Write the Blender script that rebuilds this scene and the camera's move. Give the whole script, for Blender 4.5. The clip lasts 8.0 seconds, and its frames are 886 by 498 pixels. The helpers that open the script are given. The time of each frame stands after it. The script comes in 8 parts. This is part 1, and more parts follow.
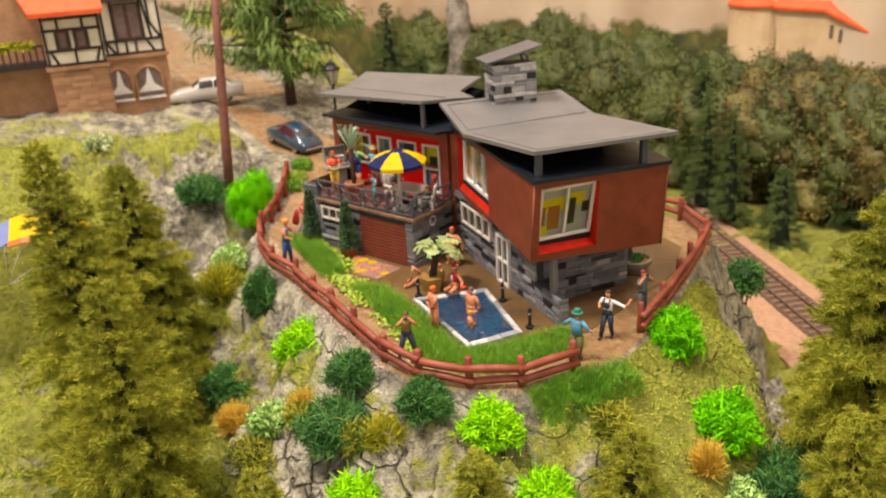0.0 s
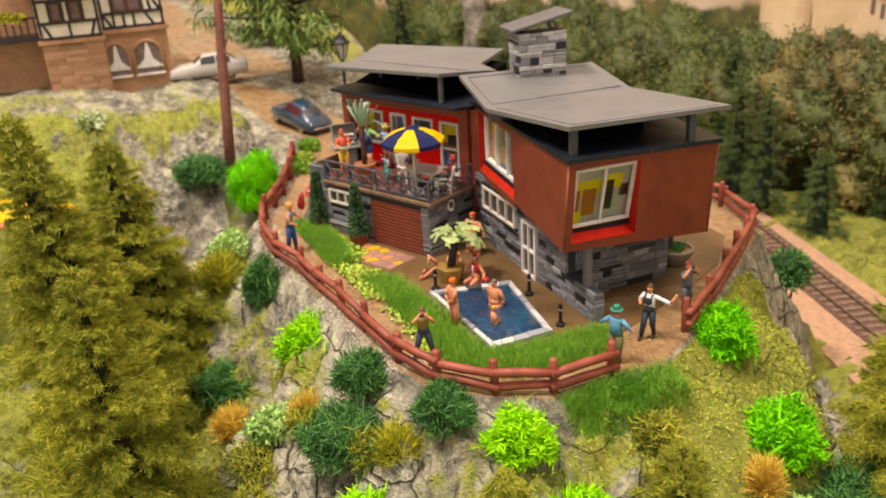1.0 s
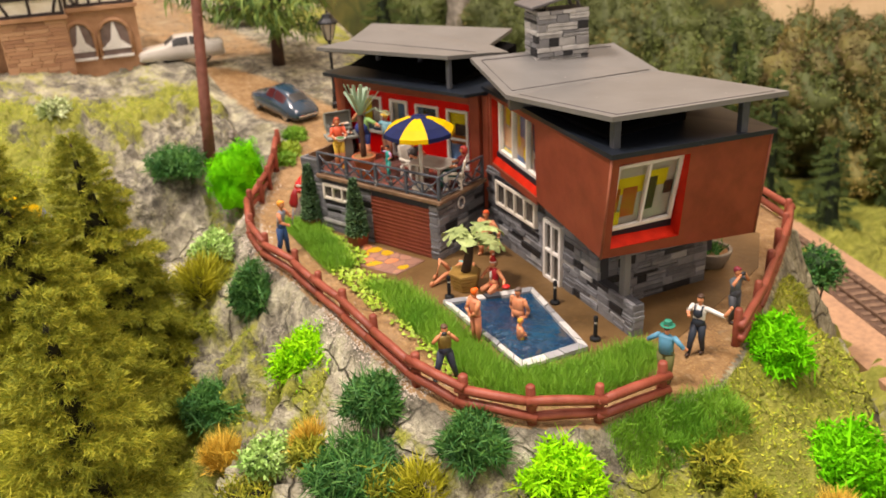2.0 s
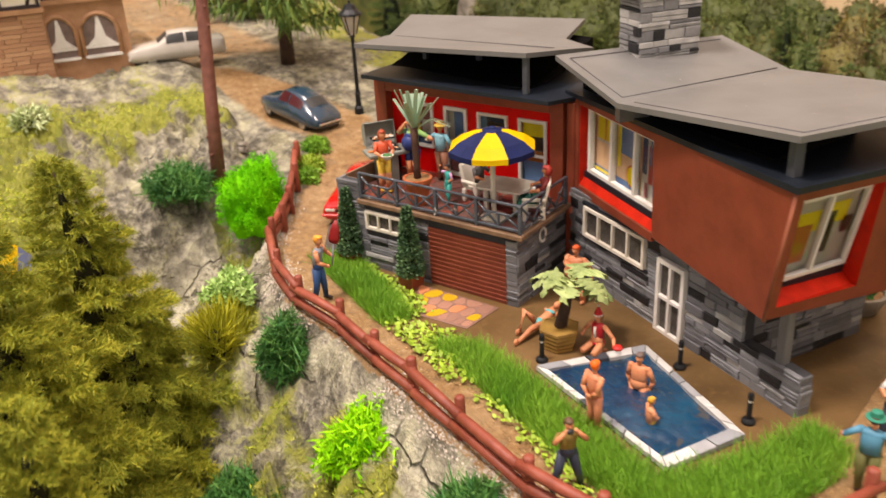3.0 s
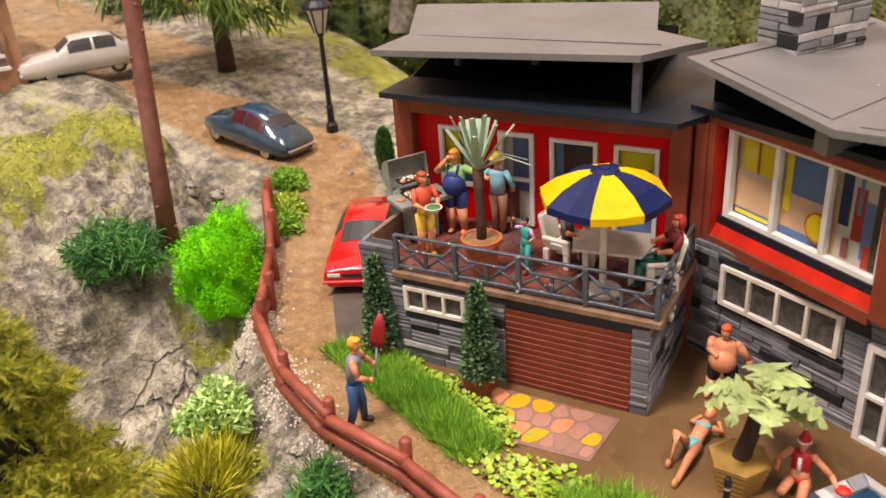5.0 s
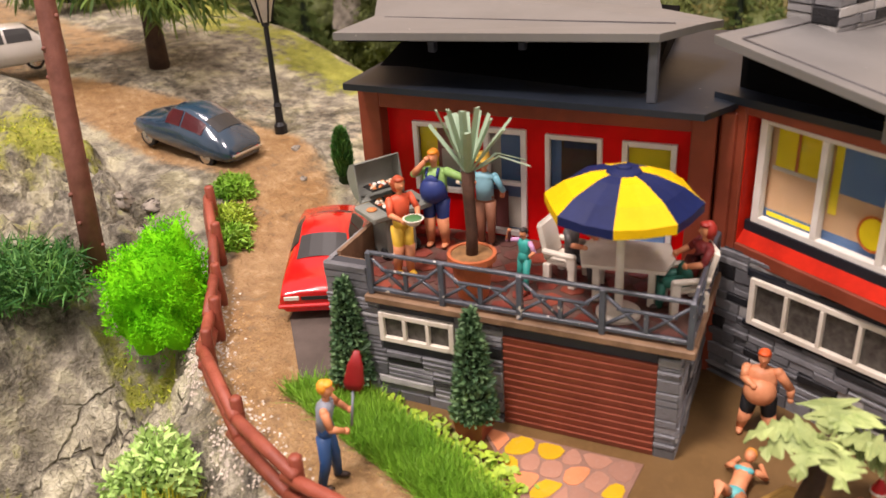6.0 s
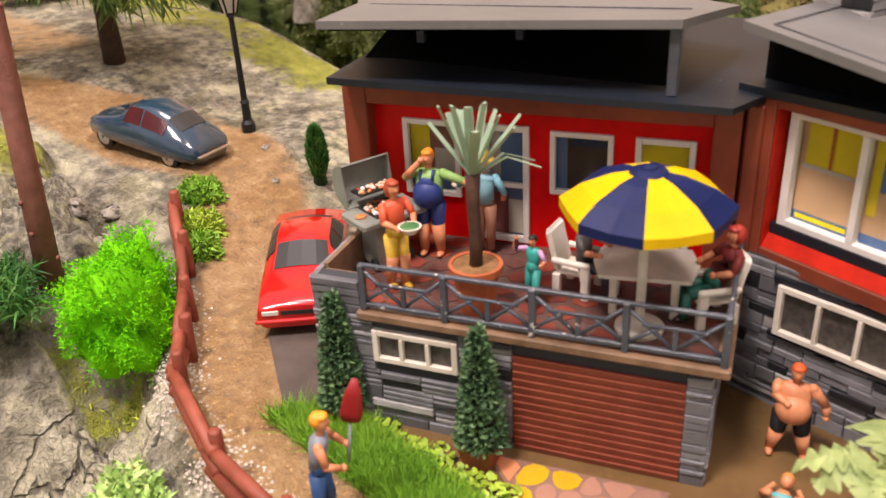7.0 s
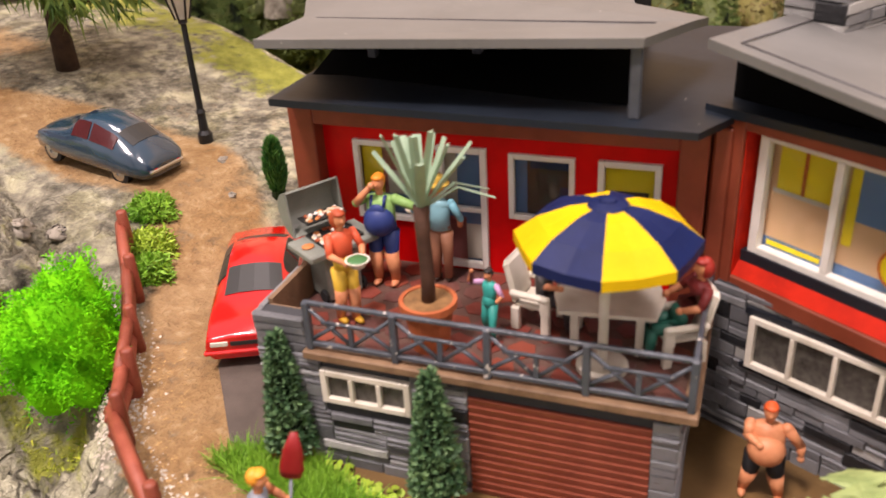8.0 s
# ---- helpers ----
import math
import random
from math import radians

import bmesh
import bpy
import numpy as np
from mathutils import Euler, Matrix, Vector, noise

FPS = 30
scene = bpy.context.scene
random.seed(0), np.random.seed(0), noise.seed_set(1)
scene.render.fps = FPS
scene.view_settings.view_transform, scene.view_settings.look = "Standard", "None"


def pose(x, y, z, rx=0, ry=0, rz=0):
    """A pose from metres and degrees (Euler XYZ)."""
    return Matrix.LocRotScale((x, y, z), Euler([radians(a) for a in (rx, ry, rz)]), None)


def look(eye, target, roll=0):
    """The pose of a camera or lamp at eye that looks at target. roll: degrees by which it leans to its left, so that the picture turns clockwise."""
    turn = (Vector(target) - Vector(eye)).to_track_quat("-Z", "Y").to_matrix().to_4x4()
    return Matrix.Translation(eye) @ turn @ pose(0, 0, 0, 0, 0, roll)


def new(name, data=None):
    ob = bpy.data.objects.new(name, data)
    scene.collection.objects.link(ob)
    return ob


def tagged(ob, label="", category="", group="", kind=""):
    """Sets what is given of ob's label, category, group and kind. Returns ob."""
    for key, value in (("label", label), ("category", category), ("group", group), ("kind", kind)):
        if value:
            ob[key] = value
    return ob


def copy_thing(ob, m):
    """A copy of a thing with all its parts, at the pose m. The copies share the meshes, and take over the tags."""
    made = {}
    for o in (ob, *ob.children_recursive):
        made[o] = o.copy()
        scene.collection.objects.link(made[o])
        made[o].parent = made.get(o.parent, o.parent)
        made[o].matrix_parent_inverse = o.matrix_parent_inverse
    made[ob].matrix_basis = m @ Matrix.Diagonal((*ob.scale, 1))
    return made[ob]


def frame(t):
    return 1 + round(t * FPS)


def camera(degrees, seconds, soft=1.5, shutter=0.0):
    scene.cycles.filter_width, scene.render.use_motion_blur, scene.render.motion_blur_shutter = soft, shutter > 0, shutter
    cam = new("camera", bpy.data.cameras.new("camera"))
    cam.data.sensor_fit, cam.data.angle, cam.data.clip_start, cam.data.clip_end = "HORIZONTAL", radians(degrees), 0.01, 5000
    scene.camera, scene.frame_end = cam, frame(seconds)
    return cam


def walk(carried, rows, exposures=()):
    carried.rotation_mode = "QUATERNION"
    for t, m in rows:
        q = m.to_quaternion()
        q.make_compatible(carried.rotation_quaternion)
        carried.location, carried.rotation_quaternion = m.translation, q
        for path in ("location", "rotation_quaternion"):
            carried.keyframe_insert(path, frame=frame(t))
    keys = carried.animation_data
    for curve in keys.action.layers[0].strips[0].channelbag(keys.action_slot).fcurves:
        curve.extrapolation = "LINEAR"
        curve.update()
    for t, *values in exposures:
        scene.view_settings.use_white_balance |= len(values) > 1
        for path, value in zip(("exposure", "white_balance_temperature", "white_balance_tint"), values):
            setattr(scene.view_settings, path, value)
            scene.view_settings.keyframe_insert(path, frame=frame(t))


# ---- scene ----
# A model railway landscape at 1:87. Lengths below are those of the full-size place; K makes them the model's.
K = 1 / 87
cam = camera(55.0, 8.0, shutter=0.3)
cam.data.dof.use_dof, cam.data.dof.focus_distance, cam.data.dof.aperture_fstop = True, 18.5 * K, 33.0
PATH = [
    (0, (26.178, -14.626, 13.922), (17.851, -10.623, 10.096), -3.46),
    (0.5, (25.604, -13.565, 13.453), (17.250, -9.660, 9.586), -3.30),
    (1, (23.460, -13.682, 12.790), (15.131, -9.820, 8.828), -3.49),
    (2.3, (18.710, -13.509, 11.836), (10.651, -9.314, 7.658), -2.93),
    (2.5, (17.550, -13.299, 11.510), (9.451, -9.125, 7.390), -2.91),
    (3, (13.807, -13.225, 11.249), (5.843, -8.900, 7.021), -3.25),
    (3.5, (10.843, -12.798, 10.905), (3.012, -8.293, 6.618), -3.44),
    (4, (8.826, -12.824, 10.888), (1.181, -8.073, 6.531), -3.73),
    (4.5, (6.986, -12.857, 10.753), (-0.451, -7.843, 6.332), -3.91),
    (4.7, (6.430, -12.776, 10.675), (-0.953, -7.690, 6.246), -4.08),
    (5.8, (3.314, -11.533, 9.366), (-3.605, -5.885, 4.868), -3.72),
    (6, (3.023, -11.482, 9.424), (-3.829, -5.736, 4.947), -3.65),
    (6.5, (2.031, -11.270, 9.153), (-4.634, -5.311, 4.672), -3.37),
    (7, (1.567, -11.067, 9.054), (-4.937, -4.989, 4.498), -3.24),
    (7.5, (1.304, -10.851, 9.101), (-5.103, -4.716, 4.483), -3.31),
    (8, (1.192, -9.956, 9.227), (-5.154, -3.810, 4.542), -3.58),
]
walk(cam, [(t, look([v * K for v in eye], [v * K for v in target], roll)) for t, eye, target, roll in PATH], [(0, 0.1, 6500, 11), (2.5, 0.16, 6500, 12), (4.5, 0.12, 6320, 16), (8, 0.22, 6270, 18)])

# ---- light: a hall with warm ceiling lamps ----
world = bpy.data.worlds.new("hall")
scene.world = world
world.use_nodes = True
world.node_tree.nodes["Background"].inputs[0].default_value = (1.0, 0.86, 0.78, 1)
world.node_tree.nodes["Background"].inputs[1].default_value = 0.71


def lamp(x, y, z, sx, sy, watts, target=(0, 0, 0), colour=(1.0, 0.855, 0.77)):
    data = bpy.data.lights.new("ceiling_lamp", "AREA")
    data.shape, data.size, data.size_y, data.energy, data.color = "RECTANGLE", sx, sy, watts, colour
    ob = new("ceiling_lamp", data)
    ob.matrix_world = look((x, y, z), target)
    return tagged(ob, "warm white rectangular hall ceiling lamp above", "ceiling lamp")


lamp(-0.05, -0.7, 1.7, 0.3, 0.26, 37)
lamp(0.65, 0.1, 1.8, 0.35, 0.35, 14)
lamp(-0.6, 0.2, 1.9, 0.4, 0.4, 10, (-0.35, 0, 0))

# ---- helpers of this scene ----
rng = np.random.default_rng(7)
I4 = Matrix.Identity(4)


def rgb(h):
    """A linear colour from an sRGB hex code."""
    return tuple(((int(h[i:i + 2], 16) / 255 + 0.055) / 1.055) ** 2.4 if int(h[i:i + 2], 16) > 10 else int(h[i:i + 2], 16) / 3295 for i in (0, 2, 4)) + (1,)


def mat(name, col, rough=0.6, col2=None, scale=5.0, var=0.25, bump=0.3, metal=0.0, spec=0.4, shades=None, island=0.0, rnd=0.0, detail=6.0, coat=0.0, chips=0.0):
    """A painted or natural surface: grain and stains at two sizes, with fine relief. scale: grains to the full-size metre."""
    m = bpy.data.materials.new(name)
    m.use_nodes = True
    nt = m.node_tree
    n, ln = nt.nodes, nt.links
    bs = n["Principled BSDF"]
    co = n.new("ShaderNodeTexCoord")
    fine, big = n.new("ShaderNodeTexNoise"), n.new("ShaderNodeTexNoise")
    for t, s in ((fine, scale * 4), (big, scale * 0.5)):
        t.inputs["Scale"].default_value = s / K
        t.inputs["Detail"].default_value = detail
        t.inputs["Roughness"].default_value = 0.6
        ln.new(co.outputs["Object"], t.inputs["Vector"])
    a = rgb(col) if isinstance(col, str) else col
    b = rgb(col2) if col2 else tuple(v * (1 - var) for v in a[:3]) + (1,)
    c = tuple(min(1, v * (1 + var * 0.6)) for v in a[:3]) + (1,)
    mix = n.new("ShaderNodeMix")
    mix.data_type = "RGBA"
    ramp = n.new("ShaderNodeMapRange")
    ramp.inputs[1].default_value, ramp.inputs[2].default_value = 0.36, 0.66
    ln.new(big.outputs["Fac"], ramp.inputs[0])
    ln.new(ramp.outputs[0], mix.inputs["Factor"])
    mix.inputs["A"].default_value, mix.inputs["B"].default_value = a, b
    if shades:
        info, cr = n.new("ShaderNodeObjectInfo"), n.new("ShaderNodeValToRGB")
        cr.color_ramp.interpolation = "CONSTANT"
        while len(cr.color_ramp.elements) < len(shades):
            cr.color_ramp.elements.new(0.5)
        for e, (p, h) in zip(cr.color_ramp.elements, shades):
            e.position, e.color = p, rgb(h)
        ln.new(info.outputs["Random"], cr.inputs[0])
        ln.new(cr.outputs[0], mix.inputs["A"])
        dark = n.new("ShaderNodeMix")
        dark.data_type, dark.blend_type = "RGBA", "MULTIPLY"
        dark.inputs["Factor"].default_value = 1
        dark.inputs["B"].default_value = (1 - var,) * 3 + (1,)
        ln.new(cr.outputs[0], dark.inputs["A"])
        ln.new(dark.outputs["Result"], mix.inputs["B"])
    mix2 = n.new("ShaderNodeMix")
    mix2.data_type = "RGBA"
    ramp2 = n.new("ShaderNodeMapRange")
    ramp2.inputs[1].default_value, ramp2.inputs[2].default_value, ramp2.inputs[4].default_value = 0.52, 0.75, 0.7
    ln.new(fine.outputs["Fac"], ramp2.inputs[0])
    ln.new(ramp2.outputs[0], mix2.inputs["Factor"])
    ln.new(mix.outputs["Result"], mix2.inputs["A"])
    mix2.inputs["B"].default_value = c
    if shades:
        light = n.new("ShaderNodeMix")
        light.data_type, light.blend_type = "RGBA", "ADD"
        light.inputs["Factor"].default_value = 1
        light.inputs["B"].default_value = (0.05,) * 3 + (1,)
        ln.new(mix.outputs["Result"], light.inputs["A"])
        ln.new(light.outputs["Result"], mix2.inputs["B"])
    last = mix2.outputs["Result"]
    if chips:
        spot, gate, pale = n.new("ShaderNodeTexNoise"), n.new("ShaderNodeMapRange"), n.new("ShaderNodeMix")
        spot.inputs["Scale"].default_value, spot.inputs["Detail"].default_value = 7.0 / K, 2.0
        ln.new(co.outputs["Object"], spot.inputs["Vector"])
        gate.inputs[1].default_value, gate.inputs[2].default_value, gate.inputs[4].default_value = chips, chips + 0.03, 0.8
        ln.new(spot.outputs["Fac"], gate.inputs[0])
        pale.data_type = "RGBA"
        pale.inputs["B"].default_value = rgb("d8d0c4")
        ln.new(gate.outputs[0], pale.inputs["Factor"])
        ln.new(last, pale.inputs["A"])
        last = pale.outputs["Result"]
    if island or rnd:
        hsv, mr = n.new("ShaderNodeHueSaturation"), n.new("ShaderNodeMapRange")
        w = island or rnd
        mr.inputs[3].default_value, mr.inputs[4].default_value = 1 - w, 1 + w
        if island:
            src = n.new("ShaderNodeNewGeometry").outputs["Random Per Island"]
        else:
            src = n.new("ShaderNodeObjectInfo").outputs["Random"]
        ln.new(src, mr.inputs[0])
        ln.new(mr.outputs[0], hsv.inputs["Value"])
        hue = n.new("ShaderNodeMapRange")
        hue.inputs[3].default_value, hue.inputs[4].default_value = 0.5 + 0.025 * (w > 0.3), 0.5 - 0.025 * (w > 0.3)
        ln.new(src, hue.inputs[0])
        ln.new(hue.outputs[0], hsv.inputs["Hue"])
        ln.new(last, hsv.inputs["Color"])
        last = hsv.outputs["Color"]
    ln.new(last, bs.inputs["Base Color"])
    bs.inputs["Roughness"].default_value, bs.inputs["Metallic"].default_value = rough, metal
    bs.inputs["Specular IOR Level"].default_value, bs.inputs["Coat Weight"].default_value = spec, coat
    if bump:
        bp = n.new("ShaderNodeBump")
        bp.inputs["Strength"].default_value, bp.inputs["Distance"].default_value = bump, 0.04 * K
        ln.new(fine.outputs["Fac"], bp.inputs["Height"])
        ln.new(bp.outputs[0], bs.inputs["Normal"])
    return m


def link_mesh(name, me, mats, parent, label):
    for m in mats if isinstance(mats, (list, tuple)) else [mats]:
        me.materials.append(m)
    ob = new(name, me)
    if parent:
        ob.parent = parent
    return tagged(ob, label)


def part(name, bm, mats, parent=None, label="", m=I4, smooth=False):
    """A bmesh, in full-size metres, as one mesh object under its thing."""
    bmesh.ops.transform(bm, matrix=Matrix.Diagonal((K, K, K, 1)) @ m, verts=bm.verts)
    bmesh.ops.recalc_face_normals(bm, faces=bm.faces)
    me = bpy.data.meshes.new(name)
    if smooth:
        for f in bm.faces:
            f.smooth = True
    bm.to_mesh(me)
    bm.free()
    return link_mesh(name, me, mats, parent, label)


def soup(name, verts, faces, mats, parent=None, label="", index=None, smooth=False):
    """Many faces of one size at once, from arrays, in full-size metres."""
    v, f = np.asarray(verts, float) * K, np.asarray(faces, int)
    me = bpy.data.meshes.new(name)
    me.vertices.add(len(v))
    me.vertices.foreach_set("co", v.ravel())
    me.loops.add(f.size)
    me.loops.foreach_set("vertex_index", f.ravel())
    me.polygons.add(len(f))
    me.polygons.foreach_set("loop_start", np.arange(len(f)) * f.shape[1])
    me.polygons.foreach_set("loop_total", np.full(len(f), f.shape[1]))
    ob = link_mesh(name, me, mats, parent, label)
    if index is not None:
        me.polygons.foreach_set("material_index", np.asarray(index, int))
    if smooth:
        me.polygons.foreach_set("use_smooth", np.ones(len(f), bool))
    me.update(calc_edges=True)
    me.validate()
    return ob


def thing(name, label, category, m=I4, group="", kind=""):
    ob = new(name)
    ob.empty_display_size = 0.002
    ob.matrix_world = scaled(m)
    return tagged(ob, label, category, group, kind)


def scaled(m):
    m = m.copy()
    m.translation = m.translation * K
    return m


def lift(ob, m):
    """Moves a part by a pose in full-size metres."""
    ob.matrix_basis = scaled(m)
    return ob


def box(bm, x0, x1, y0, y1, z0, z1, m=I4, bev=0.0, mi=0):
    vs = [bm.verts.new(m @ Vector((x, y, z))) for z in (z0, z1) for x, y in ((x0, y0), (x1, y0), (x1, y1), (x0, y1))]
    fs = [bm.faces.new([vs[i] for i in q]) for q in ((3, 2, 1, 0), (4, 5, 6, 7), (0, 1, 5, 4), (1, 2, 6, 5), (2, 3, 7, 6), (3, 0, 4, 7))]
    for f in fs:
        f.material_index = mi
    if bev:
        es = list({e for f in fs for e in f.edges})
        for f in bmesh.ops.bevel(bm, geom=es, offset=bev, segments=1, affect="EDGES", profile=0.5)["faces"]:
            f.material_index = mi
    return bm


def prism(bm, poly, z0, z1, m=I4, mi=0):
    """A straight prism over a plan; z0 and z1 may be lists, a height for each corner."""
    n = len(poly)
    lo = z0 if isinstance(z0, (list, tuple)) else [z0] * n
    hi = z1 if isinstance(z1, (list, tuple)) else [z1] * n
    a = [bm.verts.new(m @ Vector((*p, z))) for p, z in zip(poly, lo)]
    b = [bm.verts.new(m @ Vector((*p, z))) for p, z in zip(poly, hi)]
    fs = [bm.faces.new(a[::-1]), bm.faces.new(b)] + [bm.faces.new((a[i], a[(i + 1) % n], b[(i + 1) % n], b[i])) for i in range(n)]
    for f in fs:
        f.material_index = mi
    return bm


def tube(bm, pts, radii, seg=8, mi=0, flat=1.0, cap=True):
    """A tapered round bar through points."""
    pts = [Vector(p) for p in pts]
    radii = radii if isinstance(radii, (list, tuple)) else [radii] * len(pts)
    rings = []
    for i, p in enumerate(pts):
        d = (pts[min(i + 1, len(pts) - 1)] - pts[max(i - 1, 0)]).normalized()
        u = d.cross(Vector((0, 0, 1)) if abs(d.z) < 0.9 else Vector((0, 1, 0))).normalized()
        v = d.cross(u)
        rings.append([bm.verts.new(p + (u * math.cos(a) + v * math.sin(a) * flat) * radii[i]) for a in (2 * math.pi * k / seg for k in range(seg))])
    fs = [bm.faces.new((a[k], a[(k + 1) % seg], b[(k + 1) % seg], b[k])) for a, b in zip(rings, rings[1:]) for k in range(seg)]
    if cap:
        fs += [bm.faces.new(rings[0][::-1]), bm.faces.new(rings[-1])]
    for f in fs:
        f.material_index, f.smooth = mi, True
    return bm


def lathe(bm, prof, seg=24, c=(0, 0, 0), mi=0, turn=0.0):
    """A turned form from (radius, height) pairs."""
    rings = [[bm.verts.new((c[0] + r * math.cos(a), c[1] + r * math.sin(a), c[2] + z)) for a in (turn + 2 * math.pi * k / seg for k in range(seg))] for r, z in prof]
    fs = [bm.faces.new((a[k], a[(k + 1) % seg], b[(k + 1) % seg], b[k])) for a, b in zip(rings, rings[1:]) for k in range(seg)]
    fs += [bm.faces.new(rings[0][::-1]), bm.faces.new(rings[-1])]
    for f in fs:
        f.material_index = mi
    return bm


def ball(bm, c, r, mi=0, seg=10, rings=7):
    r = r if isinstance(r, (list, tuple)) else (r, r, r)
    m = Matrix.Translation(c) @ Matrix.Diagonal((*r, 1))
    for v in bmesh.ops.create_uvsphere(bm, u_segments=seg, v_segments=rings, radius=1, matrix=m)["verts"]:
        for f in v.link_faces:
            f.material_index, f.smooth = mi, True
    return bm


def quad(bm, pts, mi=0, m=I4):
    f = bm.faces.new([bm.verts.new(m @ Vector(p)) for p in pts])
    f.material_index = mi
    return bm


def ring(bm, outer, inner, mi=0):
    """A face with a four-cornered hole."""
    o, i = [bm.verts.new(p) for p in outer], [bm.verts.new(p) for p in inner]
    for k in range(4):
        bm.faces.new((o[k], o[(k + 1) % 4], i[(k + 1) % 4], i[k])).material_index = mi
    return bm


# ---- lattice noise ----
def hashed(i, j, seed):
    h = np.sin(i * 127.1 + j * 311.7 + seed * 74.7) * 43758.5453
    return h - np.floor(h)


def vnoise(x, y, seed=0):
    i, j = np.floor(x), np.floor(y)
    u, v = x - i, y - j
    u, v = u * u * (3 - 2 * u), v * v * (3 - 2 * v)
    a, b, c, d = (hashed(i + p, j + q, seed) for p, q in ((0, 0), (1, 0), (0, 1), (1, 1)))
    return (a * (1 - u) + b * u) * (1 - v) + (c * (1 - u) + d * u) * v


def fbm(x, y, seed=0, octaves=4):
    return sum(vnoise(x * 2 ** o, y * 2 ** o, seed + o) * 0.5 ** (o + 1) for o in range(octaves))


def cells(x, y, seed=0):
    """Nearest two distances of a jittered lattice, and a number for each cell."""
    i, j = np.floor(x), np.floor(y)
    f1, f2, idn = np.full(x.shape, 9.0), np.full(x.shape, 9.0), np.zeros(x.shape)
    for p in (-1, 0, 1):
        for q in (-1, 0, 1):
            a, b = i + p, j + q
            d = np.hypot(a + hashed(a, b, seed) - x, b + hashed(a, b, seed + 5) - y)
            near = d < f1
            f2 = np.where(near, f1, np.minimum(f2, d))
            idn = np.where(near, hashed(a, b, seed + 9), idn)
            f1 = np.minimum(f1, d)
    return f1, f2, idn


def smooth(a, b, v):
    t = np.clip((v - a) / (b - a), 0, 1)
    return t * t * (3 - 2 * t)

# ---- materials ----
BROWN = mat("brown_paint", "87402a", 0.5, "743420", 3, 0.15, 0.12)
WORN = mat("worn_brown_edge", "96583e", 0.55, "7a3c28", 3, 0.2, 0.15)
ROCK = mat("loose_rock", "a29a8c", 0.85, "5a5348", 2.2, 0.4, 1.0)
BROWN_DARK = mat("dark_brown_paint", "6a3222", 0.55, "54261a", 3, 0.2, 0.15)
RED = mat("red_paint", "d40604", 0.4, "bc0604", 3, 0.1, 0.08, spec=0.2)
REDSILL = mat("worn_red_paint", "cc2a12", 0.5, "a62010", 4, 0.2, 0.15, spec=0.15)
SLATE = mat("roof_grey", "72716e", 0.5, "676663", 1.2, 0.1, 0.06, chips=0.76)
POSTM = mat("grey_post", "4c4f54", 0.45, "3e4146", 4, 0.15, 0.1)
SLATE_LINE = mat("roof_seam", "625f5e", 0.5)
DECK = mat("black_deck", "1e252e", 0.42, "171c24", 2, 0.3, 0.08, spec=0.35, chips=0.78)
WHITE = mat("white_plastic", "e6e2da", 0.4, "d4cfc4", 3, 0.08, 0.06)
CREAM = mat("cream_plastic", "e8e1d2", 0.4, "c9c0ac", 3, 0.1, 0.05)
NAVYBAND = mat("navy_band", "1c2028", 0.5)
STONE = mat("ledge_stone", "8a8b8e", 0.42, None, 6, 0.3, 0.7, shades=[(0.0, "7b7c7f"), (0.24, "909193"), (0.46, "6d6e71"), (0.66, "b8b7b3"), (0.74, "858688"), (0.83, "232427")])
LEDGE = mat("thin_ledge_stone", "808184", 0.45, None, 6, 0.3, 0.7, shades=[(0.0, "838487"), (0.3, "919294"), (0.55, "797a7d"), (0.78, "9c9c9a"), (0.93, "4e4f52")])
CHIMSTONE = mat("brushed_chimney_stone", "a4a4a2", 0.5, None, 6, 0.3, 0.8, shades=[(0.0, "a6a5a1"), (0.25, "c4c2bc"), (0.45, "8c8c8c"), (0.66, "d4d2cc"), (0.78, "9a9997"), (0.9, "28292b")])
MORTAR = mat("mortar", "3c3d40", 0.8, "3a3b3e", 6)
GARAGE = mat("garage_door_paint", "8e4c38", 0.55, "7e402e", 4, 0.15, 0.1)
WOODTRIM = mat("worn_wood_trim", "8c7055", 0.6, "6a523c", 4, 0.25, 0.3)
RAILM = mat("grey_rail_paint", "535860", 0.3, "42464c", 5, 0.2, 0.2, chips=0.66)
FLOORRED = mat("terrace_clay", "8a4334", 0.38, "6b3a30", 6, 0.3, 0.2, shades=[(0, "7e3e32"), (0.3, "704840"), (0.55, "8c4634"), (0.78, "64423c")])
GROUT = mat("terrace_joint", "664c42", 0.6, "523a32", 5)
FENCE = mat("fence_brown", "98503c", 0.5, "7e3c2a", 4, 0.25, 0.35, rnd=0.12)
PATIO = mat("patio_earth", "755b38", 0.4, "5a4528", 1.0, 0.35, 0.35)
FLAGS = mat("flagstone", "96705c", 0.5, None, 3, 0.15, 0.15, shades=[(0, "a87c66"), (0.26, "9c4030"), (0.42, "c8a010"), (0.64, "96705e"), (0.8, "cc8458")])
FLAGBED = mat("flag_bed", "907060", 0.6, "7a5a4a", 2, 0.3, 0.2)
RUBBLE = mat("pale_rubble", "c6bcac", 0.85, "a69a88", 6, 0.3, 0.3, island=0.3)
ASPH = mat("asphalt", "5b5048", 0.7, "4d443d", 4, 0.15, 0.3)
SOIL = mat("pot_soil", "9c7448", 0.9, "6e5030", 8, 0.3, 0.8)
TERRA = mat("terracotta", "b8663c", 0.6, "a2542e", 4, 0.2, 0.2)
TERRA2 = mat("brown_terracotta", "8f4a30", 0.55, "7c3d28", 4, 0.2, 0.2)
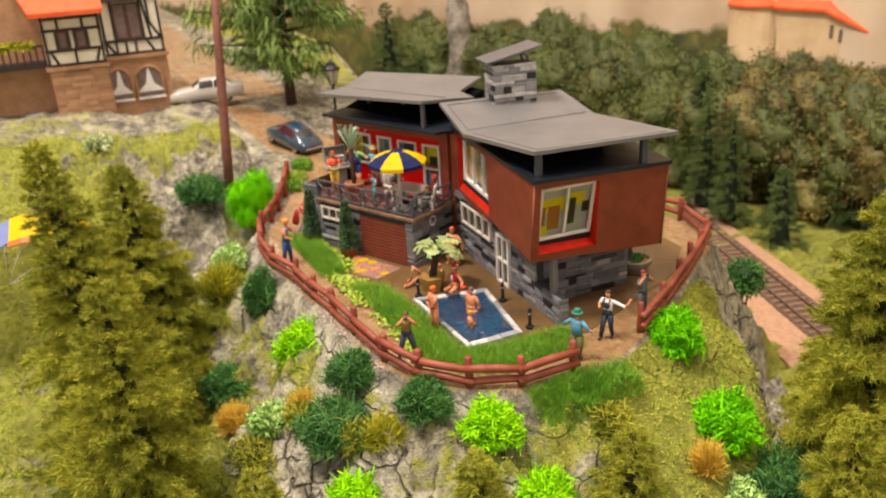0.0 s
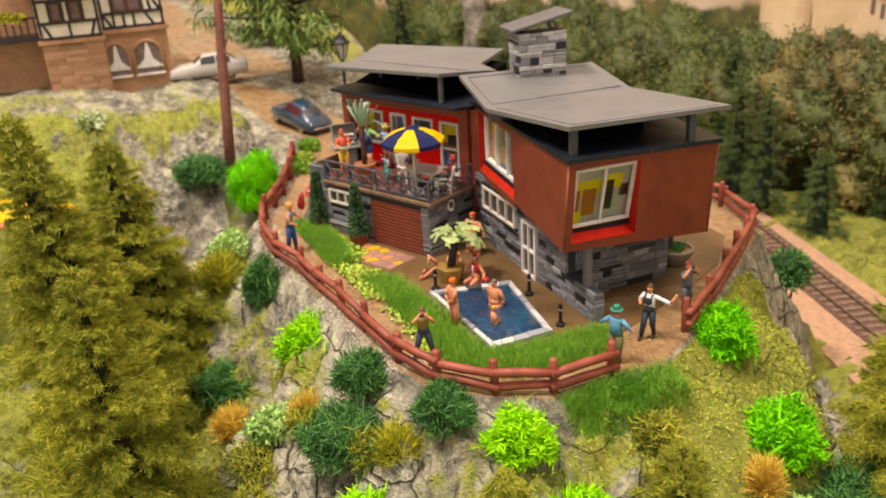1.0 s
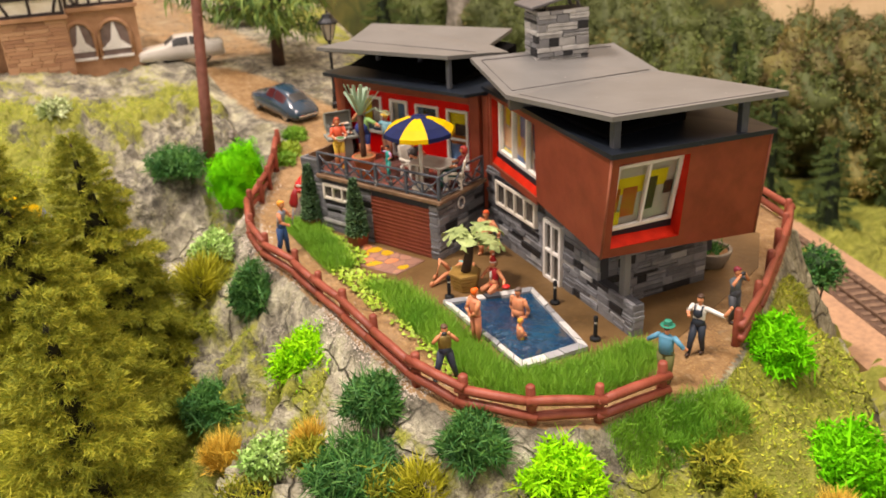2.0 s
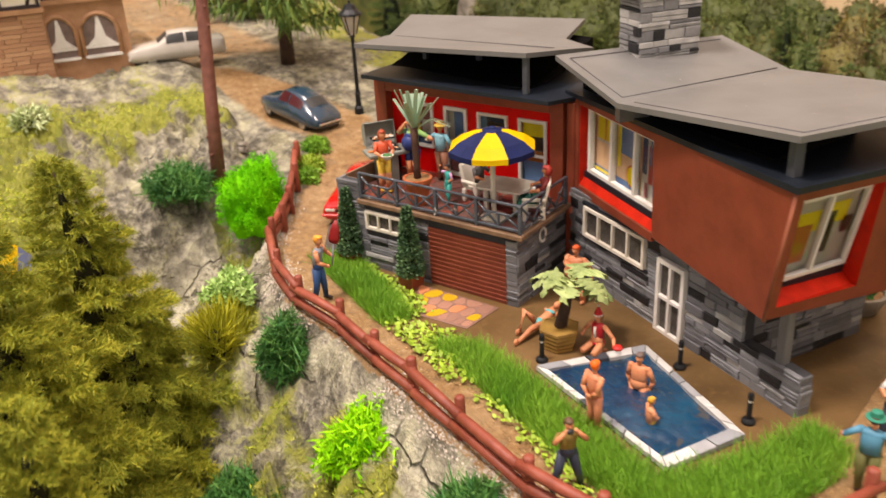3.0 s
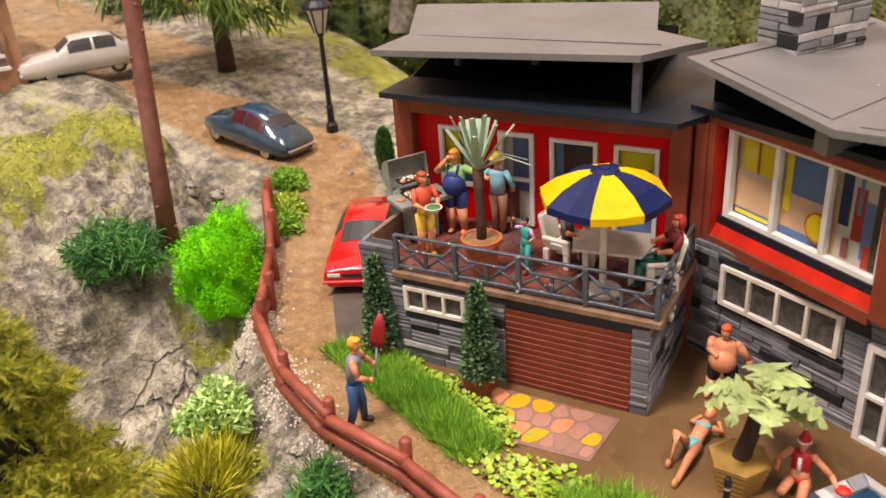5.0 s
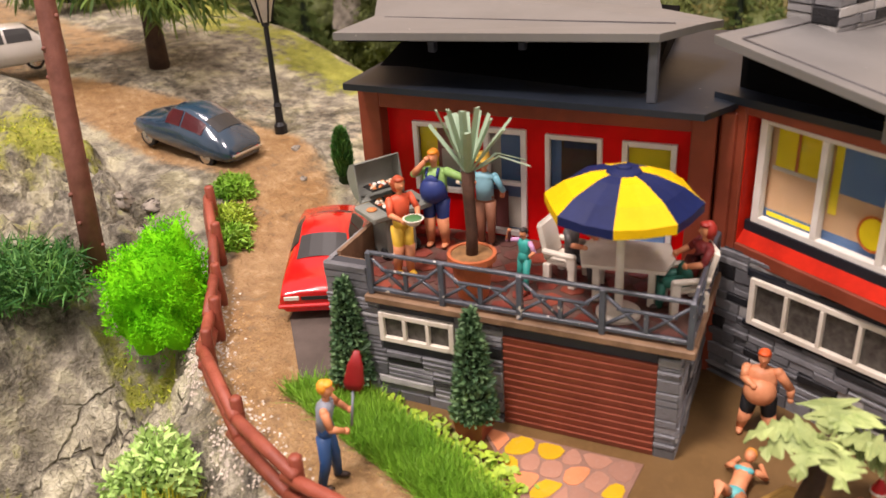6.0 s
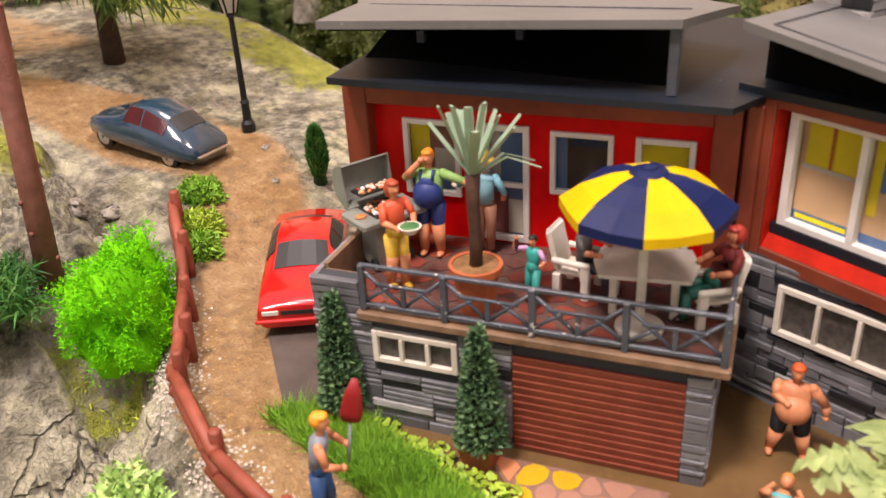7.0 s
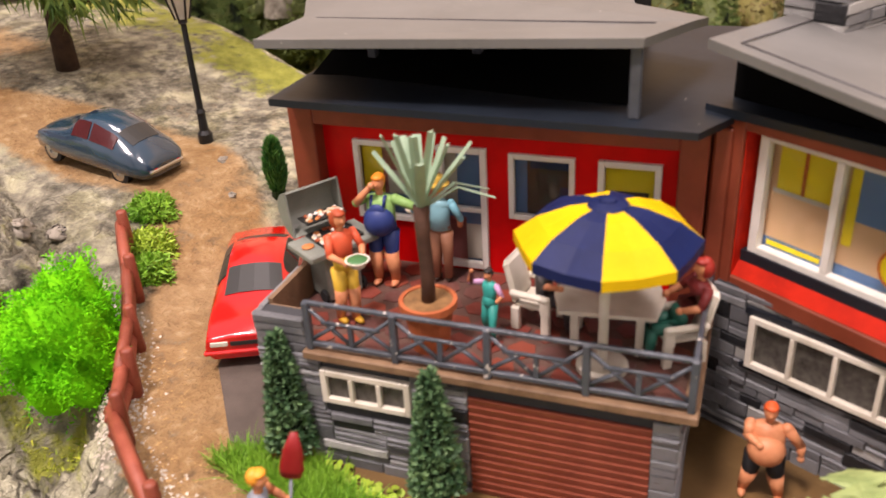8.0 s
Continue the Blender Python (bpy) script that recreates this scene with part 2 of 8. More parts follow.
HEXWOOD = mat("planter_wood", "a8853f", 0.6, "8f6e34", 5, 0.25, 0.3)
CONCRETE = mat("planter_concrete", "8f8574", 0.7, "776d5e", 5, 0.2, 0.3)
BARK = mat("bark", "4a3626", 0.8, "33241a", 6, 0.3, 0.8)
PALMBARK = mat("palm_bark", "55392a", 0.75, "3f2a1f", 7, 0.3, 0.8)
POLEM = mat("pole_wood", "845446", 0.6, "6a4034", 5, 0.25, 0.5)
IRON = mat("black_iron", "1e2022", 0.4, "141516", 5, 0.2, 0.1)
LENS = mat("frosted_lens", "d8d4c4", 0.3)
CHROME = mat("chrome", "c8c8c8", 0.2, metal=1.0)
GREYPL = mat("grill_grey", "8b8e84", 0.4, "7a7d74", 4, 0.12, 0.1)
CHARRED = mat("grill_black", "2b2b29", 0.5, "1d1d1c", 6)
FOOD = mat("grilled_food", "d8c0a0", 0.6, None, 9, 0.3, 0.4, shades=[(0, "efe6da"), (0.35, "d98a4c"), (0.6, "e8d0b0"), (0.85, "a8542c")])
UBLUE = mat("canopy_navy", "1a2450", 0.5, "141c42", 3, 0.2, 0.1, spec=0.2)
UYEL = mat("canopy_yellow", "dcb604", 0.5, "d0a804", 3, 0.1, 0.1, spec=0.1)
CYPRESS = mat("box_leaf", "6a8a5c", 0.45, "345436", 3, 0.3, 0, island=0.55)
# Dark colours for the inside of crowns, standing for shade between the leaves.
LEAF_SHADE = mat("leaf_gap_shade", "1c2a18", 0.8)
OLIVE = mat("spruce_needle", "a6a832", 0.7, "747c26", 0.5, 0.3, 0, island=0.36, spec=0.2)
OLIVE_SHADE = mat("spruce_gap_shade", "2e2e10", 0.85, "201f0a")
# Black that stands for the deep shade between roofs and decks.
ROOF_SHADE = mat("black_roof_shade", "030303", 0.9, spec=0.1, bump=0)
PALMLEAF = mat("palm_leaf", "a3b79c", 0.5, "8aa488", 4, 0.15, 0.05, island=0.15)
BROAD = mat("broad_leaf", "acba76", 0.6, "7e9054", 5, 0.3, 0.3, rnd=0.15)
LIME = mat("lime_foam", "a2e008", 0.7, "86cc06", 1.5, 0.2, 0, island=0.25, spec=0.12)
DEEPLIME = mat("deep_lime_foam", "78cc06", 0.75, "5cb604", 1.5, 0.2, 0, island=0.25, spec=0.08)
# Darker lime for bush insides: shade between the twigs put into colour.
LIME_SHADE = mat("lime_gap_shade", "5aa406", 0.8, spec=0.1)
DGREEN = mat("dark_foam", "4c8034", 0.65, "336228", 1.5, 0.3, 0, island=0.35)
DG_SHADE = mat("dark_gap_shade", "28441e", 0.7)
PALEB = mat("pale_foam", "b6d47c", 0.55, "94bd5c", 1.5, 0.2, 0, island=0.25)
WHITEB = mat("flowering_foam", "cfd8a8", 0.55, "a8b878", 1.5, 0.2, 0, island=0.3)
YELLOWB = mat("yellow_tuft", "b8b224", 0.6, "949a22", 1.5, 0.2, 0, island=0.3)
MEADOW = mat("moss_yellow", "b4be3a", 0.75, "8e9a30", 0.5, 0.2, 0, island=0.35)
ORANGEB = mat("dry_tuft", "e0c24c", 0.75, "c8a234", 1.5, 0.2, 0, island=0.25)
GRASS = mat("static_grass", "86b232", 0.55, "5e9622", 0.8, 0.25, 0, island=0.3)
CLOVER = mat("clover_leaf", "a3bd38", 0.55, "8aa52c", 2, 0.2, 0, island=0.25)
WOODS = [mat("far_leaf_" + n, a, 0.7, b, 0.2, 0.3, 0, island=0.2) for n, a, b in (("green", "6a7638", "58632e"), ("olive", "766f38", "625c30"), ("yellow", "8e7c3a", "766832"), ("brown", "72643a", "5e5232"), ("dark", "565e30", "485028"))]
FARPINE = mat("far_needle", "5c7034", 0.7, "44562a", 0.4, 0.3, 0, island=0.4)
BIGTREE = mat("hanging_foliage", "748c3c", 0.65, "506e2e", 0.8, 0.3, 0, island=0.35)
RAILSTEEL = mat("rail_steel", "6a5444", 0.6, "57402f", 6)
SLEEPER = mat("sleeper", "856b56", 0.8, "6c5646", 6)
TRACKBED = mat("track_ballast", "6c5444", 0.9, "523f33", 8, 0.3, 0.9)
BALLAST = mat("ballast", "bc9674", 0.9, "a07e64", 8, 0.3, 0.9)
GRAVEL = mat("gravel_grain", "b4925e", 0.8, "96764a", 6, 0.3, 0.3, island=0.25)
PLASTER = mat("pale_plaster", "e8e0cc", 0.7, "d8cdb4", 3, 0.1, 0.15)
TIMBER = mat("dark_timber", "3a2f2c", 0.6, "2c2422", 4, 0.2, 0.2)
TIMBERWIN = mat("timber_window", "7a6860", 0.4, "64544e", 6, 0.2)
SHUTTER = mat("shutter_brown", "5e3c32", 0.55, "4a2e26", 5, 0.2, 0.2)
SANDSTONE = mat("sandstone_block", "b38a66", 0.7, None, 5, 0.2, 0.4, shades=[(0, "b18662"), (0.3, "a77c5a"), (0.6, "bd946e"), (0.85, "9c7354")])
OCHRE = mat("ochre_render", "b48a66", 0.7, "9c7452", 3, 0.2, 0.25)
TILEORANGE = mat("orange_roof", "e8622e", 0.55, "d65222", 3, 0.15, 0.2)
CASTLEW = mat("castle_wall", "e2c79c", 0.8, "c6a87c", 0.6, 0.15, 0.2)
SKIN = mat("flesh_paint", "d89468", 0.5, "c47c54", 8, 0.12, 0.05)
CARBLUE = mat("blue_enamel", "233c50", 0.2, "1e3444", 2, 0.05, 0, coat=1.0, spec=0.6)
CARRED = mat("red_enamel", "d41410", 0.22, "c01010", 2, 0.05, 0, coat=0.8)
CARWHITE = mat("white_enamel", "c2bcb0", 0.3, "b4aea2", 2, 0.05, 0, coat=0.8)
CARGLASS = mat("car_window", "3a3937", 0.38, "2e2d2c", 0.4, 0.08, 0, spec=0.35)
REDSEAT = mat("red_interior", "4a1216", 0.3)
TYRE = mat("tyre", "1c1c1c", 0.8)
LAMPRED = mat("tail_lamp", "b01818", 0.25)


def glass(name, tint, rough=0.05):
    m = bpy.data.materials.new(name)
    m.use_nodes = True
    b = m.node_tree.nodes["Principled BSDF"]
    b.inputs["Base Color"].default_value = rgb(tint)
    b.inputs["Transmission Weight"].default_value, b.inputs["Roughness"].default_value, b.inputs["IOR"].default_value = 1.0, rough, 1.3
    return m


PANE = glass("window_pane", "f2f4f2")
DARKPANE = mat("dim_pane", "54504a", 0.25, "332f2b", 14, 0.4, 0.5, spec=0.5)
PAPER = {k: mat("print_" + k, h, 0.5, None, 5, 0.12, 0.05) for k, h in dict(yellow="ffe61a", white="d2cabc", blue="6484b0", sand="e8be92", orange="c8702c", dark="4a3a30", red="b83a28", navy="27365c", mauve="9a5a58").items()}


def water_mat():
    m = mat("pool_water", "0e1a3c", 0.05, "164a66", 0.9, 0.5, 1.6, spec=0.6, coat=0.6)
    return m


WATER = water_mat()


def ground_mat():
    """Rock, moss and gravel, told apart by the sheet's own masks."""
    m = bpy.data.materials.new("layout_ground")
    m.use_nodes = True
    n, ln = m.node_tree.nodes, m.node_tree.links
    bs = n["Principled BSDF"]
    co = n.new("ShaderNodeTexCoord")

    def noise_tex(s, detail=8.0):
        t = n.new("ShaderNodeTexNoise")
        t.inputs["Scale"].default_value, t.inputs["Detail"].default_value, t.inputs["Roughness"].default_value = s / K, detail, 0.65
        ln.new(co.outputs["Object"], t.inputs["Vector"])
        return t.outputs["Fac"]

    def rampc(fac, stops):
        r = n.new("ShaderNodeValToRGB")
        while len(r.color_ramp.elements) < len(stops):
            r.color_ramp.elements.new(0.5)
        for e, (p, h) in zip(r.color_ramp.elements, stops):
            e.position, e.color = p, rgb(h)
        ln.new(fac, r.inputs[0])
        return r.outputs[0]

    def mixc(fac, a, b):
        x = n.new("ShaderNodeMix")
        x.data_type = "RGBA"
        ln.new(fac, x.inputs["Factor"])
        ln.new(a, x.inputs["A"])
        ln.new(b, x.inputs["B"])
        return x.outputs["Result"]

    def attr(name):
        a = n.new("ShaderNodeAttribute")
        a.attribute_name = name
        return a.outputs["Fac"]

    def sharpen(mask, fac, soft=0.12):
        add = n.new("ShaderNodeMath")
        add.operation = "ADD"
        ln.new(mask, add.inputs[0])
        ln.new(fac, add.inputs[1])
        r = n.new("ShaderNodeMapRange")
        r.inputs[1].default_value, r.inputs[2].default_value = 1 - soft, 1 + soft
        ln.new(add.outputs[0], r.inputs[0])
        return r.outputs[0]

    mid, fine, grain, broad = noise_tex(0.75), noise_tex(2.8), noise_tex(12, 3.0), noise_tex(0.35)
    rock = mixc(sharpen(broad, attr("tone"), 0.2), rampc(mid, [(0.34, "3c3932"), (0.43, "736e5e"), (0.51, "989280"), (0.59, "c2bca4"), (0.70, "e4dfc6")]), rampc(fine, [(0.33, "44413a"), (0.46, "7a7566"), (0.62, "b8b29c")]))
    lich = n.new("ShaderNodeMapRange")
    lich.inputs[1].default_value, lich.inputs[2].default_value, lich.inputs[4].default_value = 0.5, 0.62, 0.5
    ln.new(noise_tex(0.75, 10.0), lich.inputs[0])
    rock = mixc(lich.outputs[0], rock, rampc(fine, [(0.34, "7c7852"), (0.5, "b2ad80"), (0.64, "dcd7b0")]))
    slabs = n.new("ShaderNodeMath")
    slabs.operation = "MULTIPLY"
    slabs.inputs[1].default_value = 0.65
    ln.new(attr("broken"), slabs.inputs[0])
    stain = n.new("ShaderNodeMapRange")
    stain.inputs[1].default_value, stain.inputs[2].default_value, stain.inputs[4].default_value = 0.53, 0.6, 0.6
    ln.new(noise_tex(0.55, 12.0), stain.inputs[0])
    rock = mixc(stain.outputs[0], rock, rampc(grain, [(0.35, "3e3a2a"), (0.5, "625c44"), (0.66, "8e8664")]))
    rock = mixc(slabs.outputs[0], rock, rampc(fine, [(0.33, "96907a"), (0.48, "cdc7aa"), (0.64, "ebe6ca")]))
    crack = rampc(attr("crack"), [(0.0, "2e2923"), (0.6, "857d72")])
    mult = n.new("ShaderNodeMix")
    mult.data_type, mult.blend_type = "RGBA", "MIX"
    inv = n.new("ShaderNodeMapRange")
    inv.inputs[1].default_value, inv.inputs[2].default_value, inv.inputs[3].default_value, inv.inputs[4].default_value = 0.0, 0.5, 0.85, 0.0
    ln.new(attr("crack"), inv.inputs[0])
    ln.new(inv.outputs[0], mult.inputs["Factor"])
    patch = attr("broken")
    ln.new(rock, mult.inputs["A"])
    ln.new(crack, mult.inputs["B"])
    warp = n.new("ShaderNodeVectorMath")
    warp.operation = "MULTIPLY_ADD"
    jig = n.new("ShaderNodeTexNoise")
    jig.inputs["Scale"].default_value, jig.inputs["Detail"].default_value = 1.6 / K, 4
    ln.new(co.outputs["Object"], jig.inputs["Vector"])
    ln.new(jig.outputs["Color"], warp.inputs[0])
    warp.inputs[1].default_value = (0.45 * K,) * 3
    ln.new(co.outputs["Object"], warp.inputs[2])
    last, joints = mult.outputs["Result"], []
    for size, wide in ((0.75, 0.04), (2.3, 0.03)):
        vo = n.new("ShaderNodeTexVoronoi")
        vo.feature = "DISTANCE_TO_EDGE"
        vo.inputs["Scale"].default_value = size / K
        ln.new(warp.outputs[0], vo.inputs["Vector"])
        line = n.new("ShaderNodeMapRange")
        line.inputs[1].default_value, line.inputs[2].default_value = wide * 0.2, wide
        line.inputs[3].default_value, line.inputs[4].default_value = 0.75 if size < 1 else 0.4, 0.0
        ln.new(vo.outputs["Distance"], line.inputs[0])
        gate = n.new("ShaderNodeMath")
        gate.operation = "MULTIPLY"
        ln.new(line.outputs[0], gate.inputs[0])
        ln.new(patch, gate.inputs[1])
        joints.append(gate.outputs[0])
        dk = n.new("ShaderNodeRGB")
        dk.outputs[0].default_value = rgb("3a342c")
        last = mixc(gate.outputs[0], last, dk.outputs[0])
    # hairline fractures that wander over the faces of the rock
    for size, wide, deep in ((0.55, 0.012, 0.6), (1.5, 0.016, 0.45)):
        vein = n.new("ShaderNodeTexNoise")
        vein.inputs["Scale"].default_value, vein.inputs["Detail"].default_value, vein.inputs["Distortion"].default_value = size / K, 5.0, 0.5
        ln.new(co.outputs["Object"], vein.inputs["Vector"])
        off, mag, line, gate, dk = n.new("ShaderNodeMath"), n.new("ShaderNodeMath"), n.new("ShaderNodeMapRange"), n.new("ShaderNodeMath"), n.new("ShaderNodeRGB")
        off.operation, mag.operation, gate.operation = "SUBTRACT", "ABSOLUTE", "MULTIPLY"
        off.inputs[1].default_value = 0.5
        ln.new(vein.outputs["Fac"], off.inputs[0])
        ln.new(off.outputs[0], mag.inputs[0])
        line.inputs[1].default_value, line.inputs[2].default_value, line.inputs[3].default_value, line.inputs[4].default_value = 0.002, wide, deep, 0.0
        ln.new(mag.outputs[0], line.inputs[0])
        some = n.new("ShaderNodeMapRange")
        some.inputs[1].default_value, some.inputs[2].default_value = 0.42, 0.56
        ln.new(broad, some.inputs[0])
        ln.new(line.outputs[0], gate.inputs[0])
        ln.new(some.outputs[0], gate.inputs[1])
        dk.outputs[0].default_value = rgb("35312c")
        last = mixc(gate.outputs[0], last, dk.outputs[0])
    moss = mixc(grain, rampc(mid, [(0.3, "5c6220"), (0.48, "828a2c"), (0.64, "a8aa42")]), rampc(fine, [(0.35, "74762e"), (0.65, "b0ae56")]))
    grav = mixc(grain, rampc(fine, [(0.3, "6a5032"), (0.46, "92734a"), (0.56, "a68658"), (0.7, "ccb48c")]), rampc(broad, [(0.4, "9c764a"), (0.6, "b2946e")]))
    c = mixc(sharpen(attr("moss"), fine), last, moss)
    c = mixc(sharpen(attr("gravel"), fine, 0.2), c, grav)
    ln.new(c, bs.inputs["Base Color"])
    bs.inputs["Roughness"].default_value, bs.inputs["Specular IOR Level"].default_value = 0.75, 0.3
    bp, sm = n.new("ShaderNodeBump"), n.new("ShaderNodeMath")
    sm.operation = "ADD"
    soft = n.new("ShaderNodeMath")
    soft.operation = "MULTIPLY_ADD"
    soft.inputs[1].default_value = 0.25
    ln.new(grain, soft.inputs[0])
    ln.new(fine, soft.inputs[2])
    ln.new(mid, sm.inputs[0])
    ln.new(soft.outputs[0], sm.inputs[1])
    dn = n.new("ShaderNodeMath")
    dn.operation = "SUBTRACT"
    ln.new(sm.outputs[0], dn.inputs[0])
    ln.new(joints[0], dn.inputs[1])
    ln.new(dn.outputs[0], bp.inputs["Height"])
    bp.inputs["Strength"].default_value, bp.inputs["Distance"].default_value = 1.0, 0.22 * K
    ln.new(bp.outputs[0], bs.inputs["Normal"])
    return m


def backdrop_mat():
    """A printed wall: woods below, hazy cliff and sky above."""
    m = bpy.data.materials.new("printed_backdrop")
    m.use_nodes = True
    n, ln = m.node_tree.nodes, m.node_tree.links
    bs = n["Principled BSDF"]
    co = n.new("ShaderNodeTexCoord")

    def noise_tex(s, detail, dist=0.0):
        t = n.new("ShaderNodeTexNoise")
        t.inputs["Scale"].default_value, t.inputs["Detail"].default_value, t.inputs["Distortion"].default_value = s / K, detail, dist
        ln.new(co.outputs["Object"], t.inputs["Vector"])
        return t.outputs["Fac"]

    def rampc(fac, stops):
        r = n.new("ShaderNodeValToRGB")
        while len(r.color_ramp.elements) < len(stops):
            r.color_ramp.elements.new(0.5)
        for e, (p, h) in zip(r.color_ramp.elements, stops):
            e.position, e.color = p, rgb(h)
        ln.new(fac, r.inputs[0])
        return r.outputs[0]

    sep = n.new("ShaderNodeSeparateXYZ")
    ln.new(co.outputs["Object"], sep.inputs[0])
    woods = rampc(noise_tex(0.5, 6, 0.6), [(0.3, "2f341a"), (0.46, "4d5226"), (0.58, "6f6a32"), (0.72, "8f7f3e")])
    hue = rampc(noise_tex(0.12, 3), [(0.4, "4c5a2c"), (0.6, "7a6a38")])
    mx = n.new("ShaderNodeMix")
    mx.data_type = "RGBA"
    mx.inputs["Factor"].default_value = 0.35
    ln.new(woods, mx.inputs["A"])
    ln.new(hue, mx.inputs["B"])
    haze = rampc(noise_tex(0.1, 4), [(0.35, "b39878"), (0.65, "d8c4a4")])
    edge = n.new("ShaderNodeMath")
    edge.operation = "MULTIPLY_ADD"
    ln.new(noise_tex(0.16, 5), edge.inputs[0])
    edge.inputs[1].default_value = 12 * K
    ln.new(sep.outputs["Z"], edge.inputs[2])
    mr = n.new("ShaderNodeMapRange")
    mr.inputs[1].default_value, mr.inputs[2].default_value = 8.0 * K, 8.8 * K
    ln.new(edge.outputs[0], mr.inputs[0])
    mix = n.new("ShaderNodeMix")
    mix.data_type = "RGBA"
    ln.new(mr.outputs[0], mix.inputs["Factor"])
    ln.new(mx.outputs["Result"], mix.inputs["A"])
    ln.new(haze, mix.inputs["B"])
    ln.new(mix.outputs["Result"], bs.inputs["Base Color"])
    bs.inputs["Roughness"].default_value = 0.8
    return m


GROUND, BACKDROP = ground_mat(), backdrop_mat()

# ---- plan: frames of the splayed house ----
GARDEN = [(-16.1, -3.3), (-12.9, -5.0), (-10.7, -6.15), (-8.3, -6.75), (-6.3, -6.85), (-4.4, -6.5), (-2.6, -6.42), (-0.9, -6.28), (1.0, -6.2), (3.2, -6.1), (4.8, -5.6), (6.1, -4.5), (6.9, -3.2), (7.1, -1.2), (7.0, 0.6), (6.3, 2.0), (5.2, 3.9), (4.0, 5.8), (3.1, 7.1), (1.3, 9.6), (-1.0, 10.3), (-6, 9.2), (-12, 7.6), (-20, 6), (-30, 6.5), (-45, 10), (-80, 12), (-80, -3.3)]
MG = pose(-2.94, -2.02, 0, 0, 0, 24.4)   # garage and terrace front
MB = pose(3.93, -0.68, 0, 0, 0, -10)     # overhanging upper box
MS = pose(0, 0.33, 0, 0, 0, -3.2)        # stone wall below it


def inside(poly, x, y):
    """Signed distance to a plan outline, positive outside."""
    d, odd = np.full(x.shape, 1e9), np.zeros(x.shape, bool)
    for (ax, ay), (bx, by) in zip(poly, poly[1:] + poly[:1]):
        t = np.clip(((x - ax) * (bx - ax) + (y - ay) * (by - ay)) / ((bx - ax) ** 2 + (by - ay) ** 2), 0, 1)
        d = np.minimum(d, np.hypot(x - ax - t * (bx - ax), y - ay - t * (by - ay)))
        cross = (ay > y) != (by > y)
        odd ^= cross & (x < (bx - ax) * (y - ay) / (by - ay + 1e-12) + ax)
    return np.where(odd, -d, d)


ROAD = [(-12, -5.2), (-15, -3.1), (-17.5, -1.9), (-19.4, -2.7), (-23.3, -3.2), (-26.4, -4.6), (-29, -7.2), (-30.5, -5.5), (-27, -2.4), (-23.3, -0.2), (-20.3, 0.6), (-18, 1.1), (-15.5, 0.2), (-13.2, -1.5), (-11, -2.5)]


def facets(x, y, seed):
    """Tilted faces of broken rock: a plane of its own for each cell of a jittered lattice."""
    i, j = np.floor(x), np.floor(y)
    best, out = np.full(x.shape, 9.0), np.zeros(x.shape)
    for p in (-1, 0, 1):
        for q in (-1, 0, 1):
            a, b = i + p, j + q
            dx, dy = x - a - hashed(a, b, seed), y - b - hashed(a, b, seed + 5)
            d = np.hypot(dx, dy)
            plane = (hashed(a, b, seed + 2) - 0.5) * dx * 2 + (hashed(a, b, seed + 3) - 0.5) * dy * 2 + (hashed(a, b, seed + 4) - 0.5) * 0.5
            out = np.where(d < best, plane, out)
            best = np.minimum(best, d)
    return out


def level(x):
    """The drive climbs from the garden towards the village."""
    return 1.25 * smooth(-12, -19, x) + 1.15 * smooth(-19, -28, x)


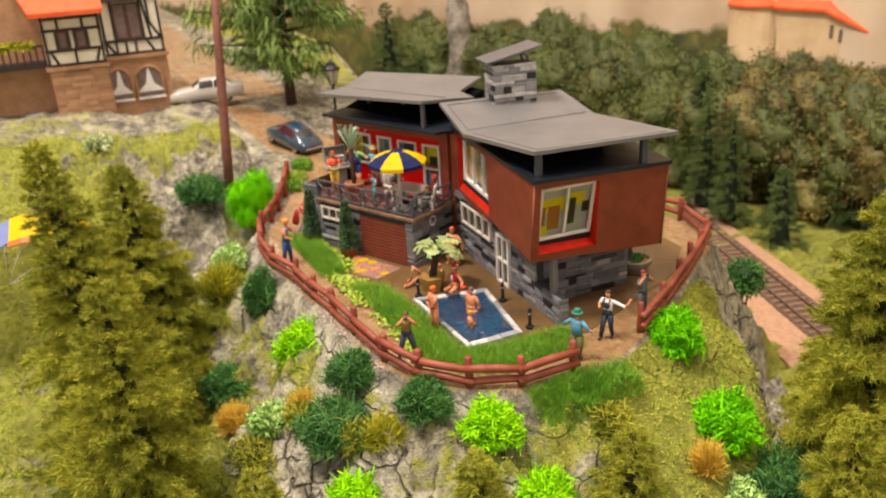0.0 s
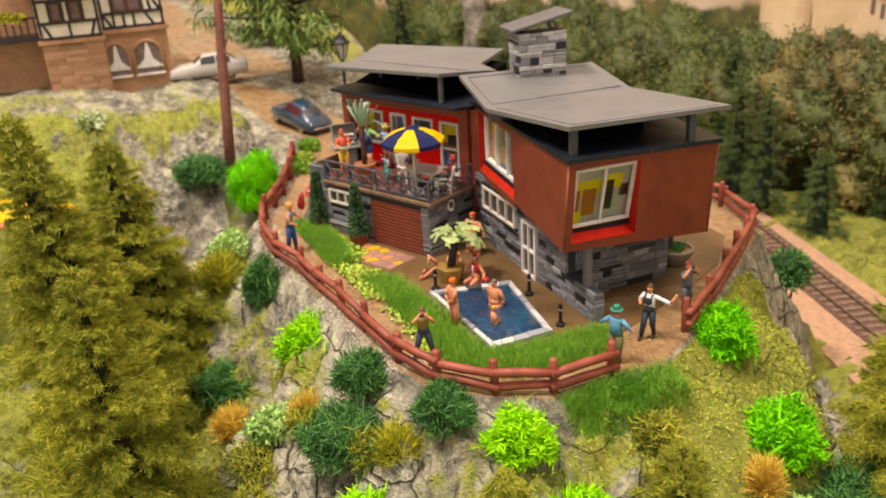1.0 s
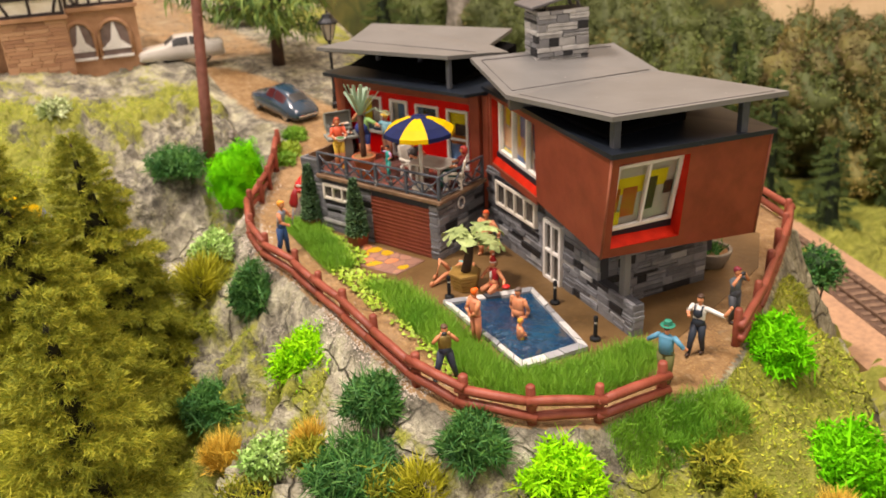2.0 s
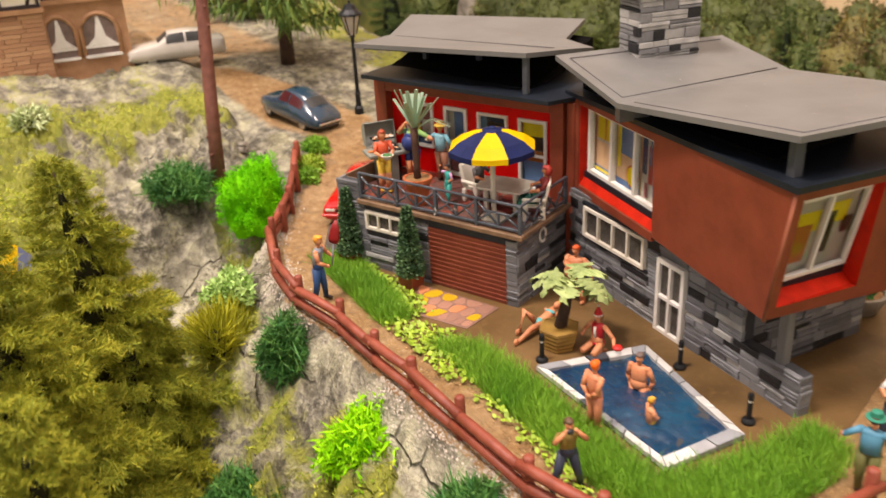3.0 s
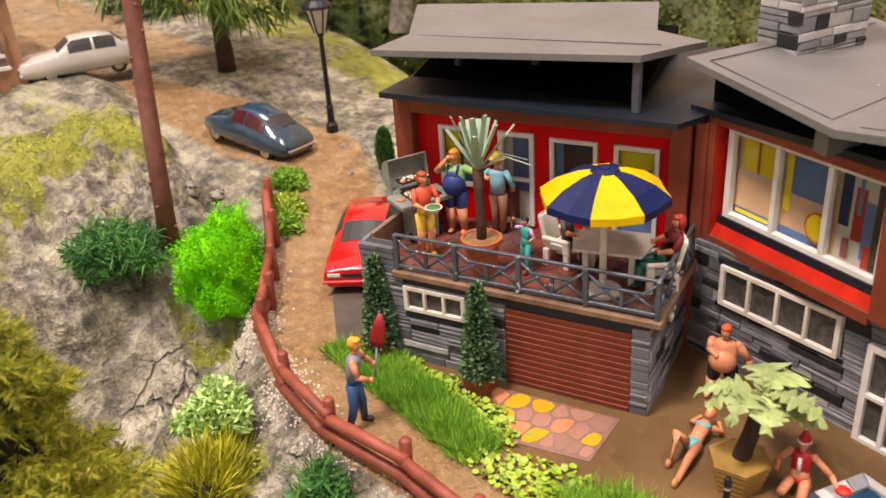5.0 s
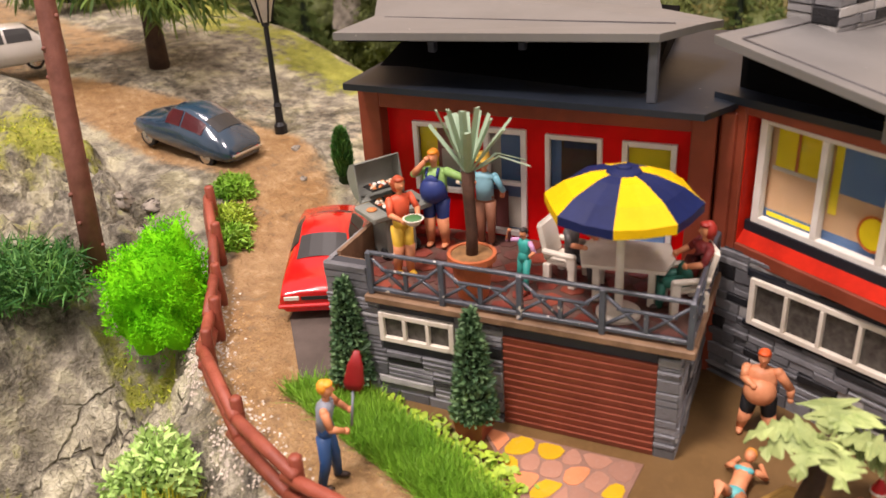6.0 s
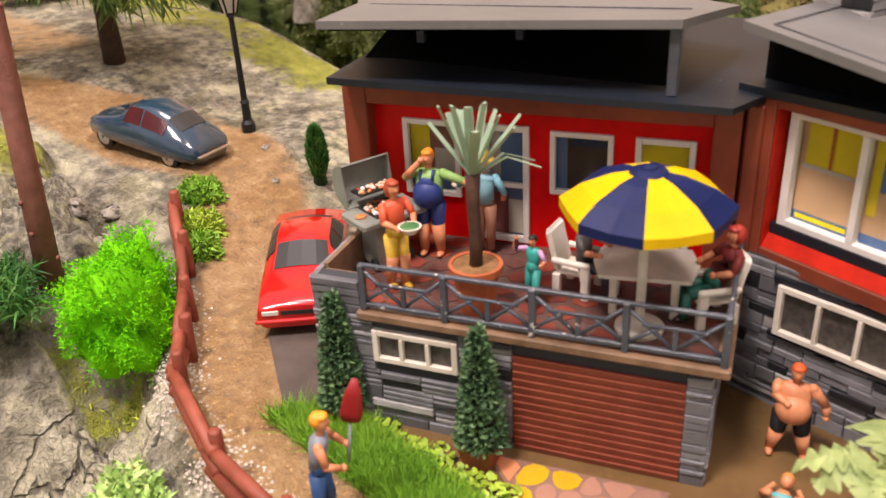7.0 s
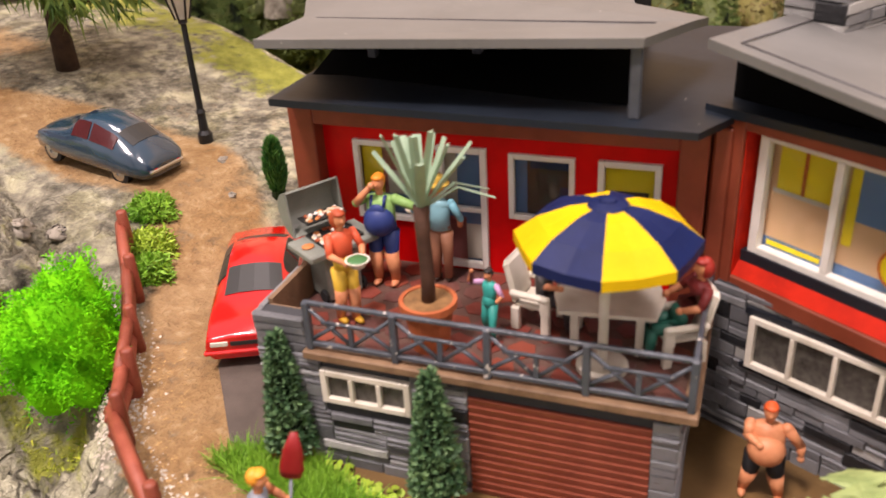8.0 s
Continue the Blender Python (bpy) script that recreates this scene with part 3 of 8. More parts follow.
def terrain(x, y):
    """Height, and the masks for cracks, moss and gravel."""
    x, y = np.asarray(x, float), np.asarray(y, float)
    d = inside(GARDEN, x, y)
    out = np.maximum(d - 0.15, 0)
    steep = 0.82 * smooth(-15.2, -12.6, x)
    steep = np.where(y > 4, 0.82 + 0.68 * smooth(6.5, 3, x), steep)
    floor_z = -5.5 - 2.5 * smooth(5, 14, y)
    # the mossy mound beside the rear fence ends in a rocky brink
    brink = (x - 2.5) * 0.424 + (y - 8.4) * 0.906 + 0.5 * (fbm(x * 0.8, y * 0.8, 19) - 0.5)
    mound = smooth(2.6, 4.2, x) * smooth(-1.5, 1.5, y) * smooth(0.1, -0.25, brink)
    fall = np.minimum(steep * out + 1.7 * np.maximum(brink, 0) * smooth(1.0, 2.5, x), level(x) - floor_z)
    z = level(x) - fall
    z = z + 0.4 * smooth(-8, -14, y) * smooth(-13, -20, x)
    broken = smooth(0.42, 0.54, fbm(x * 0.33 + 7, y * 0.33, 71) + 0.22 * smooth(-3, 1, x) * smooth(-6, -7, y) * smooth(-13, -11, y) - 0.12 * smooth(-6, -9, x)) * smooth(0.1, 0.6, out) * smooth(-17, -14, x)
    f1, f2, idn = cells(x * 0.75 + 0.5 * fbm(x, y, 3), y * 0.75 + 0.5 * fbm(x, y, 4), 2)
    g1, g2, idg = cells(x * 1.7, y * 1.7, 12)
    crack = 1 - broken * (1 - np.clip((f2 - f1) / 0.2, 0, 1))
    away = smooth(0.1, 1.0, out) * (1 - 0.6 * smooth(-20.5, -22.5, x)) * (1 - 0.6 * mound)
    rugged = smooth(0.38, 0.55, fbm(x * 0.4, y * 0.4, 31))
    ridge = 1 - np.abs(2 * fbm(x * 1.1, y * 1.1, 51) - 1)
    edgy = (1 - np.abs(2 * fbm(x * 0.8 + 3, y * 0.8, 57) - 1)) ** 2
    z = z + away * (0.42 * facets(x * 0.55 + 0.6 * fbm(x * 0.7, y * 0.7, 6), y * 0.55, 33) + 0.2 * facets(x * 1.4, y * 1.4 + 0.4 * fbm(x, y, 7), 36)) * smooth(16, 12, y)
    z = z + 0.55 * smooth(-20.1, -20.9, x + 0.6 * (fbm(x * 0.6, y * 0.6, 17) - 0.5)) * smooth(-3.4, -4.6, y)
    z = z + away * (0.7 * (edgy - 0.75) * smooth(-26, -20, x) + (idn - 0.5) * (0.45 + 0.5 * rugged) - (1 - crack) * 0.2 + (idg - 0.5) * 0.3 * rugged + 0.7 * (fbm(x * 0.5, y * 0.5, 21) - 0.5) + 0.35 * (ridge - 0.8) * rugged + 0.3 * (fbm(x * 2.2, y * 2.2, 61) - 0.5) + 0.14 * (fbm(x * 5, y * 5, 62) - 0.5))
    z = z + 0.015 * (fbm(x * 7, y * 7, 8) - 0.5)
    moss = 0.48 + 0.7 * (fbm(x * 0.45, y * 0.45, 41) - 0.47) + 0.9 * (fbm(x * 1.3, y * 1.3, 43) - 0.47) + 0.6 * mound - 0.3 * smooth(0.0, 0.4, brink) * smooth(13, 10, y) * smooth(1.0, 2.5, x) + 0.15 * smooth(5, 8, x) * smooth(-3, 1, y) + 0.34 * smooth(-20.4, -21.6, x) * smooth(-3.8, -5.5, y) - 0.2 * smooth(-12, -14, x) * smooth(-20.6, -19.6, x) * smooth(-12.5, -9.5, y) + 0.5 * smooth(13, 16, y) + 0.3 * smooth(-9.5, -12, y)
    moss = moss - 0.12 * broken * smooth(-6, -7, y)
    back = smooth(2.5, 5, y) * smooth(-16, -20, x)
    moss = (moss + 0.15 * back) * np.maximum(np.maximum(smooth(0.3, 0.9, out), back), mound * smooth(0.0, 0.3, out)) * (1 - 0.6 * smooth(-22, -25, x) * smooth(4, 1, y))
    moss = np.where((d > 0) & (y > 3) & (y < 14) & (x < 3), moss * 0.4, moss)
    road = smooth(0.45, -0.35, inside(ROAD, x, y))
    grav = np.where(d < 0.2, np.where(x > -13, 0.75, 0.2 + 0.6 * road + 0.5 * (fbm(x * 0.3, y * 0.3, 81) - 0.5) - 0.2 * back), 0.0)
    grav = np.maximum(grav, smooth(-27.5, -30, x) * smooth(-7, -5, y) * smooth(2.5, 0.5, y) * (0.62 + 0.5 * (fbm(x * 0.15, y * 0.5, 83) - 0.5)))
    moss = moss * (1 - 0.7 * smooth(-27.5, -30, x) * smooth(2.5, 0.5, y))
    return z, crack, moss, grav, idn, broken


def height(x, y):
    return float(terrain(np.array([x]), np.array([y]))[0][0])


def build_ground():
    def axis(lo, hi, a, b, step):
        mid = np.arange(a, b, step)
        return np.concatenate([a - np.cumsum(0.16 * 1.12 ** np.arange(60))[::-1], mid, b + np.cumsum(0.16 * 1.12 ** np.arange(60))]).clip(lo, hi)
    xs, ys = np.unique(axis(-122, 64, -24, 13, 0.1)), np.unique(axis(-64, 50, -13, 11, 0.1))
    gx, gy = np.meshgrid(xs, ys)
    z, crack, moss, grav, tone, broken = terrain(gx.ravel(), gy.ravel())
    nx, ny = len(xs), len(ys)
    idx = np.arange(nx * ny).reshape(ny, nx)
    f = np.stack([idx[:-1, :-1], idx[:-1, 1:], idx[1:, 1:], idx[1:, :-1]], -1).reshape(-1, 4)
    ob = soup("ground", np.stack([gx.ravel(), gy.ravel(), z], -1), f, GROUND, None, "pale cracked rock slopes with yellow-green moss and sandy gravel", smooth=True)
    for name, v in (("crack", crack), ("moss", moss), ("gravel", grav), ("tone", tone), ("broken", broken)):
        ob.data.attributes.new(name, "FLOAT", "POINT").data.foreach_set("value", v)
    tagged(ob, category="ground", kind="structure")


build_ground()


def slab(name, poly, z, mt, label, thick=0.05, kind="structure"):
    bm = bmesh.new()
    prism(bm, poly, z - thick, z)
    return tagged(part(name, bm, mt), label, name, kind=kind)


slab("patio", [(-9.4, -4.9), (-4.6, -4.7), (-2.6, -4.4), (0, -4.0), (4.4, -3.8), (5.1, -1.6), (5.3, 0.6), (4.6, 2.6), (3.2, 6.2), (1.4, 8.2), (-6, 8.6), (-12, 5), (-9.5, -2)], 0.03, PATIO, "worn brown earth patio round the house", 0.1)
slab("asphalt_apron", [(-11.3, -3.9), (-9.3, -4.95), (-8.6, -4.7), (-9.2, -1.5), (-14, 2), (-15, 0.5)], 0.06, ASPH, "dark asphalt apron beside the garage", 0.1)


def backdrop():
    pts = [(60, 46), (20, 42), (-10, 38.5), (-36, 32.5), (-70, 22), (-110, -4), (-120, -60)]
    bm = bmesh.new()
    lo = [bm.verts.new((x, y, -16)) for x, y in pts]
    hi = [bm.verts.new((x, y, 60)) for x, y in pts]
    for i in range(len(pts) - 1):
        bm.faces.new((lo[i], lo[i + 1], hi[i + 1], hi[i]))
    tagged(part("backdrop", bm, BACKDROP), "printed backdrop of autumn woods under pale haze", "backdrop", kind="structure")


backdrop()

# ---- stones: chamfered ledges shared between all the walls ----
def ledge_mesh(name, w, h, seed, mt=STONE):
    r = random.Random(seed)
    bm = bmesh.new()
    c = 0.018
    j = lambda: r.uniform(-0.008, 0.008)
    back = [bm.verts.new((x, 0.06, z)) for x, z in ((0, 0), (w, 0), (w, h), (0, h))]
    mid = [bm.verts.new((x, -0.03, z)) for x, z in ((0, 0), (w, 0), (w, h), (0, h))]
    face = [bm.verts.new((x + j(), -0.05 + j(), z + j())) for x, z in ((c, c), (w - c, c), (w - c, h - c), (c, h - c))]
    for a, b in ((back, mid), (mid, face)):
        for k in range(4):
            bm.faces.new((a[k], a[(k + 1) % 4], b[(k + 1) % 4], b[k]))
    bm.faces.new(face)
    bmesh.ops.transform(bm, matrix=Matrix.Diagonal((K, K, K, 1)), verts=bm.verts)
    bmesh.ops.recalc_face_normals(bm, faces=bm.faces)
    me = bpy.data.meshes.new(name)
    bm.to_mesh(me)
    bm.free()
    me.materials.append(mt)
    return me


LEDGES = [(w, h, ledge_mesh("stone", w, h, i * 7 + k, LEDGE if k == 0 else STONE)) for i, w in enumerate((0.35, 0.55, 0.8, 1.1)) for k, h in enumerate((0.08, 0.15, 0.25))]
BRUSHED = [(w, h, ledge_mesh("stone", w, h, 50 + i * 7 + k, CHIMSTONE)) for i, w in enumerate((0.35, 0.55, 0.8, 1.1)) for k, h in enumerate((0.08, 0.15, 0.25))]


def stones(parent, m, width, top, holes=(), seed=0, z0=0.0, meshes=LEDGES):
    """Ledge stones over a wall's face, clear of its openings: bands of thin stacked ledges broken by taller blocks."""
    r, z = random.Random(seed), z0

    def lay(x, w, zz, h):
        mw, mh, me = min(meshes, key=lambda q: abs(q[0] - w) + abs(q[1] - h) * 2)
        ob = new("stone", me)
        ob.parent = parent
        ob.matrix_basis = scaled(m @ Matrix.Translation((x + 0.006, r.uniform(-0.025, 0.025), zz + 0.004))) @ Matrix.Diagonal(((w - 0.012) / mw, 1, (h - 0.009) / mh, 1))

    while z < top - 0.04:
        h = min(r.choice((0.16, 0.22, 0.25, 0.28)), top - z)
        if top - z - h < 0.1:
            h = top - z
        spans, blocked = [], sorted((a, b) for a, b, c, d in holes if c < z + h - 0.03 and d > z + 0.03)
        at = 0.0
        for a, b in blocked:
            if a > at:
                spans.append((at, a))
            at = max(at, b)
        if at < width:
            spans.append((at, width))
        for a, b in spans:
            x = a
            while x < b - 0.02:
                block = r.random() < 0.52
                w = min(r.choice((0.34, 0.45, 0.6)) if block else r.choice((0.5, 0.7, 0.9, 1.1)), b - x)
                if b - x - w < 0.18:
                    w = b - x
                if block:
                    lay(x, w, z, h)
                else:
                    n = max(1, round(h / r.choice((0.085, 0.11, 0.13))))
                    for k in range(n):
                        lay(x, w, z + k * h / n, h / n)
                x += w
        z += h


house = thing("house", "split-level red and brown model house with grey ledge-stone base", "house")


def window(name, x0, x1, z0, z1, cols, rows, parent, m, mt=WHITE, bar=0.09, depth=0.1, pane=DARKPANE, print_=(), label=""):
    """A framed window in the plane y = 0 of m: frame, bars, one pane to each light, and printed curtains behind."""
    w = part(name, box(bmesh.new(), x0, x1, 0.02, 0.04, z0, z0 + 0.02), mt, parent, label)
    lift(w, m)
    bm = bmesh.new()
    for a, b, c, d in ((x0, x0 + bar, z0, z1), (x1 - bar, x1, z0, z1), (x0 + bar, x1 - bar, z0, z0 + bar), (x0 + bar, x1 - bar, z1 - bar, z1)):
        box(bm, a, b, -depth / 2, depth / 2, c, d, bev=0.012)
    part("frame", bm, mt, w)
    dx, dz = (x1 - x0 - bar) / cols, (z1 - z0 - bar) / rows
    for i in range(1, cols):
        part("bar", box(bmesh.new(), x0 + i * dx + 0.015, x0 + i * dx + bar - 0.015, -depth / 2 - 0.004, depth / 2, z0 + bar, z1 - bar, bev=0.01), mt, w)
    for j in range(1, rows):
        part("bar", box(bmesh.new(), x0 + bar, x1 - bar, -depth / 2, depth / 2 - 0.01, z0 + j * dz + 0.015, z0 + j * dz + bar - 0.015, bev=0.01), mt, w)
    for i in range(cols):
        for j in range(rows):
            p = part("pane", box(bmesh.new(), x0 + i * dx + 0.5 * bar, x0 + (i + 1) * dx + 0.5 * bar, 0.015, 0.03, z0 + j * dz + 0.5 * bar, z0 + (j + 1) * dz + 0.5 * bar), pane, w)
            if pane is PANE:
                p.visible_shadow = False
    for k, (a, b, c, d, col) in enumerate(print_):
        y = depth / 2 + 0.06 - 0.006 * k
        fw, fh = x1 - x0, z1 - z0
        part("curtain_print", box(bmesh.new(), x0 + a * fw, x0 + b * fw, y, y + 0.004, z0 + c * fh, z0 + d * fh), PAPER[col], w)
    return w


def garage():
    w = part("garage_wall", box(box(bmesh.new(), -6.08, 0.04, 0.06, 3.0, 0, 2.08), -6.08, -5.32, 0.06, 0.3, 2.08, 2.66), MORTAR, house, "grey ledge-stone garage wall", MG)
    holes = [(3.32, 5.86, -1, 1.82), (1.02, 2.46, 1.27, 1.86)]
    m = MG @ Matrix.Translation((-6.14, 0.05, 0))
    stones(w, m, 6.22, 2.08, holes, 1)
    stones(w, m, 0.86, 2.68, (), 2, 2.08)
    stones(w, MG @ pose(0.05, 0.02, 0, 0, 0, 90), 2.6, 2.08, (), 3)
    stones(w, MG @ pose(-6.1, 3.0, 0, 0, 0, -90), 3.0, 2.68, (), 4)
    d = part("garage_door", box(bmesh.new(), -2.82, -0.27, 0.04, 0.06, 0, 1.8), BROWN_DARK, house, "red-brown slatted garage door", MG)
    for k in range(13):
        z = 0.02 + k * 0.137
        bm = bmesh.new()
        prism(bm, [(-2.81, z), (-0.28, z), (-0.28, z + 0.128), (-2.81, z + 0.128)], [0.03] * 2 + [-0.01] * 2, [0.055] * 4, MG @ pose(0, 0, 0, 90, 0, 0) @ Matrix.Diagonal((1, 1, -1, 1)))
        part("slat", bm, GARAGE, d)
    window("window", -5.12, -3.68, 1.27, 1.86, 3, 1, house, MG @ Matrix.Translation((0, 0.02, 0)), CREAM, 0.1, 0.12, label="cream three-light basement window")
    # terrace: floor, wooden edge, inner parapet
    t = part("terrace_floor", box(bmesh.new(), -6.0, 0.1, 0.1, 2.95, 2.08, 2.14), GROUT, house, "clay-red crazy paving on the terrace", MG)
    r = random.Random(5)
    for i in range(13):
        for j in range(6):
            cx, cy = -5.75 + i * 0.47 + 0.2 * (j % 2), 0.38 + j * 0.46
            if cx > 0.0:
                continue
            n = r.choice((5, 6, 6))
            a0 = r.uniform(0, 6)
            poly = [(cx + 0.235 * r.uniform(0.8, 1.08) * math.cos(a0 + k * 6.283 / n), cy + 0.225 * r.uniform(0.8, 1.08) * math.sin(a0 + k * 6.283 / n)) for k in range(n)]
            part("flag", prism(bmesh.new(), poly, 2.13, 2.155, MG), FLOORRED, t)
    part("terrace_edge", box(box(bmesh.new(), -5.32, 0.28, -0.1, 0.12, 2.06, 2.2, bev=0.02), 0.08, 0.28, 0.12, 2.6, 2.06, 2.2, bev=0.02), WOODTRIM, house, "worn brown wooden terrace edge", MG)
    part("parapet_lining", box(box(bmesh.new(), -6.02, -5.36, 0.3, 0.36, 2.14, 2.64), -6.06, -5.98, 0.36, 2.6, 2.14, 2.72), WOODTRIM, house, "brown inner face of the parapet", MG)
    # railing
    rl = part("railing", box(box(bmesh.new(), -5.25, 0.22, -0.015, 0.055, 2.95, 3.02, bev=0.015), 0.145, 0.215, 0.055, 2.5, 2.95, 3.02, bev=0.015), RAILM, house, "grey painted railing with crossed braces", MG)
    part("bottom_rail", box(box(bmesh.new(), -5.25, 0.22, -0.02, 0.06, 2.26, 2.34, bev=0.015), 0.14, 0.22, 0.06, 2.5, 2.26, 2.34, bev=0.015), RAILM, rl, m=MG)
    posts = [-5.21, -3.86, -2.5, -1.16, 0.18]
    for x in posts:
        part("post", box(bmesh.new(), x - 0.05, x + 0.05, -0.04, 0.07, 2.2, 3.0, bev=0.015), RAILM, rl, m=MG)
    part("post", box(bmesh.new(), 0.13, 0.23, 2.4, 2.5, 2.2, 3.0, bev=0.015), RAILM, rl, m=MG)

    def brace(a, b, along=None):
        p, q = (Vector((a[0], 0.02, a[1])), Vector((b[0], 0.02, b[1]))) if along is None else (Vector((0.18, a[0], a[1])), Vector((0.18, b[0], b[1])))
        part("brace", tube(bmesh.new(), [p, q], 0.031, 6), RAILM, rl, m=MG)

    for a, b in zip(posts, posts[1:]):
        h = (a + b) / 2
        part("post", box(bmesh.new(), h - 0.035, h + 0.035, -0.01, 0.05, 2.34, 2.7), RAILM, rl, m=MG)
        brace((a, 2.92), (h, 2.34)), brace((h, 2.34), (b, 2.92)), brace((a, 2.34), (a + 0.45, 2.66)), brace((b - 0.45, 2.66), (b, 2.34)), brace((a + 0.22, 2.68), (b - 0.22, 2.68))
    for a, b in ((0.1, 1.25), (1.25, 2.45)):
        h = (a + b) / 2
        brace((a, 2.92), (h, 2.34), 1), brace((h, 2.34), (b, 2.92), 1), brace((a, 2.34), (a + 0.4, 2.66), 1), brace((b - 0.4, 2.66), (b, 2.34), 1)


garage()


def upper_wing():
    """Red-fronted rooms behind the terrace."""
    y0 = 2.62
    bm = bmesh.new()
    box(bm, -6.65, 0.0, 3.2, 7.6, 0, 5.05)
    part("upper_wall", bm, BROWN_DARK, house, "brown painted upper wall", MG)
    f = part("front_frame", box(bmesh.new(), -6.65, -6.2, y0, 3.2, 2.1, 5.05, bev=0.02), BROWN, house, "brown boarded surround of the terrace front", MG)
    for a, b, c, d in ((-0.42, -0.02, 2.1, 5.05), (-6.2, -0.42, 4.66, 5.05)):
        part("board", box(bmesh.new(), a, b, y0, 3.2, c, d, bev=0.02), BROWN, f, m=MG)
    part("board", box(bmesh.new(), 0.02, 0.28, y0 + 0.12, 3.4, 0.0, 5.0, bev=0.03), BROWN, f, m=MG)
    part("board", box(bmesh.new(), 0.3, 0.5, y0 + 0.3, 3.6, 0.0, 5.0, bev=0.03), BROWN_DARK, f, m=MG)
    m = MG @ Matrix.Translation((0, 2.93, 0))
    holes = [(-5.66, -4.6, 2.95, 4.36), (-4.2, -3.36, 2.2, 4.36), (-3.0, -1.95, 3.2, 4.32), (-1.6, -0.66, 2.2, 4.32)]
    reds = []
    xs = sorted({-6.2, -0.42} | {v for h in holes for v in h[:2]})
    for a, b in zip(xs, xs[1:]):
        cuts = [(h[2], h[3]) for h in holes if h[0] <= a + 1e-6 and h[1] >= b - 1e-6]
        if cuts:
            (c, d), = cuts
            reds += [(a, b, 2.1, c), (a, b, d, 4.7)]
        else:
            reds.append((a, b, 2.1, 4.7))
    red = part("red_wall", box(bmesh.new(), *reds[0][:2], 0, 0.2, *reds[0][2:]), RED, house, "glossy red painted terrace wall", m)
    for a, b, c, d in reds[1:]:
        part("panel", box(bmesh.new(), a, b, 0, 0.2, c, d), RED, red, m=m)
    wm = MG @ Matrix.Translation((0, 2.92, 0))
    window("window", *holes[0], 1, 1, house, wm, WHITE, 0.1, 0.12, PANE, [(0, 1, 0, 1, "mauve"), (0.08, 0.42, 0.3, 1, "yellow"), (0, 1, 0, 0.3, "blue"), (0.5, 0.9, 0.3, 0.6, "white")], "white window with a yellow curtain")
    window("terrace_door", *holes[1], 1, 2, house, wm, WHITE, 0.11, 0.12, PANE, [(0, 1, 0, 1, "blue"), (0.1, 0.5, 0, 0.4, "mauve"), (0.5, 0.9, 0.05, 0.35, "white"), (0.1, 0.35, 0.5, 1, "white")], "white two-light terrace door")
    window("window", *holes[2], 1, 1, house, wm, WHITE, 0.09, 0.12, PANE, [(0, 1, 0, 1, "dark"), (0.05, 0.25, 0, 1, "blue"), (0.3, 0.9, 0.75, 1, "navy"), (0.75, 0.95, 0.1, 0.5, "navy")], "white window with dim blue curtains")
    window("terrace_door", *holes[3], 1, 2, house, wm, WHITE, 0.1, 0.12, PANE, [(0, 1, 0, 1, "orange"), (0.1, 0.9, 0.6, 1, "yellow"), (0.3, 0.8, 0.55, 0.75, "dark"), (0, 1, 0, 0.4, "blue")], "white terrace door with a yellow curtain")
    # flat black deck, black filler for the shade in the gap, raised grey roof
    dk = bmesh.new()
    prism(dk, [(-6.55, 1.97), (-0.15, 2.05), (0.32, 2.9), (0.45, 7.8), (-6.75, 7.8)], [5.16, 5.05, 5.05, 5.05, 5.05], [5.28, 5.16, 5.16, 5.17, 5.17], MG)
    part("deck", dk, DECK, house, "black flat deck under the raised roof")
    part("shade_filler", prism(bmesh.new(), [(-6.5, 3.0), (-1.2, 3.0), (-1.5, 7.3), (-6.7, 7.2)], 5.16, [5.18, 5.18, 5.75, 6.02], MG), ROOF_SHADE, house, "matt black sloping filler that stands for the shade under the roof")
    for x, y, h in ((-1.05, 2.45, 6.22), (-5.75, 4.2, 6.0), (-4.0, 4.6, 6.0)):
        part("roof_post", box(bmesh.new(), x - 0.08, x + 0.08, y - 0.08, y + 0.08, 5.17, h, bev=0.02), POSTM, house, m=MG)
    rf = bmesh.new()
    front = [(-6.5, 1.74, 6.25), (-0.95, 2.28, 6.32), (-0.5, 4.2, 6.1), (-6.72, 3.7, 6.13)]
    back = [(-6.72, 3.7, 6.13), (-0.5, 4.2, 6.1), (-0.33, 5.0, 5.98), (-1.55, 5.6, 6.03), (-2.2, 8.1, 6.14), (-8.2, 6.7, 6.17)]
    for pts in (front, back):
        prism(rf, [p[:2] for p in pts], [p[2] - 0.13 for p in pts], [p[2] for p in pts], MG)
    roof = part("roof", rf, SLATE, house, "matt grey upswept roof slab")
    # Added black slab: keeps the underside dark, also as the deck mirrors it.
    part("shade_slab", prism(bmesh.new(), [(-6.5, 2.15), (-1.1, 2.6), (-0.75, 4.1), (-1.75, 5.5), (-2.4, 7.8), (-8.0, 6.5), (-6.6, 3.7)], [6.0, 6.1, 5.94, 5.85, 5.94, 5.97, 5.96], [6.03, 6.13, 5.96, 5.88, 5.97, 6.0, 5.985], MG), ROOF_SHADE, roof, "added black slab that keeps the roof's underside dark")
    for pts in ([(-6.45, 3.62), (-1.0, 3.9), (-1.0, 3.94), (-6.45, 3.66)],):
        part("seam", prism(bmesh.new(), pts, 6.12, 6.145, MG), SLATE_LINE, roof)


upper_wing()


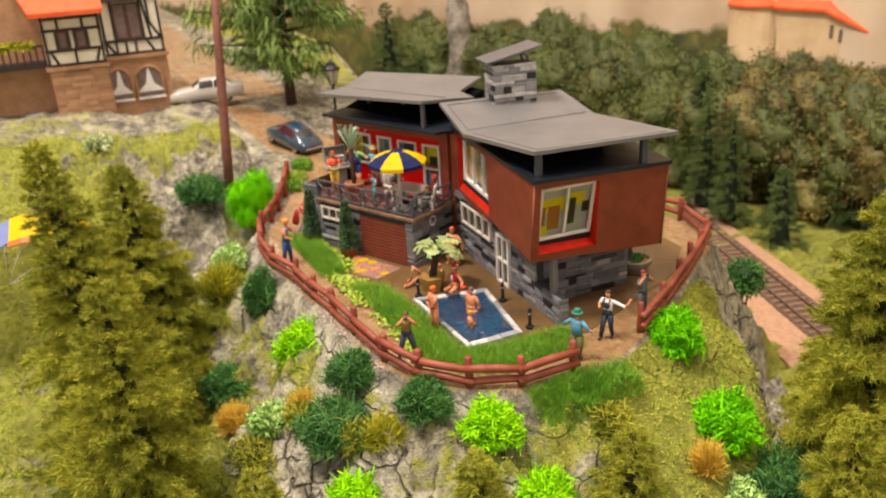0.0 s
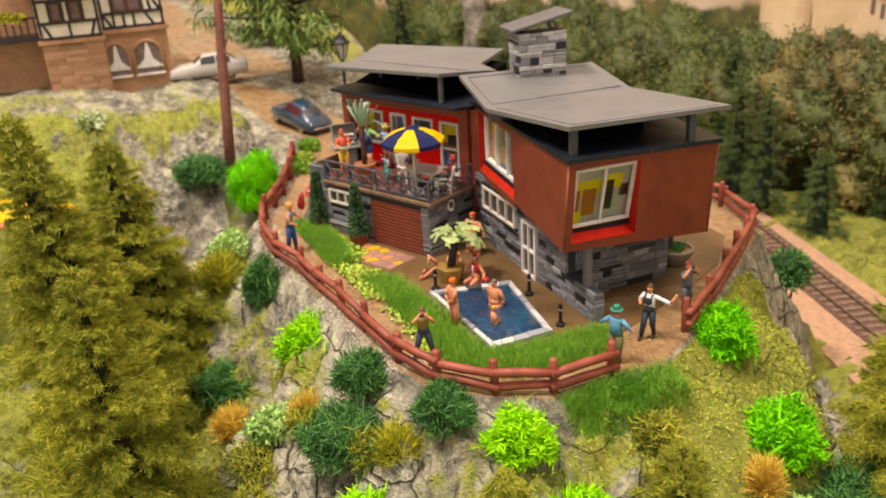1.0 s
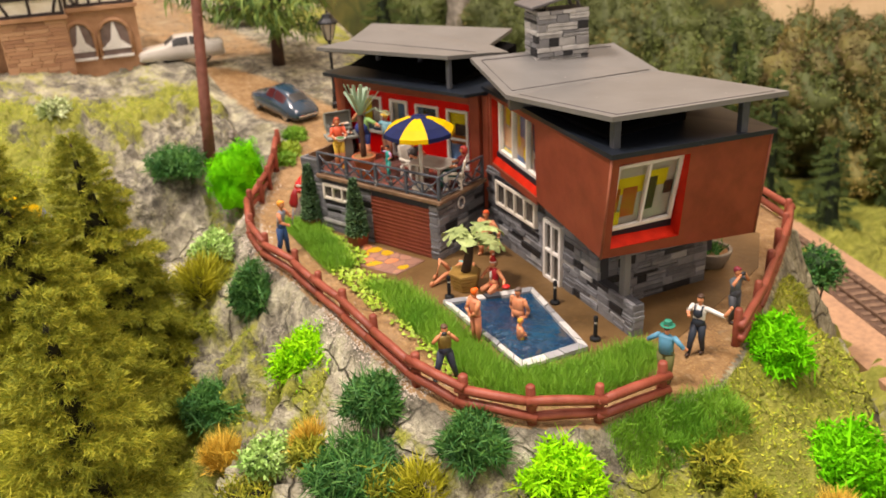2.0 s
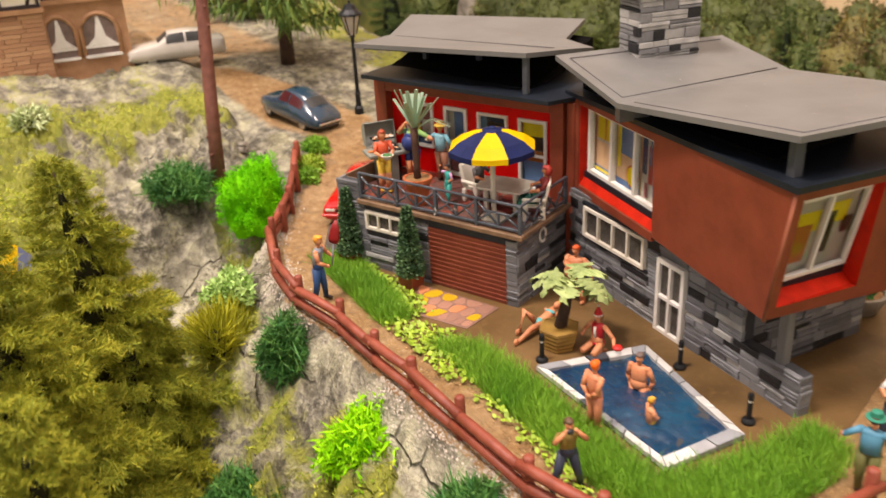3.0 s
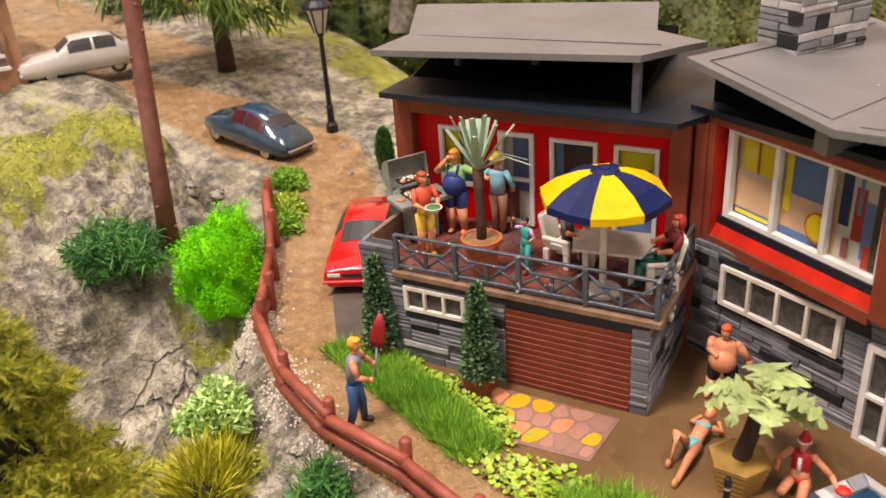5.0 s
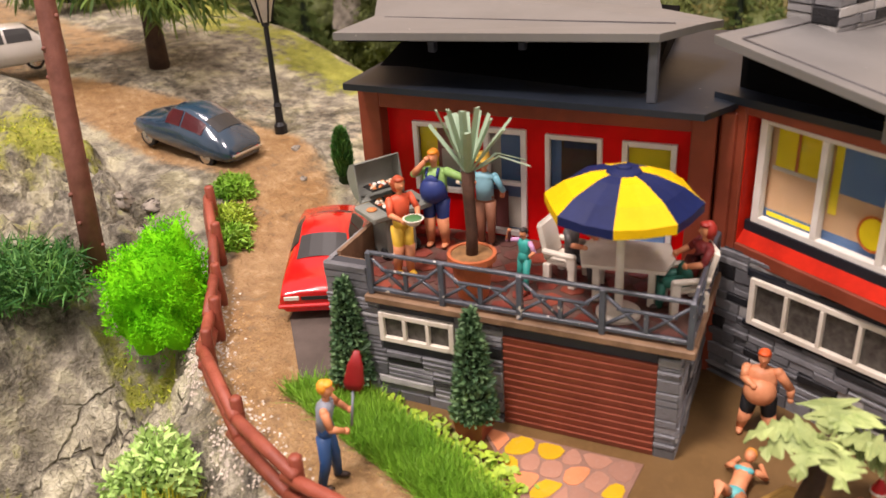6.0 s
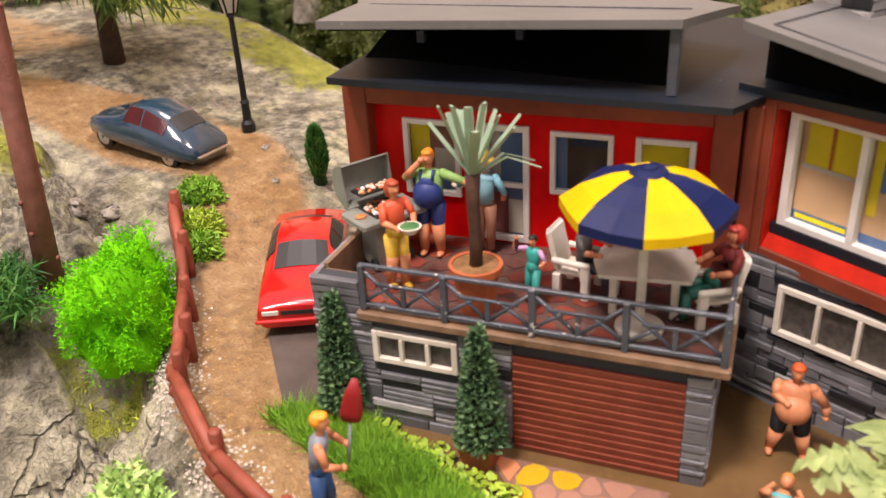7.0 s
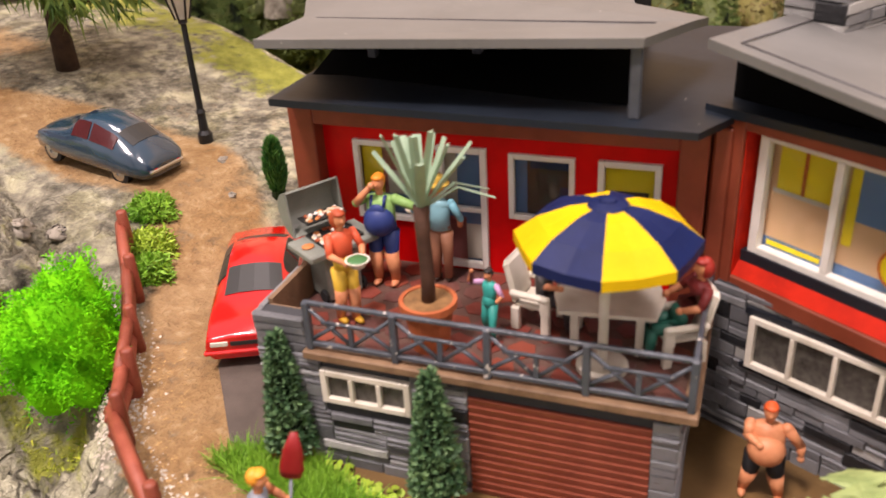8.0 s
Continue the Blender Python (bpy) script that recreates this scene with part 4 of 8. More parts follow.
def stone_base():
    w = part("stone_wall", box(bmesh.new(), -4.0, 4.38, 0.06, 0.36, 0, 1.0), MORTAR, house, "grey ledge-stone wall under the upper storey", MS)
    bm = bmesh.new()
    box(bm, -4.0, 2.7, 0.06, 4.2, 1.0, 2.62), box(bm, -4.0, 2.55, 0.36, 4.1, 0, 1.0)
    part("wall_core", bm, MORTAR, w, m=MS)
    holes = [(0.78, 3.46, 1.4, 2.36), (3.92, 4.96, -1, 2.06), (6.75, 9, 0.98, 5)]
    stones(w, MS @ Matrix.Translation((-4.02, 0.05, 0)), 8.44, 2.6, holes, 11)
    stones(w, MS @ pose(4.4, 0.03, 0, 0, 0, 90), 0.36, 0.98, (), 12)
    w2 = part("stone_wall", box(bmesh.new(), 2.5, 2.66, 1.3, 4.0, 0, 2.45), MORTAR, house, "recessed grey ledge-stone wall under the overhang", MS)
    stones(w2, MS @ pose(2.68, 0.4, 0, 0, 0, 90), 3.6, 2.4, (), 13)
    part("pillar", box(bmesh.new(), 3.62, 3.86, 0.1, 0.32, 0.98, 2.4, bev=0.02), SLATE, house, "square grey pillar carrying the overhang", MS)
    fr = MS @ Matrix.Translation((0, -0.02, 0))
    part("window_surround", box(box(bmesh.new(), -3.3, -0.5, -0.03, 0.02, 1.34, 1.42), -3.3, -0.5, -0.03, 0.02, 2.3, 2.4), NAVYBAND, house, "dark band round the basement window", MS)
    window("window", -3.2, -0.6, 1.42, 2.3, 4, 1, house, fr, CREAM, 0.1, 0.14, label="cream four-light basement window")
    window("garden_door", -0.08, 0.92, 0.0, 2.02, 2, 2, house, fr, WHITE, 0.12, 0.16, label="white glazed garden door")


stone_base()


def upper_box():
    """The brown box that hangs out over the garden, leaning outwards."""
    P = lambda *p: MB @ Vector(p)
    zt, L = 5.13, -8.25
    bm = bmesh.new()
    # front face, leaning out and a little warped: u across, v upwards
    BF, BR, TR, TF = Vector((0, 0, 2.42)), Vector((-0.4, 5.1, 2.1)), Vector((-0.14, 5.12, 5.14)), Vector((0.52, -0.06, 5.36))
    face = lambda u, v, back=0.0: MB @ (BF.lerp(BR, u).lerp(TF.lerp(TR, u), v) - Vector((back, 0, 0)))
    fl = [face(0, 0), face(1, 0), face(1, 1), face(0, 1)]
    hole = [(0.05, 0.09), (0.478, 0.11), (0.475, 0.925), (0.05, 0.925)]
    hf = [face(u, v) for u, v in hole]
    ring(bm, fl, hf)
    hb = [face(u, v, 0.48) for u, v in hole]
    # long side: smooth panel
    for q in ([P(-4.05, -0.02, 2.62), P(*BF), P(*TF), P(-4.05, -0.1, 5.24)],
              [P(L, 0.02, 2.6), P(-3.92, 0.02, 2.62), P(*BF), P(*BR), P(L, 4.68, 2.5)],
              [P(*BR), P(L, 4.68, 2.5), P(L, 4.95, zt), P(*TR)],
              [P(-4.05, -0.02, 2.62), P(-4.05, -0.1, 5.24), P(-4.05, 0.5, 5.24), P(-4.05, 0.5, 2.62)]):
        quad(bm, q)
    part("upper_wall", bm, BROWN, house, "smooth brown walls of the overhanging storey")
    rv = bmesh.new()
    for k in range(4):
        quad(rv, [hf[k], hf[(k + 1) % 4], hb[(k + 1) % 4], hb[k]])
    part("reveal", rv, REDSILL, house, "bright red window reveal")
    for p, q in ((BF, TF), (BR, TR)):
        part("corner_trim", tube(bmesh.new(), [P(*p), P(*q)], 0.045, 4), WORN, house)
    # window in the front, set in the plane 0.4 behind the face
    ex = (face(0.478, 0.5) - face(0.05, 0.5)).normalized()
    ez = (face(0.26, 0.925) - face(0.26, 0.1)).normalized()
    ey = ez.cross(ex).normalized()
    o = face(0.05, 0.1, 0.4)
    fm = Matrix(((ex.x, ey.x, ez.x, o.x), (ex.y, ey.y, ez.y, o.y), (ex.z, ey.z, ez.z, o.z), (0, 0, 0, 1)))
    wide, tall = (face(0.478, 0.5) - face(0.05, 0.5)).length, (face(0.26, 0.925) - face(0.26, 0.1)).length
    window("window", 0.03, wide - 0.1, 0.34, tall - 0.16, 2, 1, house, fm, WHITE, 0.11, 0.12, PANE, [(0, 1, 0, 1, "white"), (0, 0.5, 0.5, 0.75, "yellow"), (0.05, 0.16, 0.1, 0.6, "orange"), (0.2, 0.42, 0.15, 0.6, "orange"), (0.55, 0.85, 0.55, 0.8, "yellow"), (0.58, 0.7, 0.2, 0.7, "dark"), (0.82, 0.95, 0.4, 0.6, "dark"), (0.0, 0.2, 0.0, 0.25, "yellow")], "white two-light window with printed yellow curtains")
    part("window_surround", box(bmesh.new(), 0.0, wide, 0.0, 0.06, 0.1, 0.36, m=fm), NAVYBAND, house)
    sl = bmesh.new()
    quad(sl, [(0, -0.38, 0.02), (wide, -0.38, 0.02), (wide, -0.003, 0.16), (0, -0.003, 0.16)], m=fm)
    part("sill", sl, REDSILL, house, "bright red sloping sill")
    # side window in its red recess
    fr = part("side_frame", box(bmesh.new(), L, -7.72, -0.06, 0.55, 2.5, 5.13, bev=0.02), BROWN, house, "brown boarded surround of the corner window", MB)
    part("board", box(bmesh.new(), -7.72, -4.05, -0.04, 0.1, 2.48, 2.74, bev=0.02), BROWN, fr, m=MB)
    part("board", box(bmesh.new(), -7.72, -4.05, -0.06, 0.5, 5.0, 5.2, bev=0.02), BROWN, fr, m=MB)
    rb = bmesh.new()
    box(rb, -7.74, -7.7, 0.0, 0.45, 2.7, 5.02), box(rb, -7.74, -3.9, 0.42, 0.5, 2.6, 5.05)
    quad(rb, [(-7.7, 0.0, 2.745), (-4.06, 0.0, 2.745), (-4.06, 0.15, 2.96), (-7.7, 0.15, 2.96)])
    part("reveal", rb, REDSILL, house, "bright red sloping sill and reveal", MB)
    part("window_surround", box(bmesh.new(), -7.69, -4.06, 0.14, 0.3, 2.85, 3.12), NAVYBAND, house, m=MB)
    window("window", -7.62, -4.1, 3.08, 4.98, 3, 1, house, MB @ Matrix.Translation((0, 0.26, 0)), WHITE, 0.14, 0.16, PANE, [
        (0, 1, 0, 1, "sand"), (0.06, 0.3, 0.55, 1, "yellow"), (0.0, 0.66, 0.0, 0.14, "blue"), (0.36, 0.62, 0.5, 1, "blue"), (0.36, 0.4, 0.3, 1, "yellow"), (0.17, 0.185, 0.55, 1, "orange"), (0.05, 0.3, 0.52, 0.555, "white"), (0.7, 1, 0, 1, "white"), (0.7, 0.76, 0.4, 1, "navy"), (0.78, 0.84, 0.3, 0.8, "red"), (0.84, 0.9, 0.15, 0.7, "blue"), (0.8, 0.82, 0.55, 0.9, "blue"), (0.74, 0.78, 0.1, 0.3, "mauve"), (0.86, 0.9, 0.05, 0.3, "red"), (0.9, 1, 0, 1, "dark"), (0.06, 0.3, 0.1, 0.14, "yellow")], "white three-light window with printed curtains")
    disc = Matrix(((1, 0, 0, -5.5), (0, 0, 1, 0.28), (0, 1, 0, 3.62), (0, 0, 0, 1)))
    for rad, y, col in ((0.3, 0.0, "orange"), (0.25, -0.005, "yellow")):
        part("curtain_print", prism(bmesh.new(), [(rad * math.cos(a) * 0.9, rad * math.sin(a)) for a in np.linspace(0, 2 * math.pi, 20, endpoint=False)], y, y + 0.004, MB @ disc), PAPER[col], house)
    deck = [(L - 0.1, -0.12, zt), (0.62, -0.13, 5.36), (-0.03, 5.2, 5.13), (L - 0.1, 5.05, zt)]
    part("deck", prism(bmesh.new(), [p[:2] for p in deck], [p[2] for p in deck], [p[2] + 0.13 for p in deck], MB), DECK, house, "black flat deck under the raised roof")
    # A black solid takes the place of the shade under this roof.
    part("shade_filler", prism(prism(bmesh.new(), [(L, 0.35), (-5.3, 0.3), (-5.6, 4.6), (L, 4.6)], zt + 0.12, [5.95, 5.5, 5.5, 5.9], MB), [(-5.25, 0.3), (-0.75, 0.5), (-1.8, 3.5), (-5.55, 4.5)], zt + 0.12, [5.45, 5.5, 5.75, 5.5], MB), ROOF_SHADE, house, "matt black sloping filler that stands for the shade under the roof")
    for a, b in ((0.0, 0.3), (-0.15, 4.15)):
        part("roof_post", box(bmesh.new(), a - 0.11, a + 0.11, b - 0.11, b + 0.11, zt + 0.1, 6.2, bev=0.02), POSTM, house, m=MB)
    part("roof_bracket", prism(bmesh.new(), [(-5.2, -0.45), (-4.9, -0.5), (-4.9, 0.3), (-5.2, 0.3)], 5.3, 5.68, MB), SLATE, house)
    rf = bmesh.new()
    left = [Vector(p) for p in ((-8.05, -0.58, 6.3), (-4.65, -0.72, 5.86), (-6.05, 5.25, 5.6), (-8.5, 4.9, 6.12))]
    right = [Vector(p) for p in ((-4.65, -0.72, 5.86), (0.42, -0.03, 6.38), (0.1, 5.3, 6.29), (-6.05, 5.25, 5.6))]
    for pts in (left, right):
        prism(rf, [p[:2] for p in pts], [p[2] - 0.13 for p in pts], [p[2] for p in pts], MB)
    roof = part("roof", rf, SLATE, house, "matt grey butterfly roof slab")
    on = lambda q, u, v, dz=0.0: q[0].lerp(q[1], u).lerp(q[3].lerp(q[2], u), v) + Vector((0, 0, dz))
    # Added black slabs paint the shade onto the roof's underside.
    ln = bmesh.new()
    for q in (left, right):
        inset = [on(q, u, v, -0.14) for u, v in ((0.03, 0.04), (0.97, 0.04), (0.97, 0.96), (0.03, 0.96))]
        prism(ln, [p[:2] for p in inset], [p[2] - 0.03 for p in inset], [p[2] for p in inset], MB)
    part("shade_slab", ln, ROOF_SHADE, roof, "added black slab that keeps the roof's underside dark")
    for q, p0, p1 in ((left, (0.1, 0.05), (0.93, 0.05)), (left, (0.1, 0.05), (0.1, 0.95)), (left, (0.93, 0.05), (0.93, 0.95)), (right, (0.05, 0.05), (0.96, 0.05)), (right, (0.96, 0.05), (0.96, 0.95))):
        part("seam", tube(bmesh.new(), [on(q, *p0, 0.006), on(q, (p0[0] + p1[0]) / 2, (p0[1] + p1[1]) / 2, 0.006), on(q, *p1, 0.006)], 0.014, 4), SLATE_LINE, roof, m=MB)


upper_box()


def chimney():
    m = MB @ Matrix.Translation((-8.72, 1.5, 0))
    c = part("chimney", box(bmesh.new(), 0.34, 1.24, 0.06, 1.84, 0, 7.6), MORTAR, house, "square grey ledge-stone chimney with a tilted cover", m)
    stones(c, m @ pose(1.24, 0.02, 0, 0, 0, 90), 1.86, 7.62, (), 21, 5.7, BRUSHED)
    stones(c, m @ pose(0.3, 0.05, 0, 0, 0, 0), 0.98, 7.62, (), 22, 5.7, BRUSHED)
    bm = bmesh.new()
    for x in (0.45, 1.1):
        tube(bm, [(x, 0.3, 7.58), (x, 0.4, 7.8), (x, 0.75, 7.98), (x, 1.2, 8.02), (x, 1.5, 7.9), (x, 1.62, 7.58)], 0.06, 6)
    part("cover_bracket", bm, SLATE_LINE, c, "arched metal bracket", m=m)
    part("cover", box(bmesh.new(), 0.05, 1.45, -0.28, 2.12, -0.05, 0.05, m=Matrix.Translation((0, 0.0, 7.82)) @ pose(0, 0, 0, 12, 0, 0), bev=0.02), SLATE_LINE, c, "tilted dark grey cover slab", m)


chimney()


part("wall_ring", tube(bmesh.new(), [(0.14, 1.25 + 0.17 * math.cos(a), 1.72 + 0.2 * math.sin(a)) for a in np.linspace(0, 2 * math.pi, 15)], 0.035, 6), WHITE, house, "pale ring on the garage side wall", MG)

# ---- planting ----
def blades(base, way, length, width, bend=0.25, droop=0.0, needle=False):
    """Narrow pointed leaves as triangles: roots, directions, lengths and widths in arrays."""
    n = len(base)
    way = way / np.linalg.norm(way, axis=1, keepdims=True)
    side = np.cross(way, rng.normal(size=(n, 3)))
    side /= np.linalg.norm(side, axis=1, keepdims=True) + 1e-9
    off = np.cross(way, side)
    L, W = np.broadcast_to(length, n)[:, None], np.broadcast_to(width, n)[:, None]
    curl = off * rng.normal(size=(n, 1)) * bend * L
    down = np.array([0, 0, -1.0]) * droop * L
    mid, tip = base + way * L * 0.55 + curl * 0.4 + down * 0.3, base + way * L + curl + down
    v = np.stack([base - side * W / 2, base + side * W / 2, mid - side * W * 0.45, mid + side * W * 0.45, tip], 1).reshape(-1, 3)
    if needle:
        v = np.stack([base - side * W / 2, base + side * W / 2, tip], 1).reshape(-1, 3)
        return v, np.arange(3 * n).reshape(-1, 3)
    f = np.array([[0, 1, 3], [0, 3, 2], [2, 3, 4]])[None] + 5 * np.arange(n)[:, None, None]
    return v, f.reshape(-1, 3)


def joined(*meshes):
    vs, fs, ids, at = [], [], [], 0
    for k, (v, f) in enumerate(meshes):
        vs.append(v), fs.append(f + at), ids.append(np.full(len(f), k))
        at += len(v)
    return np.concatenate(vs), np.concatenate(fs), np.concatenate(ids)


def lump(rx, ry, rz, seed, seg=16, rough=0.18, lo=-0.5):
    """A rough rounded core."""
    r = np.random.default_rng(seed)
    th, ph = np.meshgrid(np.linspace(0, 2 * np.pi, seg, endpoint=False), np.linspace(0.02, np.pi - 0.02, seg // 2 + 1))
    k = 1 + rough * r.normal(size=th.shape)
    v = np.stack([rx * k * np.sin(ph) * np.cos(th), ry * k * np.sin(ph) * np.sin(th), rz * k * np.cos(ph)], -1).reshape(-1, 3)
    rows, f = seg // 2 + 1, []
    for i in range(rows - 1):
        for j in range(seg):
            a, b, c, d = i * seg + j, i * seg + (j + 1) % seg, (i + 1) * seg + (j + 1) % seg, (i + 1) * seg + j
            f += [(a, d, c), (a, c, b)]
    v[:, 2] = np.maximum(v[:, 2], lo * rz)
    return v, np.array(f)


def bush(name, label, x, y, r, h, leaf, core, count=900, length=0.2, width=0.05, sink=0.1, up=0.5, z=None, category="bush", group="", bend=0.8, wide=1.0, wild=1.0):
    """A cushion of foam twigs on a rough core, rooted in the slope."""
    seed = int(abs(x * 131 + y * 17)) + 3
    rr = np.random.default_rng(seed)
    d = rr.normal(size=(count, 3))
    d[:, 2] = np.abs(d[:, 2]) * 1.1 - 0.35
    d /= np.linalg.norm(d, axis=1, keepdims=True)

    def lobes(d):
        a, b, c = d.T
        return 1 + 0.24 * np.sin(4.1 * a + seed) * np.cos(3.7 * b + 2 * c + seed) + 0.17 * np.sin(9 * a - 7 * c + seed) * np.sin(8 * b + seed)
    shell = d * np.array([r * wide, r, h]) * (lobes(d) * rr.uniform(0.55, 1.0, count))[:, None]
    v, f = blades(shell, d * 0.8 + rr.normal(size=d.shape) * wild * 0.6 + np.array([0, 0, up * 0.5]), length * rr.uniform(0.5, 1.4, count), width * rr.uniform(0.6, 1.3, count), bend)
    # The darker core colours passed in stand for shade between the twigs.
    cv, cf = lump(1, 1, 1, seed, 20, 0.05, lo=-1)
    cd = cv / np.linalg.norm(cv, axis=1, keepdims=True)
    cv = cv * np.array([r * wide, r, h]) * (0.86 if core is DEEPLIME else 0.74 if core is LIME_SHADE else 0.56) * lobes(cd)[:, None]
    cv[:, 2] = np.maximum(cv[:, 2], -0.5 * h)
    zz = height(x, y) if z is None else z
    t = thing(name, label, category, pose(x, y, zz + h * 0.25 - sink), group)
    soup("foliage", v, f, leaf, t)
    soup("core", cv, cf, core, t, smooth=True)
    return t


LB, DB = "lime green foam bushes on the slope", "dark green foam bushes on the slope"
for x, y, r, h in ((-1.2, -7.4, 1.0, 1.1), (7.5, -4.45, 0.85, 0.8), (6.5, 3.3, 0.95, 0.95), (9.35, 2.95, 1.2, 0.95), (9.5, -3.9, 0.85, 0.6), (6.4, -8.5, 0.7, 0.6)):
    bush("lime_bush", "bright lime green foam bush on the rocky slope", x, y, r, h, DEEPLIME if x > 6.45 and y > 0 else LIME, LIME_SHADE, 5600, 0.12, 0.056, 0.05, 0.5, group=LB, bend=1.5, wild=2.2)
bush("lime_bush", "large dense lime green foam bush beside the wooden fence", -13.4, -5.75, 1.12, 1.7, DEEPLIME, DEEPLIME, 30000, 0.062, 0.03, 0.0, 0.4, z=-0.02, group=LB, bend=0.9)
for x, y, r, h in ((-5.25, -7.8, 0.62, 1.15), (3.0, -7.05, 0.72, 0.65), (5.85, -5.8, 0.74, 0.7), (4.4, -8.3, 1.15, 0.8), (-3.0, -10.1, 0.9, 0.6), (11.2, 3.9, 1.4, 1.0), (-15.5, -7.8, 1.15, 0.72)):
    bush("dark_bush", "dark green foam bush rooted between the rocks", x, y, r, h, DGREEN, DG_SHADE, 5200, 0.19, 0.036, 0.05, 0.5, group=DB, wild=1.6, bend=1.2)
bush("pale_bush", "pale green flowering bush above a yellow tuft", -9.2, -8.05, 0.75, 0.7, PALEB, DG_SHADE, 1800, 0.13, 0.075, -0.25, 0.4)
bush("yellow_tuft", "tall yellow-olive grass tuft on the rock", -8.4, -8.5, 0.85, 1.0, YELLOWB, OLIVE_SHADE, 1500, 0.55, 0.03, 0.1, 1.6, category="grass tuft", bend=0.3, wild=0.6)
bush("yellow_tuft", "tall yellow-olive grass tuft on the rock", -7.75, -9.0, 0.75, 0.9, YELLOWB, OLIVE_SHADE, 1500, 0.5, 0.03, 0.1, 1.6, category="grass tuft", bend=0.3, wild=0.6)
bush("pale_bush", "pale green flowering foam bush on the slope", 0.95, -9.5, 0.75, 0.6, PALEB, DG_SHADE, 1700, 0.12, 0.08, 0.0, 0.4)
bush("pale_bush", "pale green flowering foam bush on the slope", 11.2, 2.1, 0.7, 0.5, PALEB, DG_SHADE, 1400, 0.12, 0.08, 0.0, 0.4)
bush("white_bush", "whitish flowering bush on the meadow", -21.8, -11.6, 0.7, 0.5, WHITEB, DG_SHADE, 600, 0.2, 0.1, 0.0, 0.4)
bush("yellow_tuft", "yellow-olive grass tuft between pale slabs", 5.7, -7.2, 0.55, 0.5, YELLOWB, OLIVE_SHADE, 900, 0.35, 0.03, 0.05, 1.4, category="grass tuft", bend=0.3, wild=0.6)
for x, y, r in ((-0.9, -10.4, 0.5), (10.45, 1.35, 0.36), (1.7, -8.5, 0.36)):
    bush("dry_tuft", "dry orange grass tuft on the slope", x, y, r, 0.55, ORANGEB, ORANGEB, 1800, 0.4, 0.022, 0.1, 2.2, category="grass tuft", bend=0.3, wild=0.6)
for x, y, r in ((1.5, -10.3, 0.9), (2.3, -8.7, 0.5), (8.5, -0.9, 0.7), (5.3, -7.9, 0.5)):
    bush("olive_bush", "dull olive foam bush on the slope", x, y, r, 0.55, OLIVE, OLIVE_SHADE, 1500, 0.18, 0.04, 0.0, 0.5)
for x, y, r, mt, lb in ((-16.7, -2.1, 0.52, GRASS, "mid green low bush beside the drive"), (-15.6, -2.8, 0.5, CLOVER, "pale green low bush beside the drive"), (-14.85, -3.25, 0.42, GRASS, "mid green low bush beside the drive")):
    bush("low_bush", lb, x, y, r, 0.42, mt, DG_SHADE, 2600, 0.1, 0.045)


def standard_tree(x, y):
    foot = height(x, y)
    z = -5.0
    t = thing("small_tree", "small dark green ball-shaped tree on a thin stem", "tree", pose(x, y, z))
    part("trunk", tube(bmesh.new(), [(0, 0, foot - z - 0.2), (0.05, 0, 0.5), (-0.03, 0.03, 1.2), (0, 0, 2.0)], [0.09, 0.07, 0.06, 0.05], 6), BARK, t)
    for dx in (-0.35, 0.3):
        part("trunk", tube(bmesh.new(), [(dx * 0.4, 0.1, foot - z - 0.2), (dx, 0.05, 1.2), (dx * 1.3, 0, 1.9)], [0.05, 0.045, 0.03], 5), BARK, t)
    r = np.random.default_rng(4)
    d = r.normal(size=(1800, 3))
    d /= np.linalg.norm(d, axis=1, keepdims=True)
    v, f = blades(d * np.array([0.95, 0.95, 0.86]) * (r.uniform(0.6, 1, 1800) * (1 + 0.14 * np.sin(5 * d[:, 0] + 4 * d[:, 2])))[:, None] + [0, 0, 2.0], d + r.normal(size=d.shape) * 0.7, 0.22 * r.uniform(0.5, 1.2, 1800), 0.06)
    # Dark inner ball paints the shade seen through the crown.
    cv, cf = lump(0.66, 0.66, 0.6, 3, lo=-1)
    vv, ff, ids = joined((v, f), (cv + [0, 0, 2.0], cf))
    soup("crown", vv, ff, [DGREEN, DG_SHADE], t, index=ids)


standard_tree(0.3, 13.0)


